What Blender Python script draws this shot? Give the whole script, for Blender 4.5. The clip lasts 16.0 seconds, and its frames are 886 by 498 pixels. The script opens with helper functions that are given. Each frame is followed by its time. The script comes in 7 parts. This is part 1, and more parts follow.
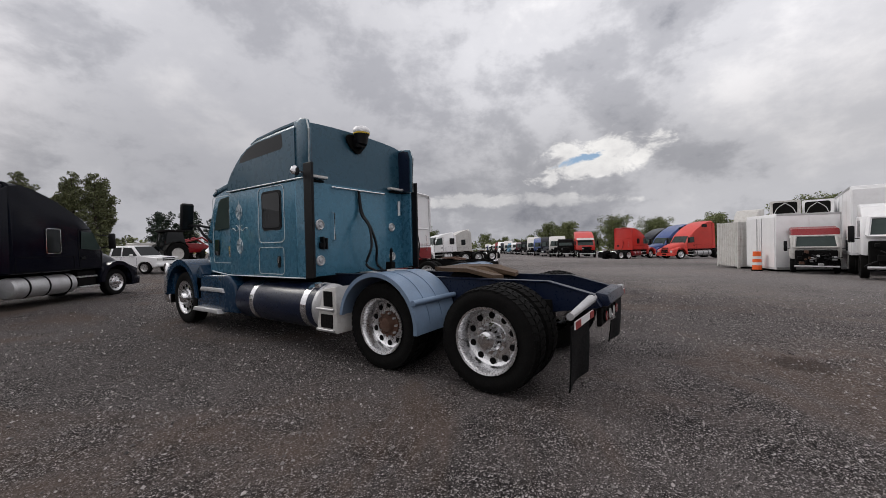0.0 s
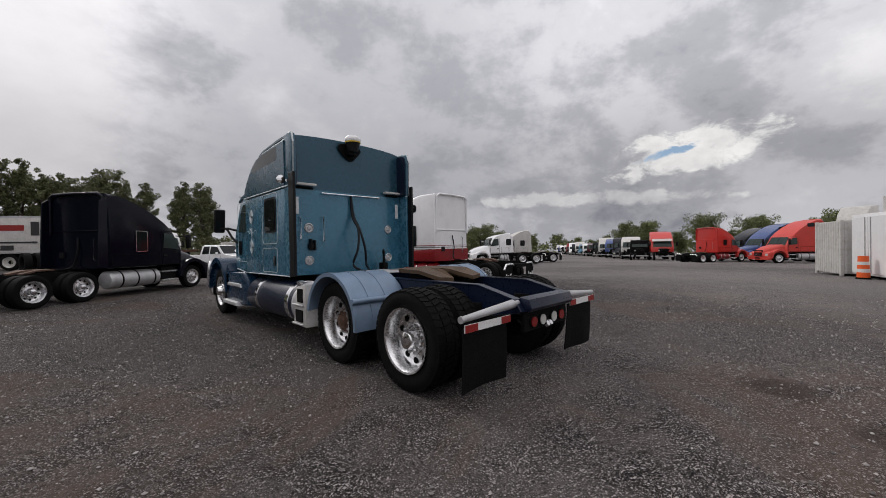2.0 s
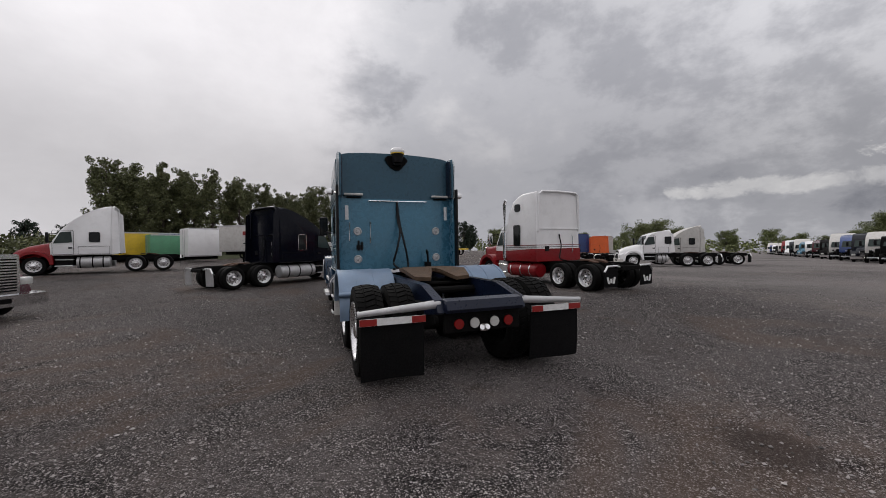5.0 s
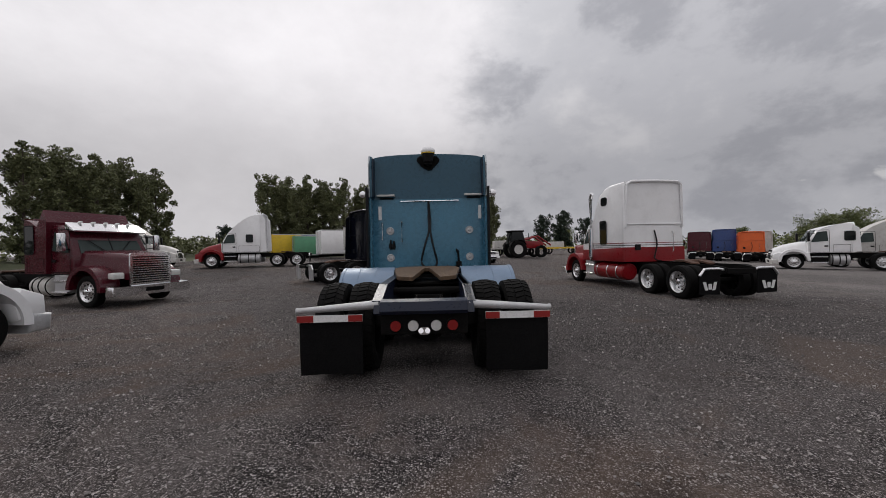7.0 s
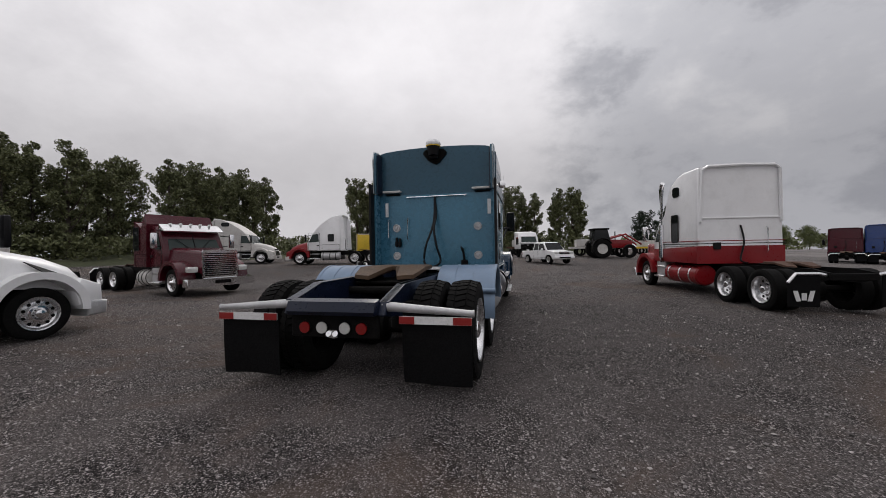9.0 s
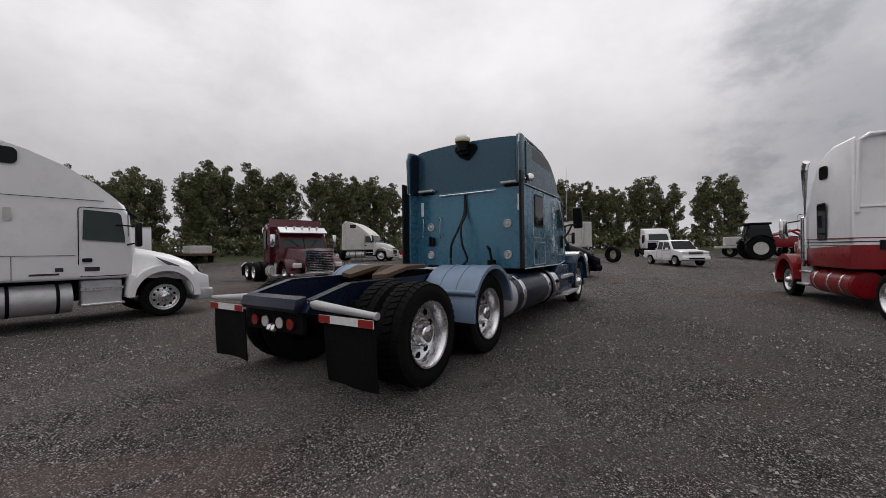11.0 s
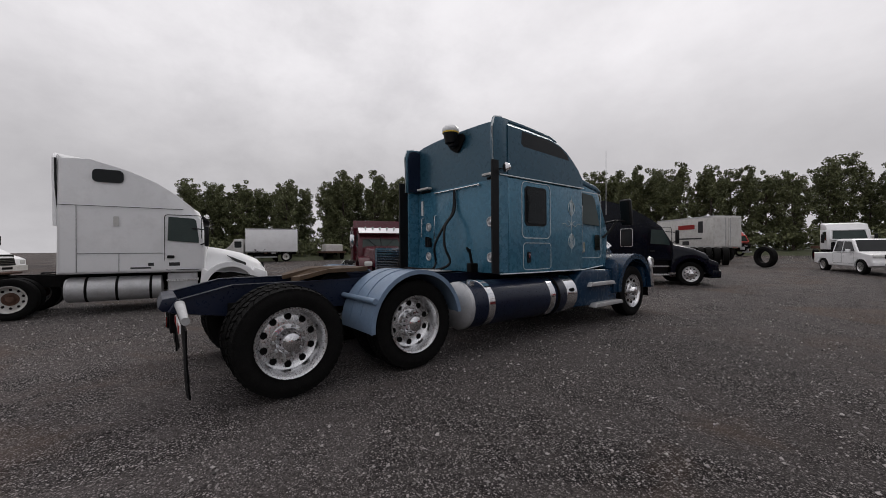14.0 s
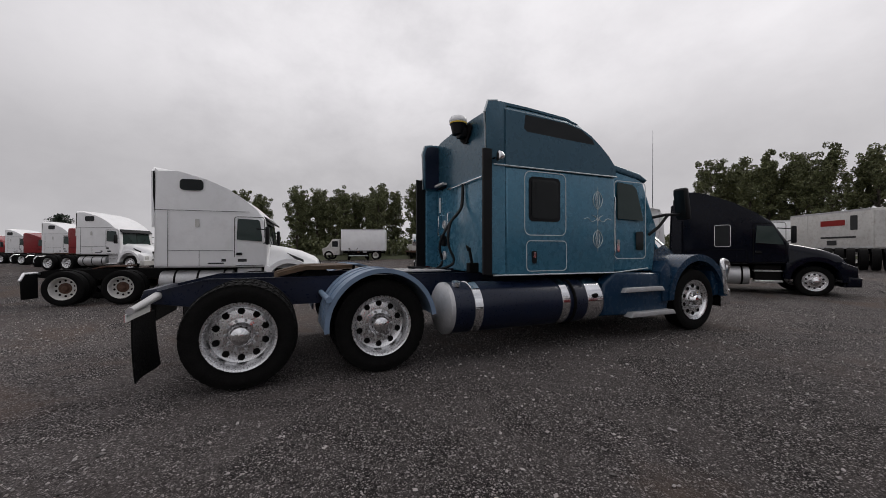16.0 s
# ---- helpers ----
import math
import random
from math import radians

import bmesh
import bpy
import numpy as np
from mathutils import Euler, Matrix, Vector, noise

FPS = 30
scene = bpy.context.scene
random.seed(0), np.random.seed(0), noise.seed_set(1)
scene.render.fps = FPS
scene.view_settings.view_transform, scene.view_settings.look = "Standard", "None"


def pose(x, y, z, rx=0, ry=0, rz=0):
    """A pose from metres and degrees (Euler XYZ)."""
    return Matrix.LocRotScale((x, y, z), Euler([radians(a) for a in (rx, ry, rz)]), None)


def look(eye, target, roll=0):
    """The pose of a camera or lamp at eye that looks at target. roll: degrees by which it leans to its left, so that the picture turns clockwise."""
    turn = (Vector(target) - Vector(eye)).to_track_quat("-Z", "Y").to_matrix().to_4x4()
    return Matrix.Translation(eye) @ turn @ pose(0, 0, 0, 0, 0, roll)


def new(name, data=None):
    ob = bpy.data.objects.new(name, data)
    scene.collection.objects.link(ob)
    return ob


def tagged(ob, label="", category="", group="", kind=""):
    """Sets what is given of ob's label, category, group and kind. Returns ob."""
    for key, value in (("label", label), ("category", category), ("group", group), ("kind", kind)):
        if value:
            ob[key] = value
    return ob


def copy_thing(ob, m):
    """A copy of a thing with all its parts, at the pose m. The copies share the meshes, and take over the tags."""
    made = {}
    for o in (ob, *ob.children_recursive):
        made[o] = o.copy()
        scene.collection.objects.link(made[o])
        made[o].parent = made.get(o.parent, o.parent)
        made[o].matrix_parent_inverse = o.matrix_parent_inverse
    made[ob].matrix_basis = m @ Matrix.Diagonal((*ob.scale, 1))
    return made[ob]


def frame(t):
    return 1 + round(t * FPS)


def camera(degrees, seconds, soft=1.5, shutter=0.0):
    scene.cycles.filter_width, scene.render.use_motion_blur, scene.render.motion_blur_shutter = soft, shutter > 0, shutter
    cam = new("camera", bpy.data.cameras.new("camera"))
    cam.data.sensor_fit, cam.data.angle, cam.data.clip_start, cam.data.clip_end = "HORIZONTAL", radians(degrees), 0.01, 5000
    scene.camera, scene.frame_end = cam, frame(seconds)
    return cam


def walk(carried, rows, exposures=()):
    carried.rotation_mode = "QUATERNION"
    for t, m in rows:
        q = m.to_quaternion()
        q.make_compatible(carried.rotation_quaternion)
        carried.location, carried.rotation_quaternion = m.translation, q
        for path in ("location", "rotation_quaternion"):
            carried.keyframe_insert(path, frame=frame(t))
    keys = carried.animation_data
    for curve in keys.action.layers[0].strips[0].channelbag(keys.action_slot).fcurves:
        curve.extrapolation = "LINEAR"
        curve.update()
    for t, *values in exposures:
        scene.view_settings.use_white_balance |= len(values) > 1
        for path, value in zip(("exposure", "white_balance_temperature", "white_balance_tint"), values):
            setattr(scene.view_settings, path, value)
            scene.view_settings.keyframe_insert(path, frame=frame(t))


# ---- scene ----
cam = camera(100.0, 16.0, soft=0.8)
# seconds, eye x y z, yaw, pitch, roll
PATH_ROWS = [
    (0.0, -4.113, -1.597, 1.377, -55.64, -0.78, 1.33),
    (0.5, -3.885, -1.863, 1.382, -52.39, -0.67, 1.24),
    (1.0, -3.679, -2.171, 1.381, -50.14, -0.61, 1.15),
    (1.5, -3.499, -2.466, 1.375, -47.64, -0.58, 1.08),
    (2.0, -3.317, -2.758, 1.375, -44.61, -0.50, 1.02),
    (2.5, -3.123, -3.055, 1.373, -41.62, -0.43, 0.98),
    (3.0, -2.919, -3.316, 1.370, -37.00, -0.39, 0.96),
    (3.5, -2.661, -3.548, 1.367, -32.46, -0.36, 0.96),
    (4.0, -2.336, -3.760, 1.366, -28.87, -0.31, 0.98),
    (6.5, -0.292, -4.286, 1.352, -4.90, -0.13, 1.16),
    (7.0, 0.116, -4.254, 1.345, -1.17, -0.11, 1.16),
    (7.5, 0.513, -4.134, 1.335, 2.04, -0.07, 1.13),
    (8.0, 0.899, -4.005, 1.320, 4.75, -0.02, 1.07),
    (8.5, 1.242, -3.869, 1.303, 8.67, 0.02, 1.01),
    (9.0, 1.595, -3.701, 1.290, 12.62, 0.04, 0.95),
    (11.5, 3.431, -2.637, 1.268, 36.50, 0.21, 0.74),
    (12.0, 3.738, -2.376, 1.272, 40.34, 0.22, 0.68),
    (12.5, 4.012, -2.096, 1.281, 44.04, 0.20, 0.61),
    (13.0, 4.216, -1.734, 1.289, 47.46, 0.18, 0.53),
    (13.5, 4.404, -1.363, 1.290, 50.36, 0.15, 0.44),
    (14.0, 4.516, -0.964, 1.290, 52.00, 0.18, 0.36),
    (14.5, 4.616, -0.590, 1.283, 53.81, 0.18, 0.27),
    (15.0, 4.718, -0.269, 1.276, 57.51, 0.19, 0.19),
    (15.5, 4.828, 0.025, 1.273, 62.23, 0.23, 0.10),
    (16.0, 4.926, 0.347, 1.264, 66.58, 0.22, 0.03),
]
walk(cam, [(t, pose(x, y, z, 90 + pitch, roll, yaw)) for t, x, y, z, yaw, pitch, roll in PATH_ROWS], exposures=[(0.0, 0.12), (4.0, -0.02), (11.5, -0.08), (16.0, -0.13)])

# ---- sky and sun ----
SUN_YAW, SUN_UP = 8.0, 38.0          # the sun stands behind the cloud over the cab
world = bpy.data.worlds.new("overcast_sky")
scene.world = world
world.use_nodes = True


def overcast(w):
    nt = w.node_tree
    nt.nodes.clear()
    N, L = nt.nodes.new, nt.links.new
    out = N("ShaderNodeOutputWorld")
    bg = N("ShaderNodeBackground")
    L(bg.outputs[0], out.inputs[0])
    co = N("ShaderNodeTexCoord")
    sky = N("ShaderNodeTexSky")
    sky.sky_type, sky.sun_disc = "NISHITA", False
    sky.sun_elevation, sky.sun_rotation = radians(SUN_UP), radians(-SUN_YAW)
    skyk = N("ShaderNodeVectorMath")
    skyk.operation = "SCALE"
    skyk.inputs["Scale"].default_value = 0.11
    L(sky.outputs[0], skyk.inputs[0])
    # clouds seen from the side: wider than tall
    flat = N("ShaderNodeMapping")
    flat.inputs["Scale"].default_value = (1, 1, 1.6)
    L(co.outputs["Generated"], flat.inputs[0])

    def noise_tex(scale, detail, rough, shift, dist=0.0):
        mp = N("ShaderNodeMapping")
        mp.inputs["Location"].default_value = shift
        L(flat.outputs[0], mp.inputs[0])
        n = N("ShaderNodeTexNoise")
        n.inputs["Scale"].default_value, n.inputs["Detail"].default_value = scale, detail
        n.inputs["Roughness"].default_value, n.inputs["Distortion"].default_value = rough, dist
        L(mp.outputs[0], n.inputs[0])
        return n.outputs["Fac"]

    def ramp(fac, stops, mode="EASE"):
        r = N("ShaderNodeValToRGB")
        r.color_ramp.interpolation = mode
        els = r.color_ramp.elements
        while len(els) < len(stops):
            els.new(0.5)
        for e, (p, c) in zip(els, stops):
            e.position, e.color = p, (*c, 1) if len(c) == 3 else c
        L(fac, r.inputs[0])
        return r.outputs[0]

    def mix(fac, a, b, kind="MIX"):
        m = N("ShaderNodeMixRGB")
        m.blend_type = kind
        for i, v in ((0, fac), (1, a), (2, b)):
            if isinstance(v, float):
                m.inputs[i].default_value = v
            elif isinstance(v, tuple):
                m.inputs[i].default_value = (*v, 1)
            else:
                L(v, m.inputs[i])
        return m.outputs[0]

    def facing(yaw, up, lo, hi):
        """0 to 1 as the direction nears a bearing."""
        a, e = radians(yaw), radians(up)
        d = N("ShaderNodeVectorMath")
        d.operation = "DOT_PRODUCT"
        L(co.outputs["Generated"], d.inputs[0])
        d.inputs[1].default_value = (-math.sin(a) * math.cos(e), math.cos(a) * math.cos(e), math.sin(e))
        m = N("ShaderNodeMapRange")
        m.interpolation_type = "SMOOTHSTEP"
        m.inputs["From Min"].default_value, m.inputs["From Max"].default_value = lo, hi
        L(d.outputs["Value"], m.inputs[0])
        return m.outputs[0]

    def patch(yaw, up, w, h, tilt, torn):
        """A long cloud or rift round a bearing, w and h in degrees to each side, with a torn rim."""
        a, e, k = radians(yaw), radians(up), radians(tilt)
        right = Vector((math.cos(a), math.sin(a), 0))
        above = Vector((math.sin(a) * math.sin(e), -math.cos(a) * math.sin(e), math.cos(e)))
        total = ragged
        for axis, size in ((right * math.cos(k) + above * math.sin(k), w), (above * math.cos(k) - right * math.sin(k), h)):
            d = N("ShaderNodeVectorMath")
            d.operation = "DOT_PRODUCT"
            L(co.outputs["Generated"], d.inputs[0])
            d.inputs[1].default_value = axis / math.sin(radians(size))
            o = N("ShaderNodeVectorMath")
            o.operation = "DOT_PRODUCT"
            o.inputs[0].default_value = axis / math.sin(radians(size))
            o.inputs[1].default_value = (-math.sin(a) * math.cos(e), math.cos(a) * math.cos(e), math.sin(e))
            f = N("ShaderNodeMath")
            f.operation = "SUBTRACT"
            L(d.outputs["Value"], f.inputs[0])
            L(o.outputs["Value"], f.inputs[1])
            q = N("ShaderNodeMath")
            q.operation = "MULTIPLY"
            L(f.outputs[0], q.inputs[0])
            L(f.outputs[0], q.inputs[1])
            p = N("ShaderNodeMath")
            if total is ragged:
                p.operation = "MULTIPLY_ADD"
                p.inputs[1].default_value = torn
                L(ragged, p.inputs[0])
                L(q.outputs[0], p.inputs[2])
            else:
                L(total, p.inputs[0])
                L(q.outputs[0], p.inputs[1])
            total = p.outputs[0]
        m = N("ShaderNodeMapRange")
        m.interpolation_type = "SMOOTHSTEP"
        m.inputs["From Min"].default_value, m.inputs["From Max"].default_value = 1.0 + 0.5 * torn, 0.25 + 0.5 * torn
        L(total, m.inputs[0])
        return mix(1.0, m.outputs[0], facing(yaw, up, 0.2, 0.6), "MULTIPLY")

    big = noise_tex(1.7, 9, 0.56, (3.1, 1.7, 0), 0.15)
    fine = noise_tex(5.0, 10, 0.62, (0.4, 5.2, 0), 0.1)
    both = mix(0.42, big, fine)
    ragged = noise_tex(14.0, 9, 0.6, (1.2, 0.4, 0), 0.3)
    dark = ramp(both, [(0.34, (0.235, 0.242, 0.275)), (0.44, (0.40, 0.402, 0.435)), (0.53, (0.59, 0.588, 0.62)), (0.68, (0.80, 0.785, 0.80))])
    pale = ramp(both, [(0.30, (0.58, 0.565, 0.59)), (0.70, (0.80, 0.78, 0.805))])
    pale = mix(facing(SUN_YAW + 8, 16, 0.72, 1.0), pale, mix(0.35, pale, (0.86, 0.835, 0.86)))
    # the edge of the dark bank: everything right of a bearing, torn by the cloud pattern
    edge = N("ShaderNodeVectorMath")
    edge.operation = "DOT_PRODUCT"
    L(co.outputs["Generated"], edge.inputs[0])
    eb = radians(-6)
    edge.inputs[1].default_value = (-math.cos(eb), -math.sin(eb), 0.06)
    torn_edge = N("ShaderNodeMath")
    torn_edge.operation = "MULTIPLY_ADD"
    torn_edge.inputs[1].default_value = 0.5
    L(both, torn_edge.inputs[0])
    L(edge.outputs["Value"], torn_edge.inputs[2])
    side = N("ShaderNodeMapRange")
    side.interpolation_type = "SMOOTHSTEP"
    side.inputs["From Min"].default_value, side.inputs["From Max"].default_value = 0.15, 0.36
    L(torn_edge.outputs[0], side.inputs[0])
    cover = mix(side.outputs[0], dark, pale)
    # overcast: brighter overhead, duller towards the horizon behind
    cover = mix(facing(178, 20, 0.1, 0.9), cover, (0.62, 0.605, 0.63))
    cover = mix(facing(170, 80, 0.70, 0.98), cover, (1.05, 1.02, 1.04))
    # thinner cloud higher up
    up = N("ShaderNodeSeparateXYZ")
    L(co.outputs["Generated"], up.inputs[0])
    cover = mix(1.0, cover, ramp(up.outputs[2], [(0.0, (0.86, 0.86, 0.86)), (0.16, (0.80, 0.80, 0.80)), (0.45, (1.22, 1.22, 1.22))]), "MULTIPLY")
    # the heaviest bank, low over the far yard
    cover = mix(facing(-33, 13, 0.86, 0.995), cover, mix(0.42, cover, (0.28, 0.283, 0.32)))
    # a break in the cloud with blue sky behind it
    gap = patch(-75.6, 11.5, 4.4, 0.62, 13.0, 5.0)
    bright = ramp(both, [(0.36, (0.60, 0.59, 0.60)), (0.56, (0.98, 0.96, 0.93))])
    glow = mix(patch(-78.0, 11.4, 9.0, 3.6, 8.0, 4.5), cover, mix(0.8, cover, bright))
    glow = mix(patch(-66.0, 6.4, 16.0, 1.3, -1.0, 4.0), glow, mix(0.45, glow, bright))
    open_sky = mix(0.35, skyk.outputs[0], (0.30, 0.42, 0.60))
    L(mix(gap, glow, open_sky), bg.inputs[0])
    bg.inputs["Strength"].default_value = 1.0


overcast(world)
sun = new("sun", bpy.data.lights.new("sun", "SUN"))
sun.data.energy, sun.data.angle, sun.data.color = 0.9, radians(20), (1.0, 0.96, 0.9)
sa, se = radians(SUN_YAW), radians(SUN_UP)
sun.matrix_world = look((-math.sin(sa) * math.cos(se) * 50, math.cos(sa) * math.cos(se) * 50, math.sin(se) * 50), (0, 0, 0))

# ---- materials ----
def material(name, col, rough=0.5, metal=0.0, var=0.14, scale=3.0, bump=0.0, bump_scale=60.0, dirt=0.0, dirt_col=(0.13, 0.115, 0.10), coat=0.0, rust=0.0, spec=0.5):
    """A paint, metal, rubber or plastic with blotches, fine grain and patches of road dust."""
    m = bpy.data.materials.new(name)
    m.use_nodes = True
    nt = m.node_tree
    N, L = nt.nodes.new, nt.links.new
    b = nt.nodes["Principled BSDF"]
    co = N("ShaderNodeTexCoord")

    def tex(sc, det=5.0, ro=0.6):
        n = N("ShaderNodeTexNoise")
        n.inputs["Scale"].default_value, n.inputs["Detail"].default_value, n.inputs["Roughness"].default_value = sc, det, ro
        L(co.outputs["Object"], n.inputs[0])
        return n.outputs["Fac"]

    def span(fac, a, c, lo, hi):
        r = N("ShaderNodeMapRange")
        r.inputs["From Min"].default_value, r.inputs["From Max"].default_value = a, c
        r.inputs["To Min"].default_value, r.inputs["To Max"].default_value = lo, hi
        L(fac, r.inputs[0])
        return r.outputs[0]

    def mix(fac, a, c):
        x = N("ShaderNodeMixRGB")
        for i, v in ((0, fac), (1, a), (2, c)):
            if isinstance(v, tuple):
                x.inputs[i].default_value = (*v, 1)
            else:
                L(v, x.inputs[i])
        return x.outputs[0]

    blotch, grain = tex(scale), tex(scale * 14, 3.0)
    c = mix(span(blotch, 0.3, 0.7, 0, 1), tuple(v * (1 - var) for v in col), tuple(min(1, v * (1 + var)) for v in col))
    c = mix(span(grain, 0.35, 0.65, 0, 0.5), c, tuple(v * (1 - 0.6 * var) for v in col))
    if dirt > 0:
        c = mix(span(tex(scale * 2.3, 8.0, 0.7), 0.48, 0.75, 0, dirt), c, dirt_col)
    if rust > 0:
        c = mix(span(tex(scale * 4.0, 8.0, 0.75), 0.52, 0.6, 0, rust), c, (0.12, 0.045, 0.02))
    L(c, b.inputs["Base Color"])
    L(span(grain, 0.3, 0.7, max(0.02, rough * 0.8), min(1, rough * 1.25 + dirt * 0.15)), b.inputs["Roughness"])
    b.inputs["Metallic"].default_value = metal
    b.inputs["Specular IOR Level"].default_value = spec
    if coat:
        b.inputs["Coat Weight"].default_value, b.inputs["Coat Roughness"].default_value = coat, 0.08
    if bump > 0:
        bp = N("ShaderNodeBump")
        bp.inputs["Strength"].default_value, bp.inputs["Distance"].default_value = bump, 0.02
        L(tex(bump_scale, 4.0), bp.inputs["Height"])
        L(bp.outputs[0], b.inputs["Normal"])
    return m


def glass(name, tint, rough=0.03):
    """Tinted cab glass: mostly dark, with the gloss of a pane."""
    m = material(name, tint, rough, 0.0, 0.2, 2.0)
    b = m.node_tree.nodes["Principled BSDF"]
    b.inputs["Specular IOR Level"].default_value = 0.22
    return m


def gravel_material():
    m = bpy.data.materials.new("gravel")
    m.use_nodes = True
    nt = m.node_tree
    N, L = nt.nodes.new, nt.links.new
    b = nt.nodes["Principled BSDF"]
    co = N("ShaderNodeTexCoord")

    def tex(kind, sc, **kw):
        n = N(kind)
        n.inputs["Scale"].default_value = sc
        for k, v in kw.items():
            n.inputs[k].default_value = v
        L(co.outputs["Object"], n.inputs["Vector"])
        return n

    def span(fac, a, c, lo, hi):
        r = N("ShaderNodeMapRange")
        r.interpolation_type = "SMOOTHSTEP"
        r.inputs["From Min"].default_value, r.inputs["From Max"].default_value = a, c
        r.inputs["To Min"].default_value, r.inputs["To Max"].default_value = lo, hi
        L(fac, r.inputs[0])
        return r.outputs[0]

    def mix(fac, a, c, kind="MIX"):
        x = N("ShaderNodeMixRGB")
        x.blend_type = kind
        for i, v in ((0, fac), (1, a), (2, c)):
            if isinstance(v, float):
                x.inputs[i].default_value = v
            elif isinstance(v, tuple):
                x.inputs[i].default_value = (*v, 1)
            else:
                L(v, x.inputs[i])
        return x.outputs[0]

    stones = tex("ShaderNodeTexVoronoi", 68.0)
    small = tex("ShaderNodeTexVoronoi", 140.0)
    dust = tex("ShaderNodeTexNoise", 0.16, Detail=8.0, Roughness=0.6, Distortion=0.8)
    damp = tex("ShaderNodeTexNoise", 0.55, Detail=9.0, Roughness=0.68)
    wheel = tex("ShaderNodeTexNoise", 0.9, Detail=6.0, Roughness=0.7, Distortion=1.5)
    fine = tex("ShaderNodeTexNoise", 260.0, Detail=3.0)

    def pebbles(v):
        """Angular stones with dark gaps: a mask for the stone and its own shade."""
        sc = N("ShaderNodeSeparateColor")
        L(v.outputs["Color"], sc.inputs[0])
        return span(v.outputs["Distance"], 0.58, 0.40, 0.0, 1.0), sc

    m1, c1 = pebbles(stones)
    m2, c2 = pebbles(small)
    grit = mix(fine.outputs["Fac"], (0.070, 0.062, 0.060), (0.165, 0.148, 0.146))
    bed = mix(span(dust.outputs["Fac"], 0.46, 0.66, 0.0, 0.75), grit, (0.145, 0.113, 0.097))
    shade1 = mix(span(c1.outputs[0], 0.30, 1.0, 0.0, 1.0), (0.060, 0.054, 0.053), (0.50, 0.462, 0.455))
    shade2 = mix(span(c2.outputs[0], 0.25, 1.0, 0.0, 1.0), (0.055, 0.050, 0.049), (0.43, 0.395, 0.390))
    # near-black gaps: the shade between the stones is put into the colour
    rough_c = mix(m2, (0.012, 0.010, 0.011), shade2)
    rough_c = mix(span(c1.outputs[1], 0.45, 0.50, 0.0, 1.0), rough_c, mix(m1, (0.010, 0.009, 0.009), shade1))
    packed = mix(span(c2.outputs[1], 0.70, 0.76, 0.0, 0.75), bed, rough_c)
    # loose stones in some places, packed dusty ground in others, darker damp patches over both
    loose = span(wheel.outputs["Fac"], 0.36, 0.60, 1.0, 0.38)
    c = mix(loose, packed, rough_c)
    c = mix(span(damp.outputs["Fac"], 0.54, 0.74, 0.0, 0.5), c, (0.060, 0.050, 0.048))
    # brown earth showing through, and paler driven lanes
    soil = tex("ShaderNodeTexNoise", 0.33, Detail=7.0, Roughness=0.62, Distortion=1.2)
    c = mix(span(soil.outputs["Fac"], 0.50, 0.66, 0.0, 0.7), c, mix(0.75, c, (0.115, 0.082, 0.064), "MIX"))
    lane = tex("ShaderNodeTexNoise", 0.085, Detail=4.0, Roughness=0.5)
    # old oil stains with ragged edges
    for sx, sy, sr in ((1.3, -2.5, 0.36), (0.6, -3.1, 0.22)):
        away = N("ShaderNodeVectorMath")
        away.operation = "DISTANCE"
        L(co.outputs["Object"], away.inputs[0])
        away.inputs[1].default_value = (sx, sy, 0.0)
        ragged = N("ShaderNodeMath")
        ragged.operation = "MULTIPLY_ADD"
        ragged.inputs[1].default_value = 1.1 * sr
        L(damp.outputs["Fac"], ragged.inputs[0])
        L(away.outputs["Value"], ragged.inputs[2])
        c = mix(span(ragged.outputs[0], 1.7 * sr, 1.0 * sr, 0.0, 0.6), c, (0.028, 0.022, 0.021))
    # the driven way to the east: packed and paler, with the sky's sheen painted in
    way = N("ShaderNodeVectorMath")
    way.operation = "DOT_PRODUCT"
    L(co.outputs["Object"], way.inputs[0])
    way.inputs[1].default_value = (0.09, -0.035, 0.0)
    drift = N("ShaderNodeMath")
    drift.operation = "ADD"
    L(way.outputs["Value"], drift.inputs[0])
    L(soil.outputs["Fac"], drift.inputs[1])
    c = mix(span(drift.outputs[0], 0.9, 1.7, 0.0, 0.6), c, mix(fine.outputs["Fac"], (0.17, 0.158, 0.155), (0.26, 0.245, 0.24)))
    tone = span(lane.outputs["Fac"], 0.36, 0.64, 0.80, 1.18)
    c = mix(1.0, c, tone, "MULTIPLY")
    L(c, b.inputs["Base Color"])
    b.inputs["Roughness"].default_value = 0.9
    b.inputs["Specular IOR Level"].default_value = 0.08
    h = mix(0.4, m1, m2)
    h = mix(loose, fine.outputs["Fac"], h)
    h = mix(0.15, h, fine.outputs["Fac"])
    bp = N("ShaderNodeBump")
    bp.inputs["Strength"].default_value, bp.inputs["Distance"].default_value = 0.8, 0.02
    L(h, bp.inputs["Height"])
    L(bp.outputs[0], b.inputs["Normal"])
    return m


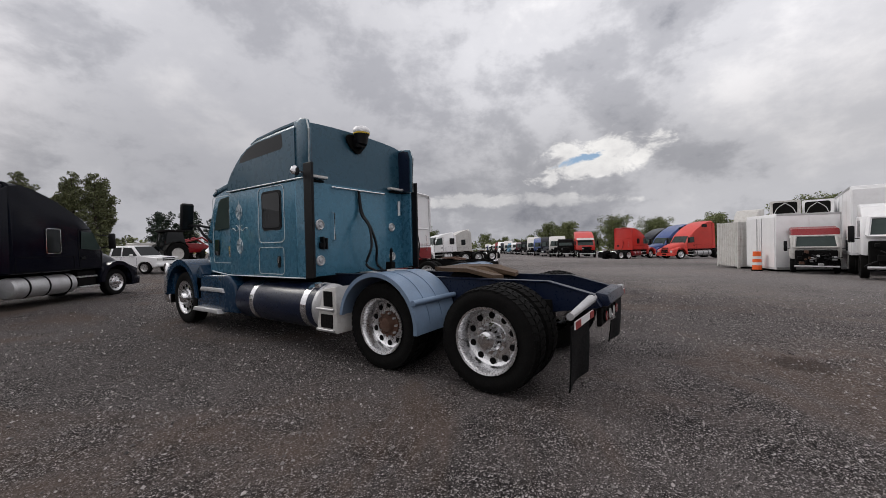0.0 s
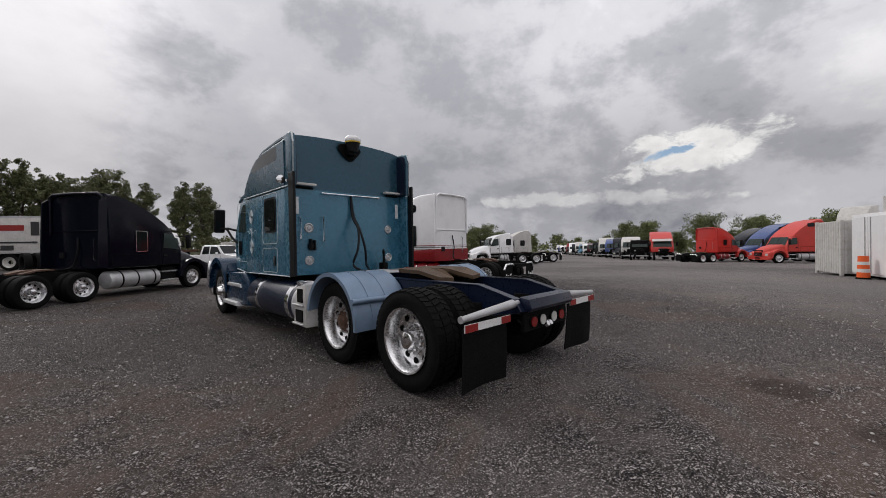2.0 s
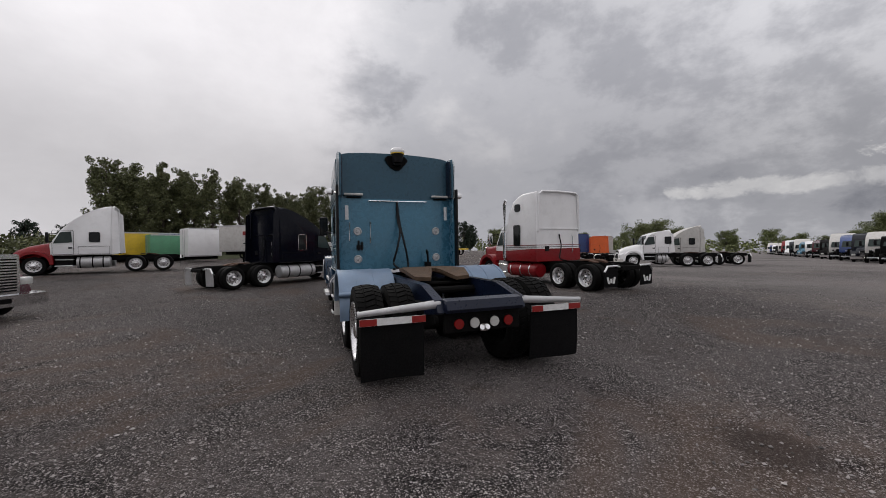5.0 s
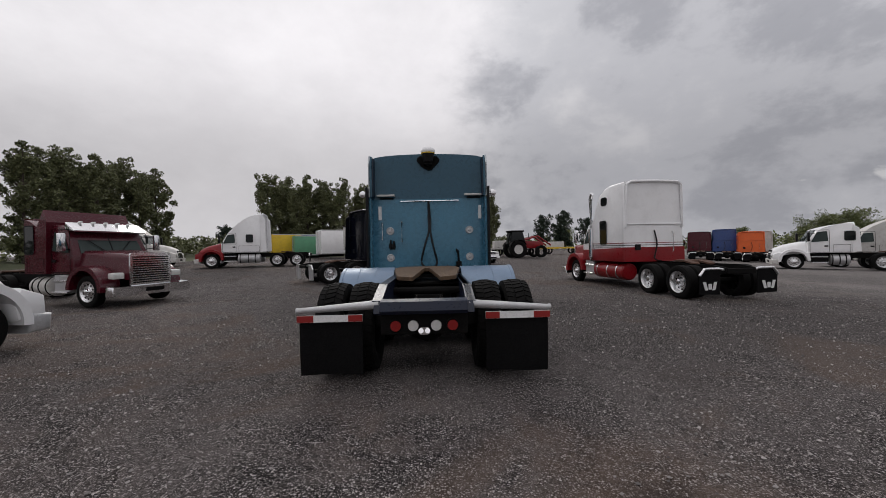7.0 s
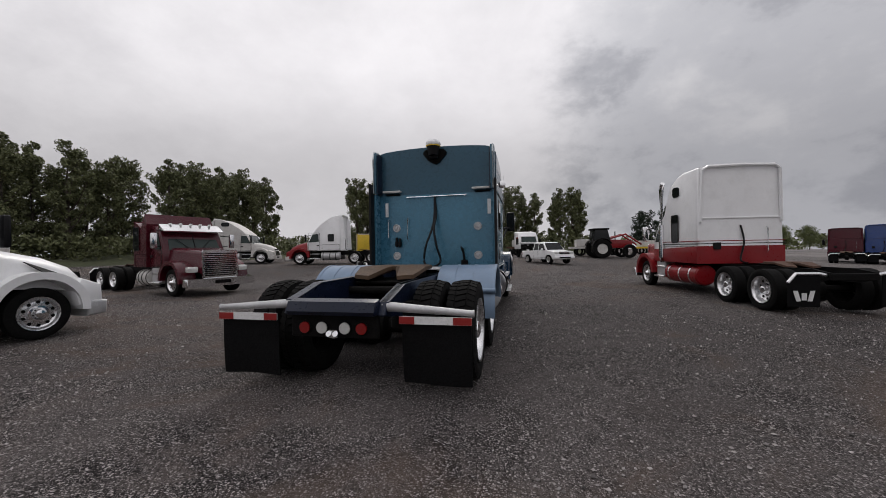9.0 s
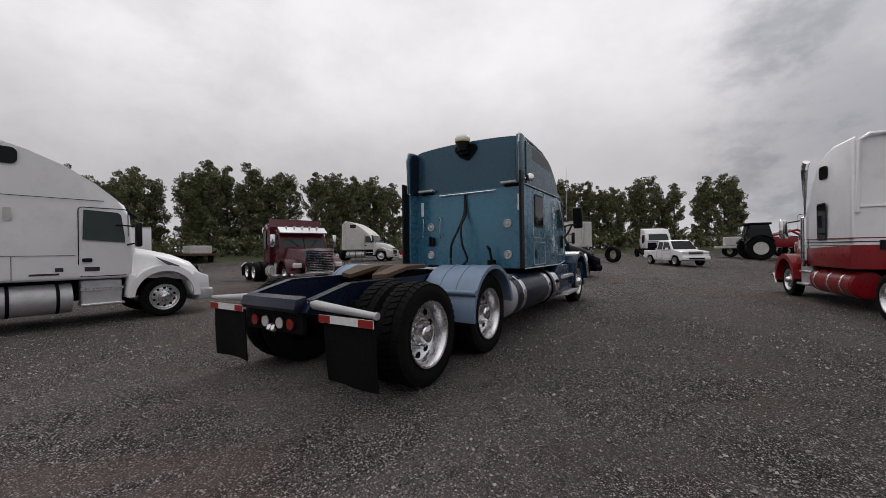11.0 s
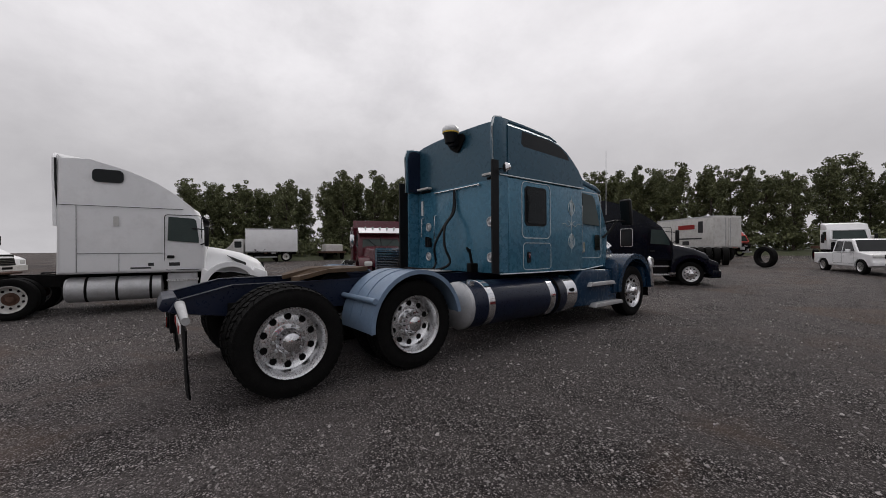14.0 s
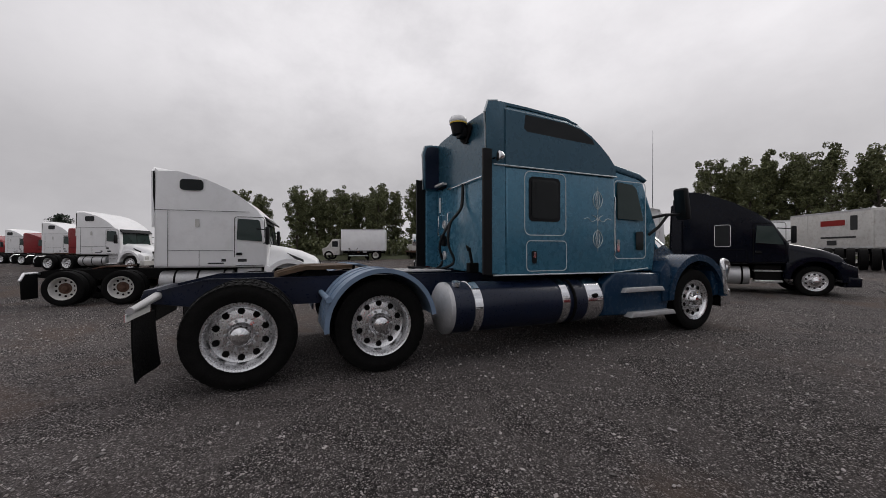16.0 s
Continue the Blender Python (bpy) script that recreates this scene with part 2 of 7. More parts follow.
def pieces_material(name, col, lo=0.5, hi=1.5, rough=0.6):
    """Many small pieces, each with a shade of its own."""
    m = bpy.data.materials.new(name)
    m.use_nodes = True
    nt = m.node_tree
    N, L = nt.nodes.new, nt.links.new
    b = nt.nodes["Principled BSDF"]
    geo = N("ShaderNodeNewGeometry")
    r = N("ShaderNodeMixRGB")
    r.inputs[1].default_value = (*[v * lo for v in col], 1)
    r.inputs[2].default_value = (*[v * hi for v in col], 1)
    L(geo.outputs["Random Per Island"], r.inputs[0])
    L(r.outputs[0], b.inputs["Base Color"])
    b.inputs["Roughness"].default_value = rough
    b.inputs["Specular IOR Level"].default_value = 0.3
    return m


M_GRAVEL = gravel_material()
M_BLUE = material("blue_paint", (0.046, 0.165, 0.252), 0.26, 0.25, 0.10, 0.9, dirt=0.14, dirt_col=(0.09, 0.17, 0.22), coat=0.4)
# Hood, fenders and skirts: deeper blue with their shade put into the colour.
M_BLUE_SHADED = material("shaded_cab_blue", (0.008, 0.030, 0.064), 0.24, 0.0, 0.12, 1.0, dirt=0.1, dirt_col=(0.03, 0.055, 0.085), coat=0.1, spec=0.25)
M_BLUE_DARK = material("dark_blue_paint", (0.022, 0.075, 0.115), 0.28, 0.25, 0.10, 0.8, dirt=0.12, dirt_col=(0.04, 0.085, 0.115), coat=0.25, spec=0.4)
M_BLUE_PALE = material("pale_blue_fender", (0.165, 0.235, 0.335), 0.36, 0.15, 0.16, 4.0, dirt=0.6, dirt_col=(0.16, 0.2, 0.26))
M_NAVY = material("navy_frame_paint", (0.0045, 0.009, 0.026), 0.30, 0.0, 0.25, 3.0, dirt=0.2, dirt_col=(0.012, 0.014, 0.022), spec=0.35)
M_BLACK = material("black_paint", (0.003, 0.004, 0.009), 0.14, 0.0, 0.2, 2.0, dirt=0.04, dirt_col=(0.015, 0.015, 0.02), spec=0.2)
M_RUBBER = material("tyre_rubber", (0.005, 0.0049, 0.0048), 0.85, 0.0, 0.3, 8.0, bump=0.2, dirt=0.4, dirt_col=(0.015, 0.0135, 0.0125), spec=0.12)
M_FLAP = material("mud_flap_rubber", (0.004, 0.004, 0.0045), 0.75, 0.0, 0.25, 6.0, dirt=0.4, dirt_col=(0.011, 0.010, 0.010), spec=0.12)
M_PLASTIC = material("black_plastic", (0.005, 0.005, 0.006), 0.45, 0.0, 0.2, 4.0, dirt=0.15, dirt_col=(0.015, 0.015, 0.015), spec=0.2)
M_CHASSIS = material("grimy_chassis", (0.004, 0.0038, 0.0038), 0.8, 0.0, 0.35, 5.0, dirt=0.35, dirt_col=(0.014, 0.012, 0.011), spec=0.12)
M_ALU = material("polished_aluminium", (0.74, 0.74, 0.75), 0.27, 1.0, 0.05, 4.0, dirt=0.15, dirt_col=(0.5, 0.49, 0.48))
M_ALU_DULL = material("dull_aluminium", (0.50, 0.50, 0.51), 0.5, 0.6, 0.14, 5.0, dirt=0.45, dirt_col=(0.3, 0.29, 0.28))
M_CHROME = material("chrome", (0.80, 0.80, 0.81), 0.10, 1.0, 0.06, 5.0, dirt=0.15, dirt_col=(0.4, 0.4, 0.4))
M_WHITE = material("white_paint", (0.82, 0.82, 0.83), 0.34, 0.0, 0.05, 1.0, dirt=0.22, dirt_col=(0.42, 0.41, 0.4), coat=0.3)
M_WHITE_OLD = material("weathered_white_paint", (0.55, 0.54, 0.52), 0.55, 0.0, 0.1, 1.5, dirt=0.5, dirt_col=(0.3, 0.28, 0.25), rust=0.2)
M_RED = material("red_paint", (0.215, 0.007, 0.011), 0.30, 0.0, 0.14, 1.5, dirt=0.2, dirt_col=(0.10, 0.02, 0.02), coat=0.1, spec=0.35)
M_RED_BRIGHT = material("bright_red_paint", (0.52, 0.025, 0.018), 0.34, 0.0, 0.12, 1.2, dirt=0.2, dirt_col=(0.3, 0.05, 0.04), coat=0.3)
M_ORANGE_RED = material("faded_orange_red_paint", (0.56, 0.048, 0.036), 0.4, 0.0, 0.1, 1.2, dirt=0.2, dirt_col=(0.36, 0.08, 0.06))
M_MAROON = material("maroon_paint", (0.065, 0.005, 0.012), 0.24, 0.0, 0.16, 2.0, dirt=0.08, coat=0.2, spec=0.35)
M_DEEP_BLUE = material("deep_blue_paint", (0.015, 0.05, 0.20), 0.3, 0.0, 0.14, 1.5, dirt=0.2, coat=0.4)
M_ORANGE = material("orange_paint", (0.75, 0.13, 0.025), 0.45, 0.0, 0.1, 1.5, dirt=0.2)
M_YELLOW = material("yellow_paint", (0.62, 0.42, 0.02), 0.5, 0.0, 0.12, 2.0, dirt=0.3)
M_GREEN = material("green_paint", (0.10, 0.30, 0.17), 0.5, 0.0, 0.12, 2.0, dirt=0.3)
M_RUST = material("greasy_rust", (0.090, 0.054, 0.029), 0.62, 0.2, 0.4, 6.0, bump=0.25, dirt=0.5, dirt_col=(0.05, 0.035, 0.025))
M_BROWN = material("rusty_brown_steel", (0.10, 0.05, 0.032), 0.75, 0.2, 0.35, 5.0, dirt=0.4)
M_REFLECT_RED = material("red_reflective_tape", (0.25, 0.014, 0.012), 0.35, 0.0, 0.1, 20.0)
M_REFLECT_WHITE = material("white_reflective_tape", (0.72, 0.72, 0.72), 0.35, 0.0, 0.08, 20.0, dirt=0.3)
M_LENS_RED = material("red_lamp_lens", (0.20, 0.006, 0.006), 0.12, 0.0, 0.1, 20.0, coat=0.6)
M_LENS_CLEAR = material("clear_lamp_lens", (0.62, 0.62, 0.60), 0.12, 0.2, 0.1, 20.0, coat=0.6)
M_AMBER = material("amber_lens", (0.7, 0.22, 0.02), 0.15, 0.0, 0.1, 20.0)
M_GLASS = glass("tinted_cab_glass", (0.010, 0.012, 0.013))
M_GLASS_GREEN = glass("greenish_cab_glass", (0.035, 0.05, 0.047))
M_PALE_LINE = material("pale_line", (0.55, 0.60, 0.62), 0.4, 0.0, 0.1, 8.0)
M_BARK = material("bark", (0.075, 0.06, 0.048), 0.9, 0.0, 0.3, 4.0, bump=0.5, bump_scale=30)
M_LEAF = pieces_material("poplar_leaves", (0.118, 0.128, 0.060))
M_LEAF_FAR = pieces_material("spring_leaves", (0.125, 0.145, 0.055))
M_LEAF_DARK = pieces_material("dark_evergreen", (0.022, 0.036, 0.022))
M_GRASS = material("rough_grass", (0.052, 0.060, 0.026), 0.9, 0.0, 0.4, 0.4, bump=0.6, bump_scale=12, dirt=0.5, dirt_col=(0.07, 0.055, 0.03))
M_STONE = pieces_material("gravel_stone", (0.24, 0.222, 0.217), 0.25, 1.9, 0.9)
M_SIGNAL = material("signal_orange", (0.80, 0.12, 0.02), 0.45, 0.0, 0.08, 6.0)
M_INK = material("dark_lettering", (0.02, 0.02, 0.022), 0.5, 0.0, 0.1, 6.0)

# ---- building helpers ----
def part(name, bm, mat, parent=None, label="", smooth=35.0):
    """One mesh object from a bmesh, under a thing or a part."""
    me = bpy.data.meshes.new(name)
    bmesh.ops.recalc_face_normals(bm, faces=bm.faces)
    bm.to_mesh(me)
    bm.free()
    for p in me.polygons:
        p.use_smooth = True
    me.set_sharp_from_angle(angle=radians(smooth))
    me.materials.append(mat)
    ob = new(name, me)
    ob.parent = parent
    if label:
        tagged(ob, label)
    return ob


def thing(name, label, category, m=None, group="", kind=""):
    ob = new(name)
    ob.empty_display_size = 0.2
    if m is not None:
        ob.matrix_basis = m
    return tagged(ob, label, category, group, kind)


def B():
    return bmesh.new()


def box(bm, x0, x1, y0, y1, z0, z1, bev=0.0, seg=2):
    vs = [bm.verts.new((x, y, z)) for x in (x0, x1) for y in (y0, y1) for z in (z0, z1)]
    fs = [bm.faces.new([vs[i] for i in f]) for f in ((0, 1, 3, 2), (4, 6, 7, 5), (0, 4, 5, 1), (2, 3, 7, 6), (0, 2, 6, 4), (1, 5, 7, 3))]
    if bev > 0:
        bmesh.ops.bevel(bm, geom=list({e for f in fs for e in f.edges}), offset=bev, segments=seg, affect="EDGES", profile=0.5)
    return bm


def ring_cap(bm, ring):
    try:
        bm.faces.new(ring)
    except ValueError:
        pass


def bridge(bm, a, b):
    n = len(a)
    for i in range(n):
        j = (i + 1) % n
        bm.faces.new((a[i], a[j], b[j], b[i]))


def rod(bm, p0, p1, r0, r1=None, n=14, caps=True):
    p0, p1 = Vector(p0), Vector(p1)
    r1 = r0 if r1 is None else r1
    q = (p1 - p0).to_track_quat("Z", "Y").to_matrix()
    rings = []
    for p, r in ((p0, r0), (p1, r1)):
        rings.append([bm.verts.new(p + q @ Vector((r * math.cos(2 * math.pi * i / n), r * math.sin(2 * math.pi * i / n), 0))) for i in range(n)])
    bridge(bm, *rings)
    if caps:
        ring_cap(bm, rings[0][::-1])
        ring_cap(bm, rings[1])
    return bm


def pipe(bm, pts, r, n=8):
    pts = [Vector(p) for p in pts]
    rings = []
    for i, p in enumerate(pts):
        d = (pts[min(i + 1, len(pts) - 1)] - pts[max(i - 1, 0)]).normalized()
        q = d.to_track_quat("Z", "Y").to_matrix()
        rr = r[i] if isinstance(r, (list, tuple)) else r
        rings.append([bm.verts.new(p + q @ Vector((rr * math.cos(2 * math.pi * k / n), rr * math.sin(2 * math.pi * k / n), 0))) for k in range(n)])
    for a, b in zip(rings, rings[1:]):
        # match the start of each ring to its neighbour
        bridge(bm, a, b)
    ring_cap(bm, rings[0][::-1])
    ring_cap(bm, rings[-1])
    return bm


def smooth_path(pts, n=6):
    """Points on a soft curve through the given ones."""
    pts = [Vector(p) for p in pts]
    out = []
    for i in range(len(pts) - 1):
        p0, p1, p2, p3 = pts[max(i - 1, 0)], pts[i], pts[i + 1], pts[min(i + 2, len(pts) - 1)]
        for k in range(n):
            t = k / n
            out.append(0.5 * ((2 * p1) + (p2 - p0) * t + (2 * p0 - 5 * p1 + 4 * p2 - p3) * t * t + (3 * p1 - p0 - 3 * p2 + p3) * t ** 3))
    out.append(pts[-1])
    return out


def lathe(bm, prof, n=28, centre=(0, 0, 0), closed=False, caps=True):
    """Turns (radius, x) pairs round the x axis."""
    c = Vector(centre)
    rings = []
    for r, x in prof:
        rings.append([bm.verts.new(c + Vector((x, r * math.cos(2 * math.pi * i / n), r * math.sin(2 * math.pi * i / n)))) for i in range(n)])
    for a, b in zip(rings, rings[1:]):
        bridge(bm, a, b)
    if closed:
        bridge(bm, rings[-1], rings[0])
    elif caps:
        ring_cap(bm, rings[0])
        ring_cap(bm, rings[-1][::-1])
    return bm


def slab(bm, prof, x0, x1, bev=0.0, seg=3, lean=None):
    """A side outline of (y, z) pairs given a width, with its long edges rounded. lean(y, z) narrows the half-width."""
    rings = []
    for x in (x0, x1):
        ring = []
        for y, z in prof:
            xx = x
            if lean:
                mid = 0.5 * (x0 + x1)
                xx = mid + (x - mid) * lean(y, z)
            ring.append(bm.verts.new((xx, y, z)))
        rings.append(ring)
    bridge(bm, rings[0], rings[1])
    f0, f1 = bm.faces.new(rings[0][::-1]), bm.faces.new(rings[1])
    if bev > 0:
        es = list({e for f in (f0, f1) for e in f.edges})
        bmesh.ops.bevel(bm, geom=es, offset=bev, segments=seg, affect="EDGES", profile=0.5, clamp_overlap=True)
    return bm


def hull(bm, secs, k=4):
    """A body through cross-sections: (y, half-width low, half-width high, z low, z high, corner radius)."""
    rings = []
    for y, w0, w1, z0, z1, r in secs:
        ring = []
        r = min(r, (z1 - z0) * 0.49, w1 * 0.95)
        for cx, cz, a0 in ((w1 - r, z1 - r, 0), (-(w1 - r), z1 - r, 90)):
            for i in range(k + 1):
                a = radians(a0 + 90 * i / k)
                ring.append((cx + r * math.cos(a), cz + r * math.sin(a)))
        ring += [(-w0, z0), (w0, z0)]
        rings.append([bm.verts.new((x, y, z)) for x, z in ring])
    for a, b in zip(rings, rings[1:]):
        bridge(bm, a, b)
    ring_cap(bm, rings[0][::-1])
    ring_cap(bm, rings[-1])
    return bm


def arch(bm, y, z, r0, r1, x0, x1, a0, a1, n=16):
    """A curved sheet over a wheel: from angle a0 to a1, measured from ahead over the top."""
    rows = []
    for i in range(n + 1):
        a = radians(a0 + (a1 - a0) * i / n)
        row = [bm.verts.new((x, y + r * math.cos(a), z + r * math.sin(a))) for x, r in ((x0, r0), (x1, r0), (x1, r1), (x0, r1))]
        rows.append(row)
    for a, b in zip(rows, rows[1:]):
        bridge(bm, a, b)
    ring_cap(bm, rows[0][::-1])
    ring_cap(bm, rows[-1])
    return bm


def pane(bm, pts, d=0.012, bev=0.0):
    """A thin plate through 3D corner points, given a thickness along its normal."""
    v = [Vector(p) for p in pts]
    nrm = (v[1] - v[0]).cross(v[2] - v[1]).normalized() * d
    a, b = [bm.verts.new(p) for p in v], [bm.verts.new(p + nrm) for p in v]
    bridge(bm, a, b)
    ring_cap(bm, a[::-1])
    ring_cap(bm, b)
    return bm


def rounded(u0, u1, v0, v1, r, k=4):
    """Corners of a rounded rectangle, as (u, v) pairs."""
    out = []
    for cu, cv, a0 in ((u1 - r, v1 - r, 0), (u0 + r, v1 - r, 90), (u0 + r, v0 + r, 180), (u1 - r, v0 + r, 270)):
        for i in range(k + 1):
            a = radians(a0 + 90 * i / k)
            out.append((cu + r * math.cos(a), cv + r * math.sin(a)))
    return out


def plate_x(bm, x0, x1, y0, y1, z0, z1, r=0.04, k=3):
    """A rounded plate on a side wall."""
    ring = rounded(y0, y1, z0, z1, r, k)
    a, b = [bm.verts.new((x0, u, v)) for u, v in ring], [bm.verts.new((x1, u, v)) for u, v in ring]
    bridge(bm, a, b)
    ring_cap(bm, a[::-1])
    ring_cap(bm, b)
    return bm


def plate_y(bm, y0, y1, x0, x1, z0, z1, r=0.04, k=3):
    ring = rounded(x0, x1, z0, z1, r, k)
    a, b = [bm.verts.new((u, y0, v)) for u, v in ring], [bm.verts.new((u, y1, v)) for u, v in ring]
    bridge(bm, a, b)
    ring_cap(bm, a[::-1])
    ring_cap(bm, b)
    return bm


def outline_x(bm, x, y0, y1, z0, z1, r, w):
    """A thin closed line round a panel on a side wall."""
    ring = rounded(y0, y1, z0, z1, r, 4)
    inner = rounded(y0 + w, y1 - w, z0 + w, z1 - w, max(r - w, 0.005), 4)
    a, b = [bm.verts.new((x, u, v)) for u, v in ring], [bm.verts.new((x, u, v)) for u, v in inner]
    c, d = [bm.verts.new((x * 0.997, u, v)) for u, v in ring], [bm.verts.new((x * 0.997, u, v)) for u, v in inner]
    bridge(bm, a, b)
    bridge(bm, d, c)
    bridge(bm, c, a)
    bridge(bm, b, d)
    return bm


# ---- wheels ----
def tyre_bm(R=0.5, W=0.28, rim=0.29, n=40):
    bm = B()
    h = W / 2
    prof = [(rim, -h * 0.72), (rim + 0.02, -h * 0.86), ((R + rim) / 2, -h), (R - 0.055, -h * 0.97), (R - 0.018, -h * 0.84), (R - 0.012, -h * 0.5),
            (R - 0.012, h * 0.5), (R - 0.018, h * 0.84), (R - 0.055, h * 0.97), ((R + rim) / 2, h), (rim + 0.02, h * 0.86), (rim, h * 0.72)]
    lathe(bm, prof, n, closed=True)
    return bm


def lugs_bm(R=0.5, W=0.28):
    """Lugs across the tread, three rows, offset from one another."""
    bm = B()
    h = W / 2
    m = 44
    for row, (xa, xb) in enumerate(((-0.92, -0.42), (-0.33, 0.33), (0.42, 0.92))):
        for i in range(m):
            a = 2 * math.pi * (i + 0.5 * (row % 2)) / m
            da = 2 * math.pi / m * 0.36
            r0, r1 = R - 0.03, R + (0.004 if row == 1 else -0.001)
            skew = 0.05 if row != 1 else -0.06
            vs = []
            for r in (r0, r1):
                for aa, xx in ((a - da, xa), (a + da, xa), (a + da + skew, xb), (a - da + skew, xb)):
                    edge = 0.014 if abs(xx) > 0.9 and r == r1 else 0.0
                    vs.append(bm.verts.new((xx * h, (r - edge) * math.cos(aa), (r - edge) * math.sin(aa))))
            for f in ((4, 5, 6, 7), (0, 1, 5, 4), (1, 2, 6, 5), (2, 3, 7, 6), (3, 0, 4, 7)):
                bm.faces.new([vs[k] for k in f])
    return bm


def rim_bm(depth, R=0.30, n=32, holes=10):
    """A disc wheel: flange, barrel, and a disc set inwards by depth, with hand holes; the outer face is at +x."""
    bm = B()
    lathe(bm, [(R - 0.005, 0.0), (R + 0.012, 0.012), (R + 0.012, 0.026), (R - 0.006, 0.02), (R - 0.03, -0.02), (R - 0.04, -depth + 0.02), (R - 0.07, -depth),
               (0.155, -depth + 0.015), (0.12, -depth + 0.01)], n, caps=False)
    return bm


def holes_bm(depth, rad=0.215, n=10, r=0.030):
    bm = B()
    for i in range(n):
        a = 2 * math.pi * (i + 0.5) / n
        c = Vector((-depth + 0.002, rad * math.cos(a), rad * math.sin(a)))
        rod(bm, c, c + Vector((0.008, 0, 0)), r, n=10)
    return bm


def hub_bm(depth, out, studs=0, cap=0.1):
    """The hub: flange with nuts, and a domed cap."""
    bm = B()
    lathe(bm, [(0.15, -depth - 0.02), (0.15, -depth + 0.03), (cap + 0.015, -depth + 0.035), (cap, -depth + 0.06), (cap * 0.98, out - 0.05), (cap * 0.8, out - 0.015), (cap * 0.4, out), (0.01, out + 0.003)], 24)
    for i in range(studs):
        a = 2 * math.pi * i / studs
        c = Vector((-depth + 0.02, 0.13 * math.cos(a), 0.13 * math.sin(a)))
        rod(bm, c, c + Vector((0.045, 0, 0)), 0.014, n=6)
    return bm


def one_hole(r=0.031):
    bm = B()
    rod(bm, (0, 0, 0), (0.008, 0, 0), r, n=12)
    return bm


def one_nut():
    bm = B()
    rod(bm, (0, 0, 0), (0.045, 0, 0), 0.015, 0.012, 6)
    return bm


def wheel_kit(hero=False):
    """Meshes for all wheels of a kind, built once: tyre, deep rim, flat rim, holes and hubs."""
    keep = []
    kit = {}
    for key, bm, mat in (("tyre", tyre_bm(0.488, n=48 if hero else 32), M_RUBBER), ("lugs", lugs_bm(0.488), M_RUBBER), ("steer_tyre", tyre_bm(0.488, 0.26), M_RUBBER),
                         ("rim_deep", rim_bm(0.13), M_ALU), ("rim_flat", rim_bm(0.02), M_ALU), ("holes_deep", holes_bm(0.13), M_CHASSIS), ("holes_flat", holes_bm(0.02), M_CHASSIS),
                         ("hub_deep", hub_bm(0.13, 0.02), M_CHROME), ("hub_flat", hub_bm(0.02, 0.10), M_CHROME), ("hub_rusty", hub_bm(0.13, -0.03, cap=0.09), M_BROWN), ("rim_white", rim_bm(0.13), M_WHITE_OLD), ("rim_white_flat", rim_bm(0.02), M_WHITE_OLD), ("hole", one_hole(), M_CHASSIS), ("nut", one_nut(), M_ALU_DULL)):
        ob = part(key, bm, mat)
        kit[key] = ob.data
        keep.append(ob)
    for ob in keep:
        bpy.data.objects.remove(ob)
    return kit


HERO_KIT, KIT = wheel_kit(True), wheel_kit(False)


def add(name, data, parent, m=None, label=""):
    o = new(name, data)
    o.parent = parent
    if m is not None:
        o.matrix_basis = m
    if label:
        tagged(o, label)
    return o


def ring_of(kit, t, x):
    """Hand holes and wheel nuts: one by one on the near truck, joined on the rest."""
    if kit is not HERO_KIT:
        tagged(add("hole_ring", kit["holes_deep"], t, Matrix.Translation((x + 0.132, 0, 0))), kind="stuff")
        return
    for i in range(10):
        a = 2 * math.pi * (i + 0.5) / 10
        add("hand_hole", kit["hole"], t, Matrix.Translation((x + 0.004, 0.215 * math.cos(a), 0.215 * math.sin(a))))
        a = 2 * math.pi * i / 10
        add("wheel_nut", kit["nut"], t, Matrix.Translation((x + 0.02, 0.135 * math.cos(a), 0.135 * math.sin(a))))


def dual_wheel(kit, truck, side, y, hub="hub_deep", R=0.485, rim="rim_deep"):
    """Outer and inner tyre of a driven axle's end."""
    turn = Matrix.Identity(4) if side > 0 else pose(0, 0, 0, 0, 0, 180)
    t = add("drive_wheel", kit["tyre"], truck, Matrix.Translation((side * 1.0, y, R)) @ turn)
    add("rim", kit[rim], t, Matrix.Translation((0.115, 0, 0)), "aluminium disc wheel" if rim == "rim_deep" else "white steel disc wheel")
    ring_of(kit, t, 0.115 - 0.13)
    add("hub", kit[hub], t, Matrix.Translation((0.115, 0, 0)))
    w = add("inner_wheel", kit["tyre"], truck, Matrix.Translation((side * 0.67, y, R)))
    if kit is HERO_KIT:
        for o in (t, w):
            tagged(add("tread", kit["lugs"], o), kind="stuff")


def steer_wheel(kit, truck, side, y, R=0.485):
    turn = Matrix.Identity(4) if side > 0 else pose(0, 0, 0, 0, 0, 180)
    t = add("steer_wheel", kit["steer_tyre"], truck, Matrix.Translation((side * 0.99, y, R)) @ turn)
    add("rim", kit["rim_flat"], t, Matrix.Translation((0.10, 0, 0)), "aluminium disc wheel")
    ring_of(kit, t, 0.10 - 0.02)
    add("hub", kit["hub_flat"], t, Matrix.Translation((0.10, 0, 0)))


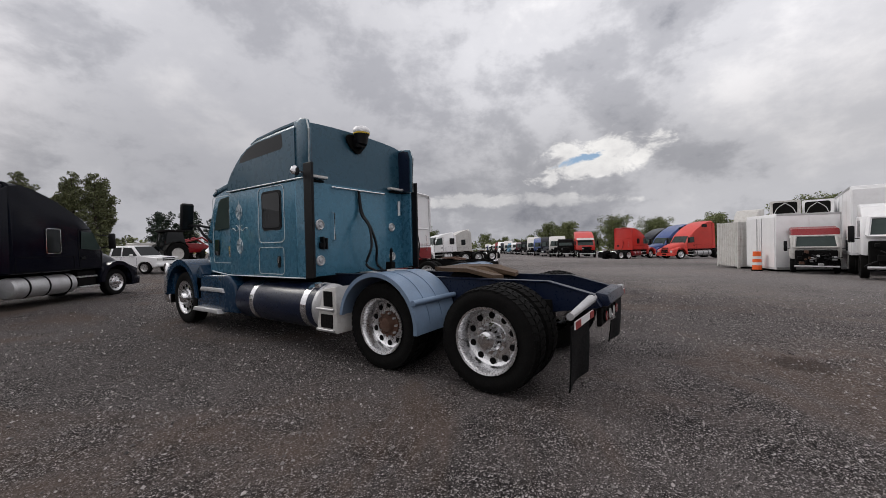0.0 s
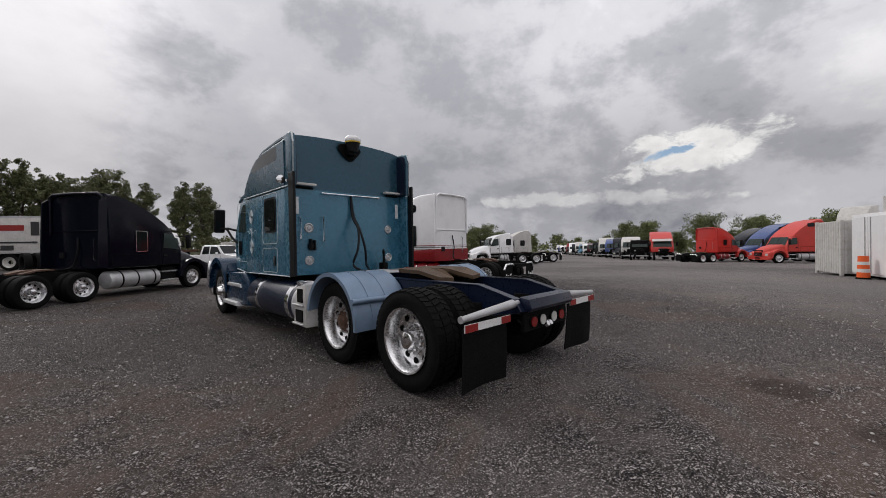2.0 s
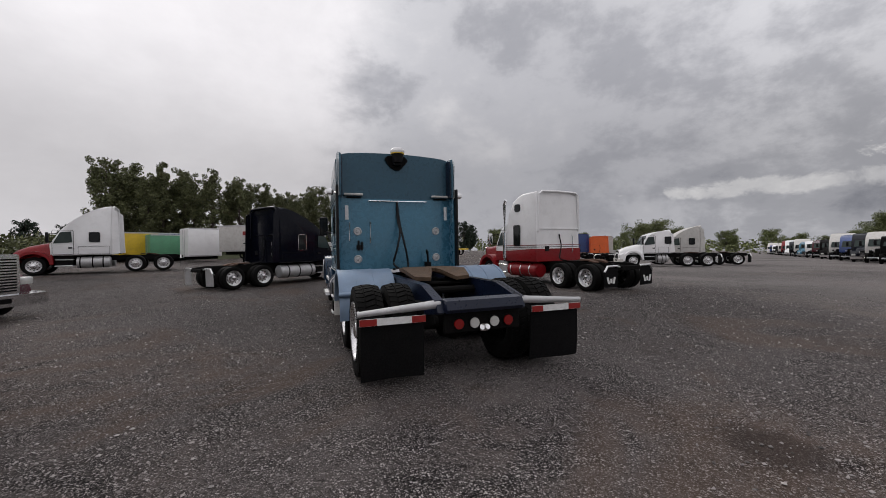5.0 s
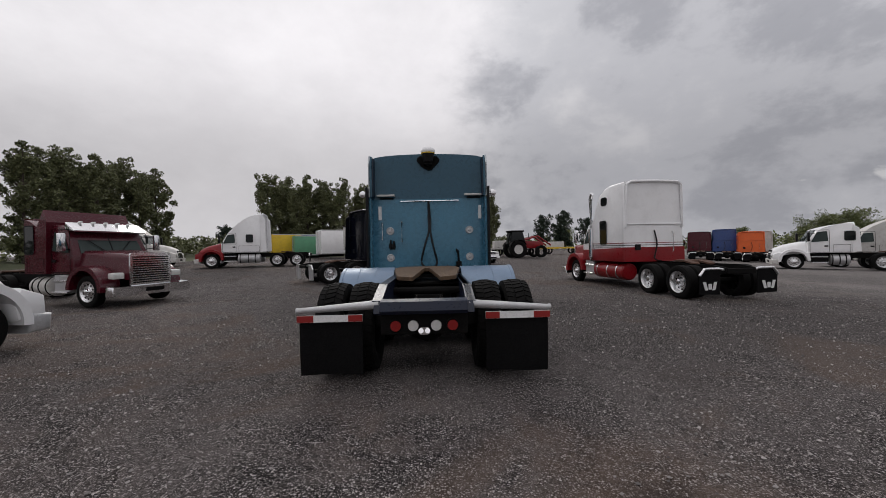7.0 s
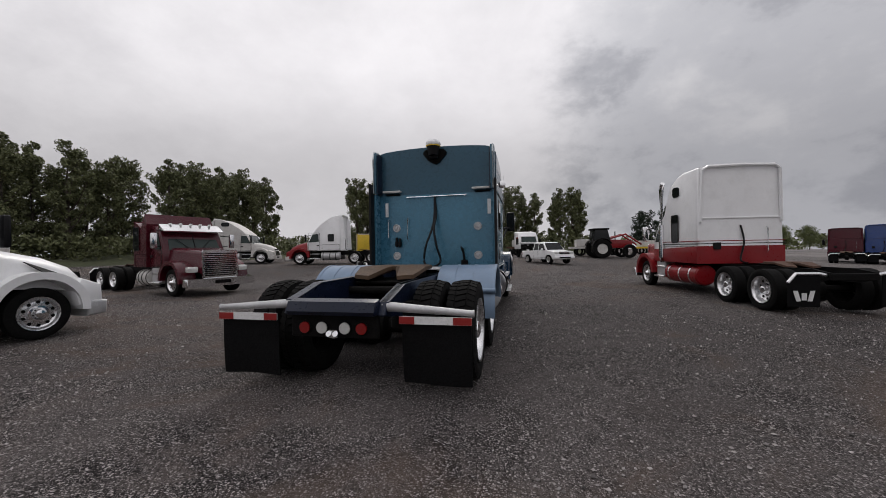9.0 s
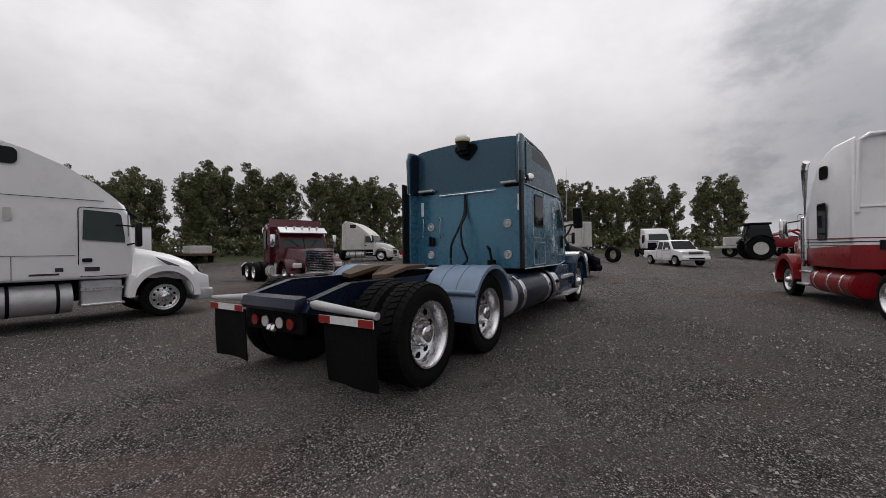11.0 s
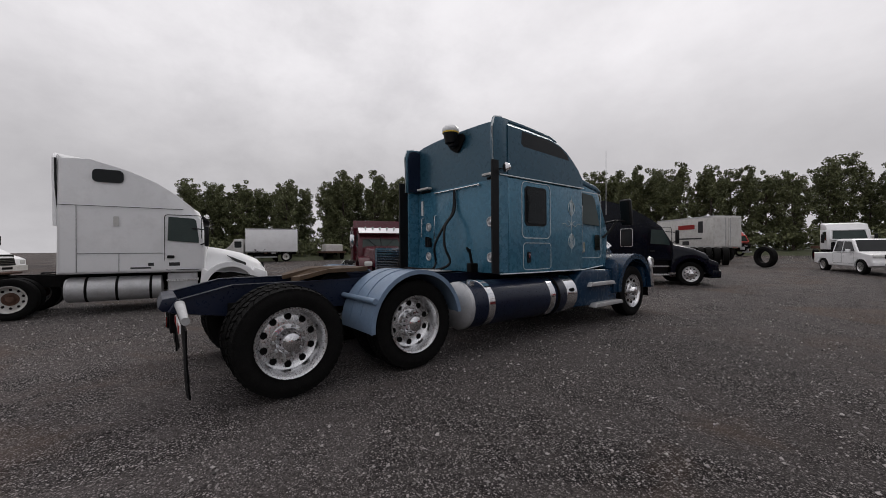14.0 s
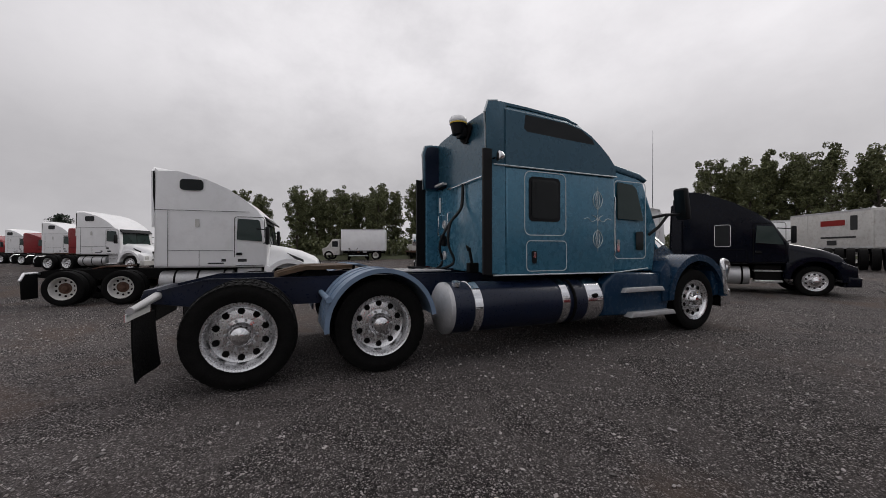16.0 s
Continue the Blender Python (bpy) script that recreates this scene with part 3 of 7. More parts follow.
# ---- the blue sleeper tractor ----
def fifth_wheel(truck, y, z=1.03, mat=None):
    mat = mat or M_RUST
    bm = B()
    # a horseshoe plate, its rear split into two sloping horns
    pts = [(-0.30, 0.42), (0.30, 0.42), (0.40, 0.25), (0.42, -0.12), (0.36, -0.42), (0.17, -0.46), (0.06, -0.18), (0.03, -0.05), (-0.03, -0.05), (-0.06, -0.18), (-0.17, -0.46), (-0.36, -0.42), (-0.42, -0.12), (-0.40, 0.25)]
    top, bot = [], []
    for x, v in pts:
        dz = -0.09 * max(0, (-v - 0.1) / 0.36) ** 1.3
        top.append(bm.verts.new((x, y + v, z + dz + 0.06)))
        bot.append(bm.verts.new((x, y + v, z + dz + 0.015)))
    bridge(bm, bot, top)
    ct, cb = bm.verts.new((0, y + 0.15, z + 0.06)), bm.verts.new((0, y + 0.15, z + 0.015))
    n = len(pts)
    for i in range(n):
        j = (i + 1) % n
        bm.faces.new((top[i], top[j], ct))
        bm.faces.new((bot[j], bot[i], cb))
    part("fifth_wheel", bm, mat, truck, "greasy rust-brown coupling plate")
    bm = B()
    for s in (-1, 1):
        slab(bm, [(y - 0.25, 0.90), (y + 0.25, 0.90), (y + 0.1, z + 0.02), (y - 0.1, z + 0.02)], s * 0.30 - 0.05, s * 0.30 + 0.05, 0.01, 1)
    box(bm, -0.45, 0.45, y - 0.32, y + 0.32, 0.895, 0.925, 0.006, 1)
    part("coupling_mount", bm, M_CHASSIS, truck)


def raise_roof(bm, foot=2.292, k=1.10):
    """Stretches the roof parts upwards from the roof's foot."""
    for v in bm.verts:
        if v.co.z > foot:
            v.co.z = foot + (v.co.z - foot) * k


def hero_tractor():
    T = thing("sleeper_tractor", "blue two-tone sleeper tractor unit with tandem rear axles parked on gravel", "truck")
    SY = 6.34
    for s in (-1, 1):
        dual_wheel(HERO_KIT, T, s, 0.0)
        dual_wheel(HERO_KIT, T, s, 1.30, "hub_rusty" if s < 0 else "hub_deep")
        steer_wheel(HERO_KIT, T, s, SY)
    # frame rails: level, falling to the tail
    for s in (-1, 1):
        bm = B()
        prof = [(-0.86, 0.76), (-0.80, 0.86), (-0.36, 0.97), (6.6, 0.97), (6.6, 0.70), (-0.30, 0.66), (-0.82, 0.74)]
        x = s * 0.43
        slab(bm, prof, x - 0.035, x + 0.035, 0.008, 1)
        # flanges
        for i in (1, 2):
            (ya, za), (yb, zb) = prof[i], prof[i + 1]
            pane(bm, [(x - s * 0.04, ya, za), (x - s * 0.04, yb, zb), (x + s * 0.05, yb, zb), (x + s * 0.05, ya, za)], 0.012)
        part("frame_rail", bm, M_NAVY, T, "dark navy painted steel rail")
    bm = B()
    slab(bm, [(-0.93, 0.79), (-0.90, 0.87), (-0.80, 0.885), (-0.76, 0.80), (-0.80, 0.755), (-0.90, 0.755)], -0.40, 0.40, 0.012, 2)
    part("tail_crossmember", bm, M_NAVY, T)
    bm = B()
    box(bm, -0.40, 0.40, -0.845, -0.80, 0.56, 0.76, 0.008, 1)
    part("lamp_panel", bm, M_CHASSIS, T)
    for y in (0.25, 0.65, 1.05, 1.75, 2.4):
        bm = B()
        rod(bm, (-0.42, y, 0.84), (0.42, y, 0.84), 0.045, n=10)
        part("crossmember", bm, M_CHASSIS, T)
    # axles, differentials, springs
    for y in (0.0, 1.30):
        bm = B()
        rod(bm, (-1.0, y, 0.5), (1.0, y, 0.5), 0.075, n=12)
        lathe(bm, [(0.02, -0.2), (0.16, -0.16), (0.21, 0.0), (0.16, 0.16), (0.02, 0.2)], 16, (0, y, 0.5))
        rod(bm, (0, y, 0.5), (0, y + 0.42, 0.55), 0.13, 0.08, 12)
        part("drive_axle", bm, M_CHASSIS, T)
        for s in (-1, 1):
            bm = B()
            rod(bm, (s * 0.43, y - 0.30, 0.56), (s * 0.43, y - 0.30, 0.80), 0.12, 0.11, 14)
            part("air_spring", bm, M_RUBBER, T)
            bm = B()
            rod(bm, (s * 0.30, y + 0.28, 0.62), (s * 0.30, y + 0.10, 0.62), 0.085, 0.085, 14)
            part("brake_chamber", bm, M_CHASSIS, T)
    bm = B()
    rod(bm, (0, 1.6, 0.62), (0, 5.0, 0.72), 0.06, n=12)
    rod(bm, (-0.95, SY, 0.46), (0.95, SY, 0.46), 0.06, n=10)
    part("driveshaft", bm, M_CHASSIS, T)
    bm = B()
    box(bm, -0.40, 0.40, 4.4, 6.7, 0.55, 1.2, 0.06, 2)
    part("engine_block", bm, M_CHASSIS, T)
    fifth_wheel(T, 0.72)
    bm = B()
    for s in (-1, 1):
        box(bm, s * 0.33 - 0.02, s * 0.33 + 0.02, 1.6, 2.45, 0.985, 1.0, 0.0)
    for i in range(7):
        y = 1.68 + i * 0.11
        box(bm, -0.33, 0.33, y, y + 0.07, 0.985, 1.0, 0.004, 1)
    part("deck_plate", bm, M_ALU_DULL, T, "ribbed aluminium deck between the rails")
    # mud flap hangers with reflective strips, and flaps
    for s in (-1, 1):
        bm = B()
        lift = 0.012 if s < 0 else 0.0
        rod(bm, (s * 0.42, -0.775, 0.822 + lift), (s * 1.165, -0.775, 0.776 + lift), 0.042, 0.025, 16)
        rod(bm, (s * 1.165, -0.775, 0.776 + lift), (s * 1.185, -0.775, 0.775 + lift), 0.030, 0.030, 16)
        part("flap_hanger", bm, M_ALU_DULL, T, "scuffed silver mud flap hanger")
        bm = B()
        box(bm, s * 0.57 if s > 0 else -1.17, 1.17 if s > 0 else -0.57, -0.812, -0.802, 0.685, 0.748, 0.0)
        part("reflective_strip", bm, M_REFLECT_WHITE, T, "white strip with red ends")
        for a, b in ((0.57, 0.70), (1.02, 1.17)):
            bm = B()
            box(bm, min(s * a, s * b), max(s * a, s * b), -0.817, -0.8122, 0.687, 0.746, 0.0)
            part("red_tape", bm, M_REFLECT_RED, T)
        bm = B()
        nx, nz = 8, 8
        grid = {}
        for side in (0, 1):
            for i in range(nx + 1):
                for j in range(nz + 1):
                    u, v = i / nx, j / nz
                    x = 0.58 + 0.58 * u
                    z = 0.70 - 0.52 * v
                    y = -0.775 + 0.012 * side + 0.02 * math.sin(u * 5 + s) * v + (0.03 * v * v)
                    grid[side, i, j] = bm.verts.new((s * x, y, z))
        for i in range(nx):
            for j in range(nz):
                for side in (0, 1):
                    bm.faces.new([grid[side, i, j], grid[side, i + 1, j], grid[side, i + 1, j + 1], grid[side, i, j + 1]])
        for i in range(nx):
            for j in (0, nz):
                bm.faces.new([grid[0, i, j], grid[0, i + 1, j], grid[1, i + 1, j], grid[1, i, j]])
        for j in range(nz):
            for i in (0, nx):
                bm.faces.new([grid[0, i, j], grid[0, i, j + 1], grid[1, i, j + 1], grid[1, i, j]])
        part("mud_flap", bm, M_FLAP, T, "black rubber mud flap")
    # tail lamps
    for x, m in ((-0.26, M_LENS_RED), (-0.10, M_LENS_CLEAR), (0.11, M_LENS_CLEAR), (0.26, M_LENS_RED)):
        bm = B()
        rod(bm, (x, -0.845, 0.645), (x, -0.872, 0.645), 0.052, 0.048, 18)
        lamp = part("tail_lamp", bm, m, T, "round red lens" if m is M_LENS_RED else "round clear lens")
        bm = B()
        lathe(bm, [(0.052, -0.01), (0.06, 0.0), (0.06, 0.012), (0.052, 0.014)], 18, closed=True)
        bm.transform(Matrix.Translation((x, -0.855, 0.645)) @ pose(0, 0, 0, 0, 0, 90))
        part("bezel", bm, M_CHASSIS, lamp)
    bm = B()
    plate_y(bm, -0.865, -0.848, -0.045, 0.045, 0.56, 0.63, 0.02)
    rod(bm, (-0.03, -0.86, 0.59), (-0.03, -0.88, 0.60), 0.025, n=10)
    rod(bm, (0.03, -0.86, 0.59), (0.03, -0.88, 0.60), 0.025, n=10)
    part("plate_light", bm, M_CHROME, T)
    # half fenders over the forward drive axle
    for s in (-1, 1):
        fen = None
        bm = B()
        xa, xb = (0.48, 1.20) if s > 0 else (-1.20, -0.48)
        arch(bm, 1.30, 0.50, 0.555, 0.575, xa, xb, 8, 184, 26)
        fen = part("half_fender", bm, M_BLUE_PALE, T, "faded pale blue quarter fender")
        bm = B()
        for x in (xa + 0.22, xa + 0.45):
            arch(bm, 1.30, 0.50, 0.576, 0.582, x - 0.012, x + 0.012, 20, 176, 22)
        part("fender_rib", bm, M_BLUE_PALE, fen)
        bm = B()
        xo = xb if s > 0 else xa
        arch(bm, 1.30, 0.50, 0.535, 0.582, xo - 0.02, xo + 0.02, 8, 184, 26)
        part("fender_lip", bm, M_BLUE_PALE, fen)
        bm = B()
        a = radians(152)
        cy, cz = 1.30 + 0.60 * math.cos(a), 0.50 + 0.60 * math.sin(a)
        rod(bm, (xa - 0.03, cy - 0.012, cz + 0.006), (xb + 0.03, cy - 0.012, cz + 0.006), 0.030, 0.030, 12)
        part("fender_bar", bm, M_BLUE_PALE, fen, "pale blue tube across the fender")
        bm = B()
        rod(bm, (s * 0.43, 1.30, 0.94), (s * 0.60, 1.30, 1.05), 0.025, n=8)
        part("fender_bracket", bm, M_CHASSIS, fen)
    # fuel tanks under the sleeper
    for s in (-1, 1):
        c = s * 0.90
        bm = B()
        y0 = 2.02 if s > 0 else 2.32
        prof = [(0.02, y0 + 0.0), (0.25, y0 + 0.015), (0.295, y0 + 0.05), (0.30, y0 + 0.08), (0.30, 4.30), (0.285, 4.34), (0.02, 4.36)]
        lathe(bm, [(r, x) for r, x in prof], 32)
        bm.transform(Matrix.Translation((c, 0, 0.585)) @ pose(0, 0, 0, 0, 0, 90))
        tank = part("fuel_tank", bm, M_NAVY, T, "dark navy cylindrical fuel tank")
        bm = B()
        lathe(bm, [(0.02, y0 - 0.012), (0.24, y0 + 0.004), (0.302, y0 + 0.05), (0.304, y0 + 0.10), (0.296, y0 + 0.10), (0.29, y0 + 0.05), (0.02, y0)], 32)
        bm.transform(Matrix.Translation((c, 0, 0.585)) @ pose(0, 0, 0, 0, 0, 90))
        part("tank_end", bm, M_ALU_DULL, tank, "dull aluminium end cap")
        for ya, yb in ((2.36, 2.47), (3.62, 3.74), (4.04, 4.30)) if s > 0 else ((2.55, 2.66), (3.80, 3.90)):
            bm = B()
            lathe(bm, [(0.301, ya), (0.309, ya + 0.004), (0.309, yb - 0.004), (0.301, yb)], 32, closed=True)
            bm.transform(Matrix.Translation((c, 0, 0.585)) @ pose(0, 0, 0, 0, 0, 90))
            part("tank_strap", bm, M_CHROME, tank, "bright tank strap")
        bm = B()
        rod(bm, (c + s * 0.12, 2.2 if s > 0 else 2.5, 0.85), (c + s * 0.13, 2.2 if s > 0 else 2.5, 0.905), 0.05, n=14)
        part("filler_cap", bm, M_ALU, tank)
        if s > 0:
            bm = B()
            lathe(bm, [(0.302, 3.80), (0.325, 3.81), (0.325, 3.83), (0.302, 3.84)], 32, closed=True)
            bm.transform(Matrix.Translation((c, 0, 0.585)) @ pose(0, 0, 0, 0, 0, 90))
            part("tank_band", bm, M_CHASSIS, tank)
            bm = B()
            rod(bm, (1.185, 4.16, 0.66), (1.225, 4.16, 0.67), 0.03, n=12)
            part("tank_cap", bm, M_CHASSIS, tank)
    # aluminium step box behind the driver's side tank
    bm = B()
    slab(bm, [(1.93, 0.34), (2.30, 0.34), (2.26, 0.58), (2.22, 0.60), (2.18, 0.86), (1.93, 0.90)], -1.22, -0.72, 0.015, 2)
    stepb = part("step_box", bm, M_WHITE_OLD, T, "pale aluminium battery step box")
    for z in (0.36, 0.61):
        bm = B()
        box(bm, -1.25, -1.0, 1.96, 2.28, z, z + 0.025, 0.006, 1)
        part("tread", bm, M_ALU_DULL, stepb)
    bm = B()
    box(bm, -1.235, -1.222, 1.99, 2.20, 0.40, 0.56, 0.0)
    box(bm, -1.235, -1.222, 1.99, 2.14, 0.66, 0.84, 0.0)
    part("toe_recess", bm, M_CHASSIS, stepb)
    # cab steps and side skirt
    for s in (-1, 1):
        bm = B()
        prof = [(4.36, 0.36), (5.66, 0.30), (5.78, 0.62), (5.72, 0.92), (4.62, 0.96), (4.40, 0.80)]
        slab(bm, prof, s * 1.02 - 0.14, s * 1.02 + 0.10, 0.04, 3)
        skirt = part("side_skirt", bm, M_BLUE_SHADED, T, "blue lower cab fairing with steps")
        for ya, yb, z, o in ((4.72, 5.55, 0.70, 1.14), (4.80, 5.72, 0.355, 1.19)):
            bm = B()
            slab(bm, [(ya, z - 0.03), (yb, z - 0.03), (yb - 0.05, z + 0.035), (ya + 0.04, z + 0.035)], min(s * (o - 0.10), s * (o + 0.05)), max(s * (o - 0.10), s * (o + 0.05)), 0.012, 2)
            part("cab_step", bm, M_ALU_DULL, skirt, "silver tread plate step")
    # sleeper: lower body
    hw = 1.10
    low = [(2.83, 0.96), (4.64, 0.95), (4.64, 2.29), (2.83, 2.29)]
    bm = B()
    slab(bm, low, -hw, hw, 0.035, 3)
    sl = part("sleeper", bm, M_BLUE, T, "mid-blue painted sleeper cabin")
    # sleeper: roof, rising to the back
    roof = [(2.83, 2.292), (4.66, 2.292), (4.64, 2.44), (4.52, 2.58), (4.38, 2.70), (4.20, 2.83), (4.02, 2.91), (3.80, 2.955), (3.30, 2.985), (2.83, 3.00)]
    bm = B()
    rings = []
    for i in range(17):
        u = -1 + 2 * i / 16
        x = 1.102 * math.copysign(1 - (1 - abs(u)) ** 1.25, u)
        k = 1.0 + 0.105 * (1 - u * u) - 0.12 * max(0, abs(u) - 0.86) / 0.14
        back = 0.03 * (1 - u * u)
        rings.append([bm.verts.new((x, y + (back if y < 2.9 else 0), 2.292 + (z - 2.292) * k)) for y, z in roof])
    for ra, rb in zip(rings, rings[1:]):
        bridge(bm, ra, rb)
    ring_cap(bm, rings[0][::-1])
    ring_cap(bm, rings[-1])
    raise_roof(bm)
    rf = part("sleeper_roof", bm, M_BLUE_DARK, T, "darker blue raised roof")
    for s in (-1, 1):
        for pts in ([(s * 1.112, 2.66, 2.292), (s * 1.112, 4.66, 2.292)], [(s * 1.108, 2.66, 0.965), (s * 1.108, 4.64, 0.955), (s * 1.05, 5.35, 1.0)]):
            bm = B()
            pipe(bm, pts, 0.010, 6)
            part("trim_line", bm, M_PALE_LINE, T, "thin pale trim line")
    for s in (-1, 1):
        # side extenders behind the sleeper, with rubber edge and dark upper wing
        bm = B()
        slab(bm, [(2.62, 1.0), (2.835, 0.96), (2.835, 2.32), (2.62, 2.30)], s * 1.075 - 0.022, s * 1.075 + 0.022, 0.008, 1)
        part("side_extender", bm, M_BLUE, T)
        bm = B()
        x = s * 1.105
        slab(bm, [(2.46 if s < 0 else 2.51, 0.98), (2.63, 0.96), (2.63, 2.47), (2.46 if s < 0 else 2.51, 2.47)], x - 0.02, x + 0.02, 0.006, 1)
        part("rubber_edge", bm, M_PLASTIC, T, "black rubber edge strip")
        bm = B()
        slab(bm, [(2.58, 2.305), (2.86, 2.305), (2.86, 2.985), (2.72, 3.005), (2.60, 2.985), (2.56, 2.86)], s * 1.055 - 0.035, s * 1.055 + 0.035, 0.02, 2, None)
        raise_roof(bm)
        fin = part("roof_fin", bm, M_BLUE_DARK, T, "rear roof fin in the darker roof paint")
        bm = B()
        slab(bm, [(2.60, 2.32), (2.84, 2.32), (2.84, 2.96), (2.72, 2.98), (2.62, 2.95), (2.59, 2.85)], s * 1.012 - 0.006, s * 1.012 + 0.006, 0.0)
        raise_roof(bm)
        part("liner", bm, M_NAVY, fin, "dark navy inner face")
        # pale strip: the light on the fin's edge, put into a colour
        bm = B()
        pipe(bm, [(s * 1.072, 2.575, 2.31), (s * 1.072, 2.555, 2.86), (s * 1.068, 2.60, 2.985), (s * 1.06, 2.74, 3.01)], 0.014, 6)
        raise_roof(bm)
        part("lit_edge", bm, M_PALE_LINE, fin, "thin pale strip for the lit fin edge")
        bm = B()
        slab(bm, [(2.72, 2.985), (2.78, 3.01), (3.2, 2.992), (3.8, 2.955), (4.0, 2.90), (3.98, 2.885), (3.8, 2.93), (3.2, 2.965), (2.78, 2.975)], s * 1.05 - 0.014, s * 1.05 + 0.014, 0.005, 1)
        raise_roof(bm)
        part("roof_rail", bm, M_BLUE_DARK, T)
        # side window and luggage hatch
        bm = B()
        plate_x(bm, s * 1.098, s * 1.108, 3.17, 3.66, 1.63, 2.19, 0.06, 4)
        win = part("side_window", bm, M_PLASTIC, T, "dark sleeper window in a black frame")
        bm = B()
        plate_x(bm, s * 1.106, s * 1.114, 3.205, 3.625, 1.665, 2.155, 0.05, 4)
        part("pane", bm, M_GLASS, win)
        bm = B()
        outline_x(bm, s * 1.106, 3.10, 3.76, 1.45, 2.26, 0.09, 0.012)
        part("panel_line", bm, M_PALE_LINE, sl)
        bm = B()
        outline_x(bm, s * 1.106, 3.13, 3.77, 1.0, 1.39, 0.06, 0.010)
        hat = part("luggage_hatch", bm, M_PALE_LINE, T, "outlined luggage door")
        bm = B()
        plate_x(bm, s * 1.10, s * 1.112, 3.215, 3.285, 1.10, 1.26, 0.025)
        part("latch", bm, M_PLASTIC, hat)
        bm = B()
        plate_x(bm, s * 1.112, s * 1.12, 3.232, 3.268, 1.17, 1.245, 0.012)
        part("latch_handle", bm, M_CHROME, hat)
        # tinted upper skylight
        bm = B()
        ring = [(3.12, 2.89), (3.75, 2.87), (4.02, 2.82), (4.22, 2.72), (4.26, 2.66), (3.15, 2.70), (3.10, 2.73)]
        a = [bm.verts.new((s * 1.092, y, z)) for y, z in ring]
        b = [bm.verts.new((s * 1.103, y, z)) for y, z in ring]
        bridge(bm, a, b)
        ring_cap(bm, a)
        ring_cap(bm, b)
        raise_roof(bm)
        part("upper_window", bm, M_GLASS, T, "tinted upper side window")
        # pinstripe flourishes, stroke by stroke
        X = s * 1.104
        strokes = []
        for zc in (1.95, 1.42):
            for k in (-1, 1):
                for wd in (0.035, 0.085):
                    strokes.append(([(X, 4.31 + k * wd * math.sin(math.pi * i / 10) ** 0.8, zc - 0.13 + 0.26 * i / 10) for i in range(11)], [0.002 + 0.0065 * math.sin(math.pi * i / 10) for i in range(11)]))
            strokes.append(([(X, 4.31, zc - 0.19), (X, 4.31, zc), (X, 4.31, zc + 0.19)], [0.002, 0.007, 0.002]))
        for k in (-1, 1):
            strokes.append((smooth_path([(X, 4.31, 1.70), (X, 4.31 + k * 0.10, 1.655), (X, 4.31 + k * 0.17, 1.70), (X, 4.31 + k * 0.25, 1.685)], 5), 0.005))
            strokes.append((smooth_path([(X, 4.31, 1.66), (X, 4.31 + k * 0.04, 1.72), (X, 4.31 + k * 0.09, 1.74)], 4), 0.005))
        strokes.append(([(X, 4.31, 1.60), (X, 4.31, 1.75)], 0.006))
        for pts, wide in strokes:
            bm = B()
            pipe(bm, pts, wide, 4)
            part("pinstripe", bm, M_PALE_LINE, sl, "pale hand-painted pinstripe stroke")
        # work light on the rear corner
        bm = B()
        rod(bm, (s * 1.10, 2.66, 2.36), (s * 1.20, 2.68, 2.36), 0.014, n=8)
        wl = part("light_bracket", bm, M_CHROME, T)
        bm = B()
        lathe(bm, [(0.01, -0.05), (0.045, -0.04), (0.062, 0.0), (0.062, 0.02), (0.05, 0.025), (0.01, 0.03)], 18)
        bm.transform(Matrix.Translation((s * 1.21, 2.68, 2.37)) @ pose(0, 0, 0, 0, 0, -90))
        part("work_light", bm, M_CHROME, wl, "round chrome work light")
        # cab mirror
        bm = B()
        box(bm, s * 1.215 - 0.10, s * 1.215 + 0.10, 5.84, 5.94, 1.72, 2.20, 0.035, 3)
        nod = Matrix.Translation((s * 1.215, 5.89, 1.96)) @ pose(0, 0, 0, 9, 0, 0) @ Matrix.Translation((-s * 1.215, -5.89, -1.96))
        bm.transform(nod)
        mir = part("mirror", bm, M_PLASTIC, T, "large black door mirror")
        # dark pane: the mirror's dark reflection is put into its colour
        bm = B()
        plate_y(bm, 5.832, 5.842, s * 1.215 - 0.08, s * 1.215 + 0.08, 1.75, 2.17, 0.03)
        bm.transform(nod)
        part("mirror_glass", bm, M_GLASS, mir)
        bm = B()
        pipe(bm, [(s * 1.02, 5.50, 1.76), (s * 1.12, 5.66, 1.80), (s * 1.20, 5.88, 1.80)], 0.022, 8)
        pipe(bm, [(s * 1.02, 5.42, 1.50), (s * 1.08, 5.56, 1.62), (s * 1.14, 5.68, 1.80)], 0.022, 8)
        part("mirror_arm", bm, M_PLASTIC, mir)
    # sleeper back: hinges, grab bars, round vents, latch, wiring
    yb = 2.828
    for x in (-0.80, 0.85):
        bm = B()
        box(bm, x - 0.17, x + 0.17, yb - 0.09, yb, 2.335, 2.375, 0.012, 2)
        part("fairing_bracket", bm, M_WHITE_OLD, T, "white painted bracket")
        bm = B()
        box(bm, x - 0.12, x + 0.14, yb - 0.04, yb, 2.292, 2.32, 0.008, 1)
        part("bracket_arm", bm, M_CHASSIS, T)
    bm = B()
    pipe(bm, [(-0.53, yb - 0.03, 2.245), (0.58, yb - 0.03, 2.25)], 0.014, 8)
    for x in (-0.5, 0.03, 0.55):
        rod(bm, (x, yb, 2.247), (x, yb - 0.035, 2.247), 0.016, n=8)
    part("top_rail", bm, M_CHROME, T, "thin bright grab rail")
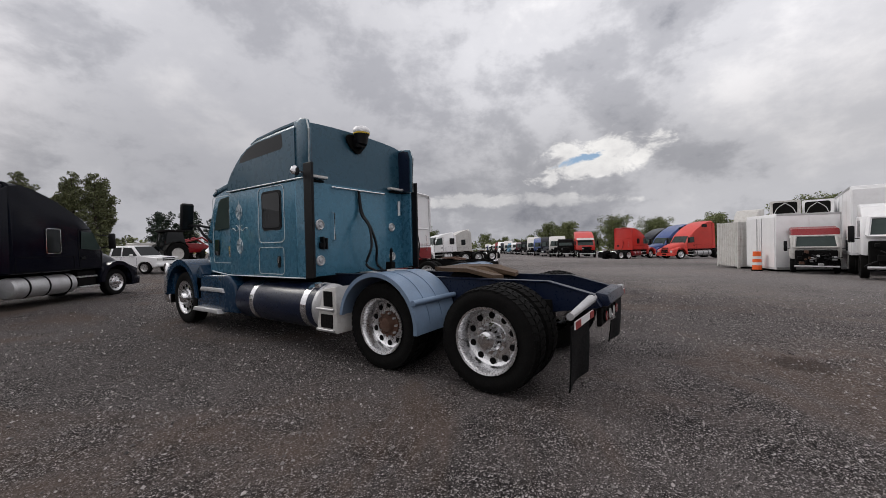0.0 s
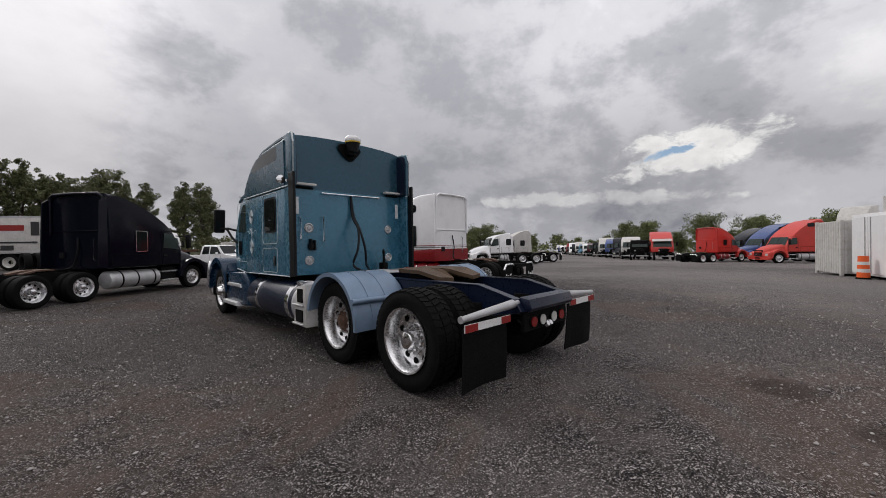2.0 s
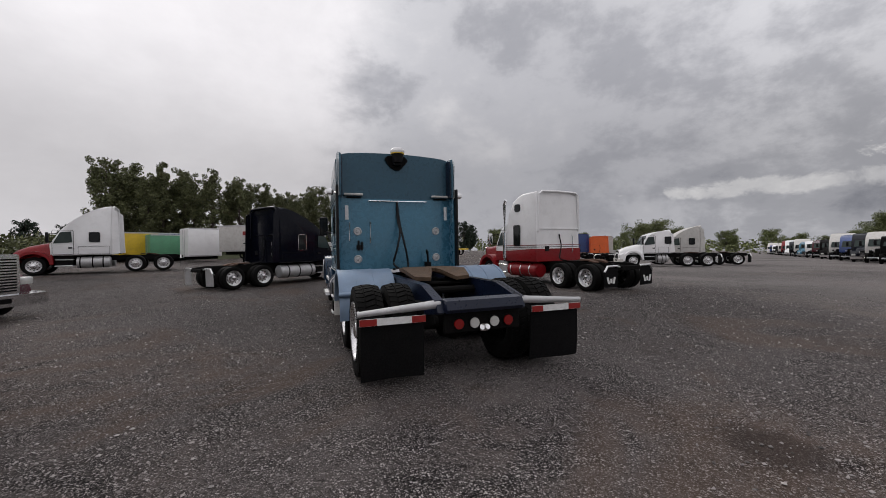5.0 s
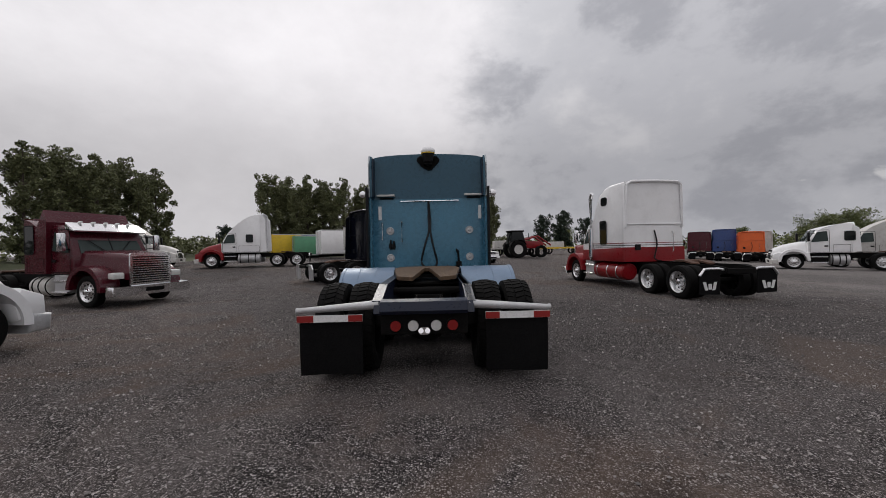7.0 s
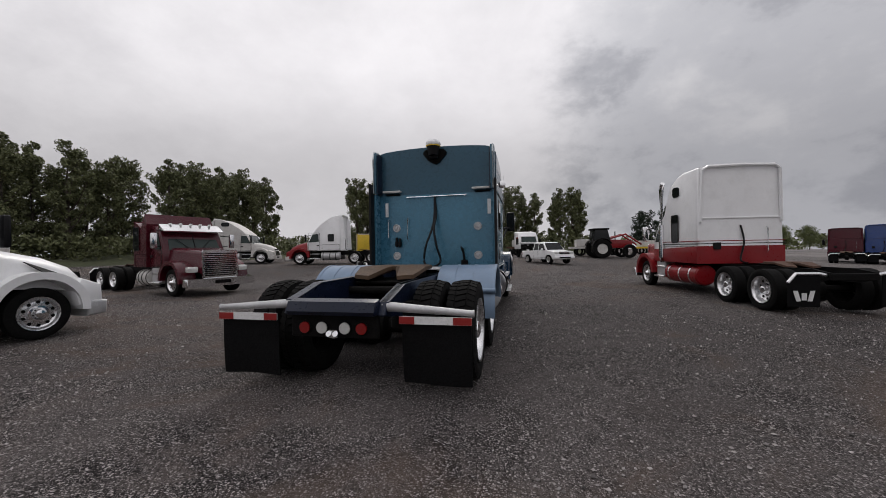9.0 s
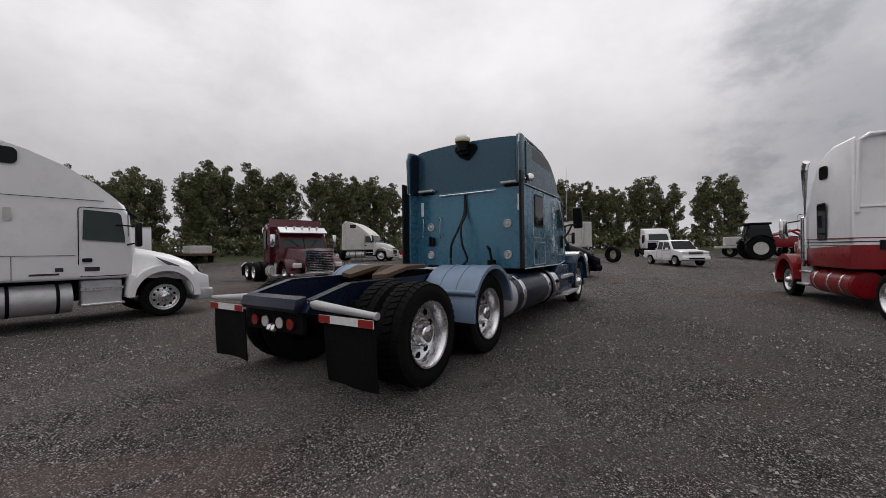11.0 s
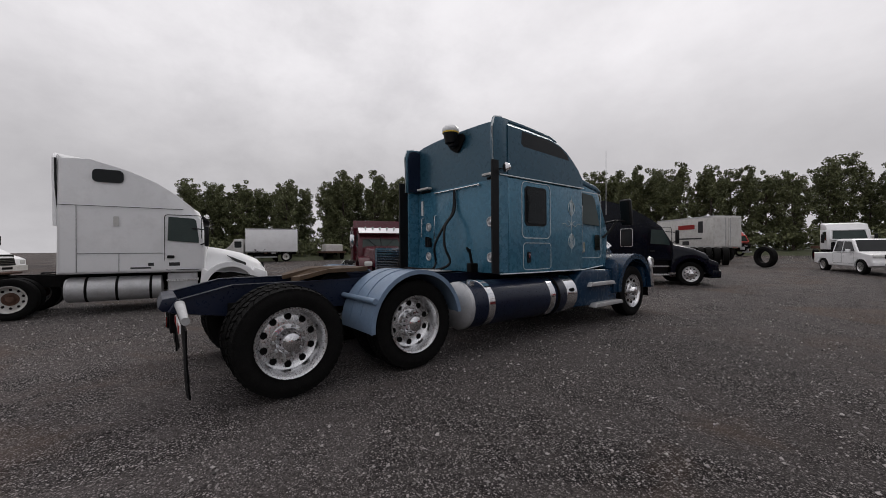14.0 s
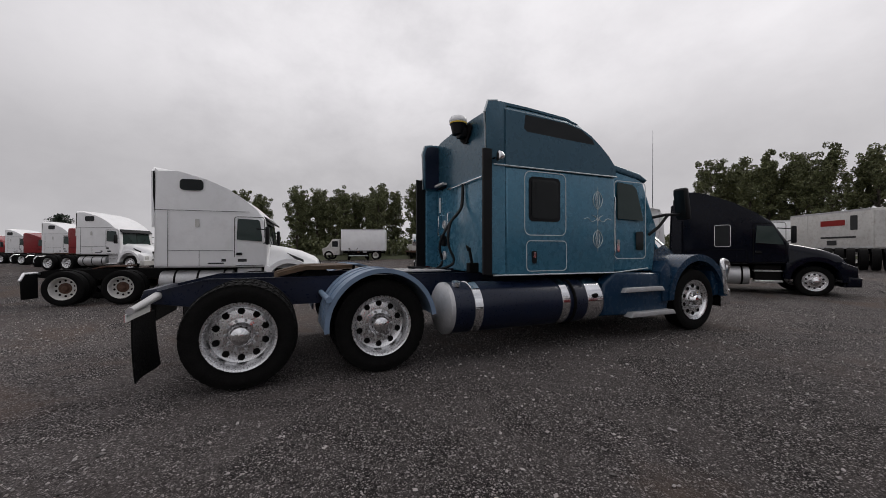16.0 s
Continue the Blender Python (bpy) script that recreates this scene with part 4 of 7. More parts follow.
    for x, z0, z1 in ((-0.51, 1.46, 1.88), (-0.88, 1.50, 1.86)):
        bm = B()
        pipe(bm, [(x, yb, z0), (x, yb - 0.05, z0 + 0.02), (x, yb - 0.05, z1 - 0.02), (x, yb, z1)], 0.012, 8)
        part("grab_handle", bm, M_CHROME, T, "slim bright grab handle")
    for x in (-0.92, 0.975):
        bm = B()
        box(bm, x - 0.03, x + 0.03, yb - 0.012, yb, 1.90, 2.16, 0.004, 1)
        part("reflector_strip", bm, M_REFLECT_WHITE, T)
    for x in (-0.735, 0.77):
        for z in (1.18, 1.69):
            bm = B()
            lathe(bm, [(0.075, -0.004), (0.075, 0.012), (0.062, 0.02), (0.05, 0.008), (0.03, 0.01), (0.022, 0.022), (0.004, 0.024)], 22)
            bm.transform(Matrix.Translation((x, yb, z)) @ pose(0, 0, 0, 0, 0, -90))
            part("round_vent", bm, M_ALU_DULL, T, "round pressed-metal vent")
    bm = B()
    box(bm, -0.76, -0.64, yb - 0.06, yb, 1.36, 1.44, 0.01, 1)
    box(bm, -0.74, -0.71, yb - 0.08, yb, 1.34, 1.52, 0.008, 1)
    box(bm, -0.68, -0.65, yb - 0.08, yb, 1.34, 1.50, 0.008, 1)
    part("air_coupling", bm, M_PLASTIC, T, "black air line coupling")
    for dx, end in ((0.0, -0.14), (0.03, 0.14)):
        bm = B()
        pipe(bm, smooth_path([(0.0, yb - 0.03, 2.24), (0.0 + dx, yb - 0.06, 1.90), (0.0 + dx, yb - 0.24, 1.66), (end * 0.6, yb - 0.36 + 2 * dx, 1.36), (end, yb - 0.30 + 2 * dx, 1.10), (end * 0.5, yb - 0.42, 1.0), (-0.15, yb - 0.5, 1.0), (-0.25, yb - 0.8, 1.02)], 6), 0.019, 8)
        part("air_hose", bm, M_PLASTIC, T, "hanging black air hose")
    bm = B()
    box(bm, 0.50, 0.60, 2.60, 2.74, 0.97, 1.10, 0.01, 1)
    rod(bm, (0.55, 2.66, 1.10), (0.53, 2.63, 1.30), 0.02, n=8)
    rod(bm, (0.53, 2.63, 1.27), (0.50, 2.60, 1.33), 0.03, 0.012, 8)
    part("hose_bracket", bm, M_CHASSIS, T)
    # hole and beacon in the roof's back
    bm = B()
    a = [(0.20 * math.cos(t) * (1 + 0.2 * math.sin(3 * t)) + 0.01, 2.93 + 0.13 * math.sin(t) * (1 + 0.15 * math.cos(5 * t + 1))) for t in [2 * math.pi * i / 24 for i in range(24)]]
    r0 = [bm.verts.new((x, yb - 0.004, min(z, 3.03))) for x, z in a]
    r1 = [bm.verts.new((x, yb + 0.01, min(z, 3.03))) for x, z in a]
    bridge(bm, r0, r1)
    ring_cap(bm, r0[::-1])
    raise_roof(bm)
    part("torn_opening", bm, M_CHASSIS, rf, "ragged dark hole under the beacon")
    bm = B()
    rod(bm, (0.01, 2.72, 2.90), (0.01, 2.72, 3.06), 0.085, 0.12, 18)
    box(bm, -0.07, 0.09, 2.72, 2.86, 2.86, 3.0, 0.02, 2)
    raise_roof(bm)
    bc = part("beacon_base", bm, M_PLASTIC, T, "black beacon mount")
    bm = B()
    lathe(bm, [(0.125, 0.0), (0.135, 0.02), (0.13, 0.055), (0.10, 0.085), (0.02, 0.095)], 22)
    bm.transform(Matrix.Translation((0.01, 2.72, 3.055)) @ pose(0, 0, 0, 0, -90, 0))
    raise_roof(bm)
    part("beacon_dome", bm, M_WHITE, bc, "white round dome")
    bm = B()
    lathe(bm, [(0.122, 0.0), (0.128, 0.0), (0.128, 0.018), (0.122, 0.018)], 22, closed=True)
    bm.transform(Matrix.Translation((0.01, 2.72, 3.038)) @ pose(0, 0, 0, 0, -90, 0))
    raise_roof(bm)
    part("beacon_band", bm, M_YELLOW, bc, "greenish yellow band")
    # cab with doors
    cabp = [(4.65, 0.95), (5.52, 0.95), (5.62, 1.60), (5.36, 2.30), (5.20, 2.40), (4.65, 2.46)]
    bm = B()
    slab(bm, cabp, -1.02, 1.02, 0.05, 3, lambda y, z: 1.0 - 0.07 * max(0, z - 1.7))
    part("cab", bm, M_BLUE, T, "blue cab")
    bm = B()
    slab(bm, [(4.65, 2.42), (5.40, 2.29), (5.44, 2.33), (5.26, 2.42), (4.65, 2.52)], -0.99, 0.99, 0.03, 3)
    part("cab_roof", bm, M_BLUE_DARK, T)
    for i in range(5):
        bm = B()
        x = -0.6 + 0.3 * i
        box(bm, x - 0.06, x + 0.06, 5.10, 5.2, 2.41, 2.455, 0.015, 2)
        part("roof_marker", bm, M_AMBER, T)
    bm = B()
    pane(bm, [(-0.86, 5.395, 2.25), (0.86, 5.395, 2.25), (0.95, 5.635, 1.62), (-0.95, 5.635, 1.62)], 0.012)
    part("windshield", bm, M_GLASS_GREEN, T)
    for s in (-1, 1):
        bm = B()
        outline_x(bm, s * 1.030, 4.70, 5.34, 1.14, 2.27, 0.07, 0.012)
        door = part("door", bm, M_PALE_LINE, T, "blue cab door with pale outline")
        ring = [(4.77, 1.72), (5.28, 1.70), (5.27, 1.80), (5.18, 2.18), (5.10, 2.23), (4.80, 2.25)]
        bm = B()
        a = [bm.verts.new((s * (1.026 - 0.07 * max(0, z - 1.7)), y, z)) for y, z in ring]
        b = [bm.verts.new((s * (1.034 - 0.07 * max(0, z - 1.7)), y, z)) for y, z in ring]
        bridge(bm, a, b)
        ring_cap(bm, a)
        ring_cap(bm, b)
        part("door_window", bm, M_GLASS_GREEN, door, "greenish door glass")
        bm = B()
        plate_x(bm, s * 1.022, s * 1.032, 5.14, 5.29, 1.27, 1.54, 0.03)
        part("peep_window", bm, M_GLASS, door)
        bm = B()
        plate_x(bm, s * 1.022, s * 1.045, 4.74, 4.79, 1.24, 1.42, 0.02)
        part("door_handle", bm, M_CHROME, door)
        bm = B()
        pipe(bm, [(s * 1.04, 4.675, 1.20), (s * 1.07, 4.675, 1.25), (s * 1.07, 4.675, 2.0), (s * 1.04, 4.675, 2.05)], 0.012, 8)
        part("grab_rail", bm, M_CHROME, T)
    # hood, front fenders, grille, bumper
    bm = B()
    hull(bm, [(5.52, 0.90, 0.92, 0.95, 1.70, 0.30), (5.80, 0.86, 0.86, 0.9, 1.62, 0.32), (6.25, 0.78, 0.74, 0.85, 1.46, 0.32), (6.62, 0.70, 0.62, 0.8, 1.30, 0.28), (6.82, 0.60, 0.5, 0.75, 1.12, 0.2)], 6)
    part("hood", bm, M_BLUE_SHADED, T, "sloping blue hood")
    bm = B()
    pane(bm, [(-0.45, 6.80, 1.16), (0.45, 6.80, 1.16), (0.42, 6.92, 0.66), (-0.42, 6.92, 0.66)], 0.03)
    gr = part("grille", bm, M_CHROME, T)
    bm = B()
    for i in range(8):
        z = 0.70 + i * 0.055
        box(bm, -0.40, 0.40, 6.935 - 0.24 * (z - 0.66), 6.95 - 0.24 * (z - 0.66), z, z + 0.02)
    part("grille_bar", bm, M_CHASSIS, gr)
    for s in (-1, 1):
        bm = B()
        arch(bm, SY, 0.50, 0.60, 0.70, min(s * 0.66, s * 1.19), max(s * 0.66, s * 1.19), 2, 178, 20)
        slab(bm, [(5.55, 0.50), (5.78, 0.50), (5.74, 0.98), (5.62, 1.10), (5.50, 0.95)], min(s * 0.80, s * 1.16), max(s * 0.80, s * 1.16), 0.03, 2)
        slab(bm, [(6.82, 0.52), (7.00, 0.55), (6.98, 0.85), (6.80, 1.05), (6.74, 0.9)], min(s * 0.55, s * 1.12), max(s * 0.55, s * 1.12), 0.03, 2)
        part("front_fender", bm, M_BLUE_SHADED, T, "rounded blue front fender")
        bm = B()
        plate_y(bm, 6.955, 6.985, s * 0.85 - 0.17, s * 0.85 + 0.17, 0.64, 0.82, 0.05)
        part("headlight", bm, M_LENS_CLEAR, T)
        bm = B()
        rod(bm, (s * 0.80, 5.74, 1.45), (s * 0.90, 5.80, 1.30), 0.07, 0.09, 14)
        part("air_cleaner_cap", bm, M_CHROME, T)
        bm = B()
        pipe(bm, smooth_path([(s * 0.88, 7.22, 0.42), (s * 1.0, 7.26, 0.72), (s * 1.12, 7.18, 1.02), (s * 1.15, 6.98, 1.10), (s * 1.19, 6.92, 0.95), (s * 1.20, 6.98, 0.56)], 5), 0.034, 8)
        part("bull_bar", bm, M_ALU, T, "bright tubular front guard")
        bm = B()
        pipe(bm, [(s * 1.08, 5.42, 1.9), (s * 1.09, 5.42, 3.05)], [0.008, 0.003], 5) if s > 0 else pipe(bm, [(-1.0, 5.25, 2.36), (-1.0, 5.26, 2.42)], 0.01, 5)
        part("antenna", bm, M_ALU_DULL, T)
    bm = B()
    slab(bm, [(7.0, 0.34), (7.22, 0.36), (7.24, 0.62), (7.0, 0.64)], -1.14, 1.14, 0.04, 3)
    part("bumper", bm, M_CHROME, T)
    return T


hero_tractor()

# ---- other tractor units ----
def curve_roof(y0, yw, zt, zw, n=7, power=1.7):
    """Roof line from the top of the windshield back and up to the rear."""
    return [(yw + (y0 - yw) * i / n, zt - (zt - zw) * (1 - i / n) ** power) for i in range(n + 1)]


def tractor(name, label, m, paint, L=5.8, sl=1.8, top=3.75, style="aero", roof=None, low=None, tank=None, wing=True, stack=False, visor=None, flap_mark=False,
            wheels=True, kit=None, hood_paint=None, bare_front=False, group="", window=True, flaps=True, grey_flaps=False, fenders=None, tyre_rows=(0.0, 1.3), bumper=None, rear_kit=True, upper_window=False, chrome_window=False, upright=False, rim="rim_deep", hub="hub_deep"):
    T = thing(name, label, "truck", m, group)
    kit = kit or KIT
    tank = tank or M_ALU_DULL
    roof = roof or paint
    low = low or paint
    hood_paint = hood_paint or paint
    bumper = bumper or M_CHROME
    hw = 1.2
    yw = L - 0.62                # foot of the windshield
    yc = L - 1.62                # back of the cab
    y0 = yc - sl                 # back of the sleeper
    if wheels:
        for s in (-1, 1):
            for y in tyre_rows:
                dual_wheel(kit, T, s, y, hub, rim=rim)
            steer_wheel(kit, T, s, L)
    for s in (-1, 1):
        bm = B()
        slab(bm, [(-0.95, 0.78), (-0.9, 0.92), (-0.5, 0.98), (L + 0.6, 0.98), (L + 0.6, 0.70), (-0.5, 0.68)], s * 0.43 - 0.035, s * 0.43 + 0.035, 0.0)
        part("frame_rail", bm, M_CHASSIS, T)
    bm = B()
    box(bm, -0.44, 0.44, -0.95, -0.85, 0.76, 0.9, 0.01, 1)
    for y in (0.35, 1.0, 1.9):
        rod(bm, (-0.42, y, 0.84), (0.42, y, 0.84), 0.05, n=8)
    for y in tyre_rows:
        rod(bm, (-1.0, y, 0.5), (1.0, y, 0.5), 0.08, n=8)
        lathe(bm, [(0.02, -0.2), (0.2, -0.1), (0.2, 0.1), (0.02, 0.2)], 12, (0, y, 0.5))
    part("crossmember", bm, M_CHASSIS, T)
    bm = B()
    box(bm, -0.42, 0.42, y0 + 0.6, L + 0.5, 0.5, 1.1, 0.04, 1)
    part("engine_block", bm, M_CHASSIS, T)
    if rear_kit:
        fifth_wheel(T, 0.7, 1.02, M_BROWN)
    # sleeper and cab shell
    if sl > 0:
        zw = 2.42
        line = curve_roof(y0, yw - 0.42, top, zw)
        prof = [(y0, 1.02), (yw, 1.0), (yw + 0.03, 1.62)] + line
        if upright:
            k = (top - 1.02) / 2.76
            line = [(yw - 0.06, 2.42), (yw - 0.08, 2.52)] + [(y0 + (yw - 0.06 - y0) * f, 1.02 + k * z) for f, z in ((0.975, 1.54), (0.93, 1.63), (0.81, 1.93), (0.65, 2.23), (0.46, 2.47), (0.2, 2.68), (0.0, 2.76))]
            prof = [(y0, 1.02), (yw, 1.0), (yw + 0.05, 1.62)] + line
        if style == "classic":
            line = [(yc + 0.25, 2.50), (yc + 0.05, 2.62), (yc - 0.15, 3.0), (yc - 0.4, top - 0.28), (yc - 0.75, top - 0.08), (yc - 1.1, top), (y0, top)]
            prof = [(y0, 1.02), (yc + 0.02, 1.02), (yc + 0.02, 2.5)] + line[1:]
        bm = B()
        slab(bm, prof, -hw, hw, 0.10, 3, lambda y, z: 1.0 - 0.035 * max(0, z - 2.2))
        body = part("sleeper", bm, paint, T)
        if low is not paint:
            bm = B()
            slab(bm, [(y0 - 0.006, 0.98), (yc + 0.3, 0.98), (yc + 0.3, 1.42), (y0 - 0.006, 1.50)], -hw - 0.006, hw + 0.006, 0.02, 2)
            part("lower_band", bm, low, T, "dark red lower band")
            for z in (1.56, 1.64):
                bm = B()
                box(bm, -hw - 0.004, hw + 0.004, y0 - 0.004, yc + 0.1, z, z + 0.022)
                part("stripe", bm, M_INK if z < 1.6 else low, T)
        if upright:
            for s in (-1, 1):
                bm = B()
                X = s * (hw + 0.001)
                box(bm, X - 0.004, X + 0.004, y0 + 0.02, yc + 0.5, 2.70, 2.712)
                part("panel_seam", bm, M_CHASSIS, body)
                bm = B()
                box(bm, X - 0.004, X + 0.004, y0 + 0.36, y0 + 0.37, 1.06, 2.70)
                part("panel_seam", bm, M_CHASSIS, body)
                bm = B()
                box(bm, X - 0.004, X + 0.004, y0 + 0.38, yc + 0.04, 1.52, 1.528)
                part("panel_seam", bm, M_CHASSIS, body)
                bm = B()
                box(bm, X - 0.004, X + 0.004, y0 + 1.15, y0 + 1.158, 1.06, 1.52)
                part("panel_seam", bm, M_CHASSIS, body)
                for ya, yb, za, zb in ((yc - 0.62, yc - 0.20, 1.12, 1.16), (yc - 0.26, yc - 0.14, 1.19, 1.27), (yc + 0.18, yc + 0.42, 1.18, 1.27)):
                    bm = B()
                    box(bm, X - 0.005, X + 0.005, ya, yb, za, zb)
                    part("lettering_bar", bm, M_INK, body)
                bm = B()
                box(bm, s * (hw - 0.10) - 0.02, s * (hw - 0.10) + 0.02, y0 - 0.035, y0 + 0.01, 2.5, top - 0.12, 0.01, 1)
                part("edge_strip", bm, M_PLASTIC, body, "black rear edge strip")
                bm = B()
                plate_x(bm, s * (hw - 0.004), s * (hw + 0.006), yc - 0.95, yc - 0.84, 2.22, 2.46, 0.02)
                part("side_lamp", bm, M_WHITE_OLD, body)
            bm = B()
            slab(bm, [(yw - 0.16, 2.50), (yw + 0.10, 2.36), (yw + 0.12, 2.40), (yw - 0.10, 2.60)], -hw + 0.12, hw - 0.12, 0.02, 2)
            part("sun_visor", bm, M_PLASTIC, T, "dark tinted sun visor")
        if wing:
            for s in (-1, 1):
                bm = B()
                slab(bm, [(y0 - 0.32, 1.1), (y0 + 0.02, 1.05), (y0 + 0.02, top - 0.12), (y0 - 0.24, top - 0.30)], s * (hw - 0.06) - 0.025, s * (hw - 0.06) + 0.025, 0.01, 1)
                part("side_extender", bm, paint if style == "aero" else M_PLASTIC, T)
        for s in (-1, 1):
            if window:
                bm = B()
                zc = (1.62 if chrome_window else 1.75) if style != "classic" else 1.65
                h = (0.70 if chrome_window else 0.5) if style != "classic" else 0.85
                plate_x(bm, s * (hw - 0.004), s * (hw + 0.008), yc - 0.95, yc - 0.55, zc, zc + h, 0.05)
                w = part("side_window", bm, M_GLASS, T, "dark sleeper window")
                bm = B()
                outline_x(bm, s * (hw + 0.012), yc - 0.98, yc - 0.52, zc - 0.03, zc + h + 0.03, 0.07, 0.014 if chrome_window else 0.03)
                part("window_frame", bm, M_CHROME if chrome_window else M_PLASTIC, w)
            if not upright:
                bm = B()
                outline_x(bm, s * (hw + 0.004), y0 + 0.12, yc - 0.08, 1.06, 1.5, 0.03, 0.012)
                part("panel_line", bm, M_CHASSIS, body)
        if upper_window or style == "classic":
            for s in (-1, 1):
                bm = B()
                zt = top - 0.62 if style != "classic" else top - 0.72
                plate_x(bm, s * (hw - 0.07), s * (hw - 0.018), yc - 1.35 if style != "classic" else yc - 0.95, yc - 0.75 if style != "classic" else yc - 0.58, zt - 0.02, zt + 0.30, 0.10, 4)
                part("upper_window", bm, M_GLASS, T, "dark upper sleeper window")
        # roof lip round the back
        bm = B()
        pipe(bm, [(-hw + 0.10, y0 - 0.02, 2.2), (-hw + 0.14, y0 - 0.05, top - 0.12), (-hw + 0.3, y0 - 0.06, top - 0.01), (0, y0 - 0.06, top + 0.01), (hw - 0.3, y0 - 0.06, top - 0.01), (hw - 0.14, y0 - 0.05, top - 0.12), (hw - 0.10, y0 - 0.02, 2.2)], 0.045, 8)
        part("roof_lip", bm, roof, T)
        bm = B()
        box(bm, -hw + 0.08, hw - 0.08, y0 - 0.03, y0, 2.30, 2.35, 0.01, 1)
        part("back_seam", bm, roof, T)
        # back wall fittings
        bm = B()
        pipe(bm, [(0.7, y0 - 0.01, 1.3), (0.7, y0 - 0.07, 1.35), (0.7, y0 - 0.07, 2.0), (0.7, y0 - 0.01, 2.05)], 0.015, 6)
        part("grab_handle", bm, M_CHROME, T)
        bm = B()
        box(bm, -0.75, -0.55, y0 - 0.05, y0 + 0.01, 1.4, 1.6, 0.01, 1)
        part("air_coupling", bm, M_PLASTIC, T)
        bm = B()
        pipe(bm, smooth_path([(0, y0 - 0.02, 2.1), (0.05, y0 - 0.08, 1.6), (-0.1, y0 - 0.15, 1.1), (-0.2, y0 - 0.6, 1.02)], 5), 0.025, 6)
        part("air_hose", bm, M_PLASTIC, T)
    if sl == 0 or style == "classic":
        bm = B()
        cabp = [(yc, 1.0), (yw, 1.0), (yw + 0.03, 1.62), (yw - 0.34, 2.42), (yw - 0.5, 2.5), (yc, 2.55)]
        slab(bm, cabp, -1.1, 1.1, 0.07, 3, lambda y, z: 1.0 - 0.06 * max(0, z - 1.7))
        part("cab", bm, paint, T)
    if style == "classic" and low is not paint:
        bm = B()
        slab(bm, [(yc, 0.98), (yw + 0.01, 0.98), (yw + 0.02, 1.42), (yc, 1.42)], -1.108, 1.108, 0.02, 2)
        part("lower_band", bm, low, T)
    cw = hw if (style != "classic" and sl > 0) else 1.1
    # windshield
    bm = B()
    lx = cw - 0.2
    wt = 0.05 if upright else 0.36
    pane(bm, [(-lx + 0.08, yw - wt, 2.36), (lx - 0.08, yw - wt, 2.36), (lx, yw + 0.04, 1.64), (-lx, yw + 0.04, 1.64)], 0.016)
    part("windshield", bm, M_GLASS_GREEN, T, "greenish windshield")
    bm = B()
    rod(bm, (-0.01, yw - wt + 0.015, 2.36), (0.01, yw + 0.06, 1.64), 0.018, n=6)
    for s in (-1, 1):
        rod(bm, (s * 0.2, yw + 0.07, 1.66), (s * 0.62, yw + 0.08 - 0.55 * wt, 2.05), 0.012, n=5)
    part("wiper", bm, M_PLASTIC, T)
    if visor:
        bm = B()
        slab(bm, [(yw - 0.40, 2.38), (yw + 0.02, 2.30), (yw + 0.05, 2.34), (yw - 0.36, 2.60)], -1.06, 1.06, 0.02, 2)
        vz = part("sun_visor", bm, visor, T, "bright drop visor")
        for i in range(5):
            bm = B()
            x = -0.7 + 0.35 * i
            rod(bm, (x, yw - 0.36, 2.60), (x, yw - 0.24, 2.62), 0.05, 0.03, 10)
            part("marker_lamp", bm, M_LENS_CLEAR, vz)
    for s in (-1, 1):
        # door
        bm = B()
        outline_x(bm, s * (cw + 0.006) * (0.99 if upright else 1.0), yc + 0.08, yw - 0.08, 1.06, 2.56 if upright else 2.38, 0.08, 0.016)
        door = part("door", bm, M_CHASSIS, T, "cab door")
        ring = [(yc + 0.14, 1.72), (yw - 0.14, 1.66), (yw - 0.16, 1.76), (yw - (0.20 if upright else 0.40), 2.26), (yc + 0.18, 2.30)]
        if upright:
            ring = [(yc + 0.15, 1.86), (yw - 0.15, 1.80), (yw - 0.15, 1.92), (yw - 0.21, 2.42), (yw - 0.27, 2.47), (yc + 0.17, 2.50)]
        bm = B()
        a = [bm.verts.new((s * (cw + 0.002) * (1 - (0.035 if cw == hw else 0.06) * max(0, z - (2.2 if cw == hw else 1.7))), y, z)) for y, z in ring]
        b = [bm.verts.new((s * (cw + 0.014) * (1 - (0.035 if cw == hw else 0.06) * max(0, z - (2.2 if cw == hw else 1.7))), y, z)) for y, z in ring]
        bridge(bm, a, b)
        ring_cap(bm, a)
        ring_cap(bm, b)
        part("door_window", bm, M_GLASS_GREEN, door)
        bm = B()
        plate_x(bm, s * (cw + 0.002), s * (cw + 0.03), yc + 0.14, yc + 0.30, 1.38, 1.46, 0.02)
        part("door_handle", bm, M_PLASTIC, door)
        # mirror
        bm = B()
        box(bm, s * (cw + 0.28) - 0.10, s * (cw + 0.28) + 0.10, yw - 0.02, yw + 0.09, 1.70, 2.25, 0.04, 2)
        mir = part("mirror", bm, M_CHROME if style == "classic" else M_PLASTIC, T)
        bm = B()
        pipe(bm, [(s * cw, yw - 0.1, 1.75), (s * (cw + 0.26), yw + 0.04, 1.80), (s * (cw + 0.26), yw + 0.04, 2.15), (s * cw, yw - 0.3, 2.2)], 0.02, 6)
        part("mirror_arm", bm, M_PLASTIC, mir)
        # tank and steps
        ty0, ty1 = y0 + 0.1 if sl > 0 else yc - 1.2, yc + 0.05
        bm = B()
        lathe(bm, [(0.02, ty0), (0.27, ty0 + 0.02), (0.31, ty0 + 0.07), (0.31, ty1 - 0.05), (0.02, ty1)], 24)
        bm.transform(Matrix.Translation((s * 0.88, 0, 0.62)) @ pose(0, 0, 0, 0, 0, 90))
        tk = part("fuel_tank", bm, tank, T, "cylindrical fuel tank")
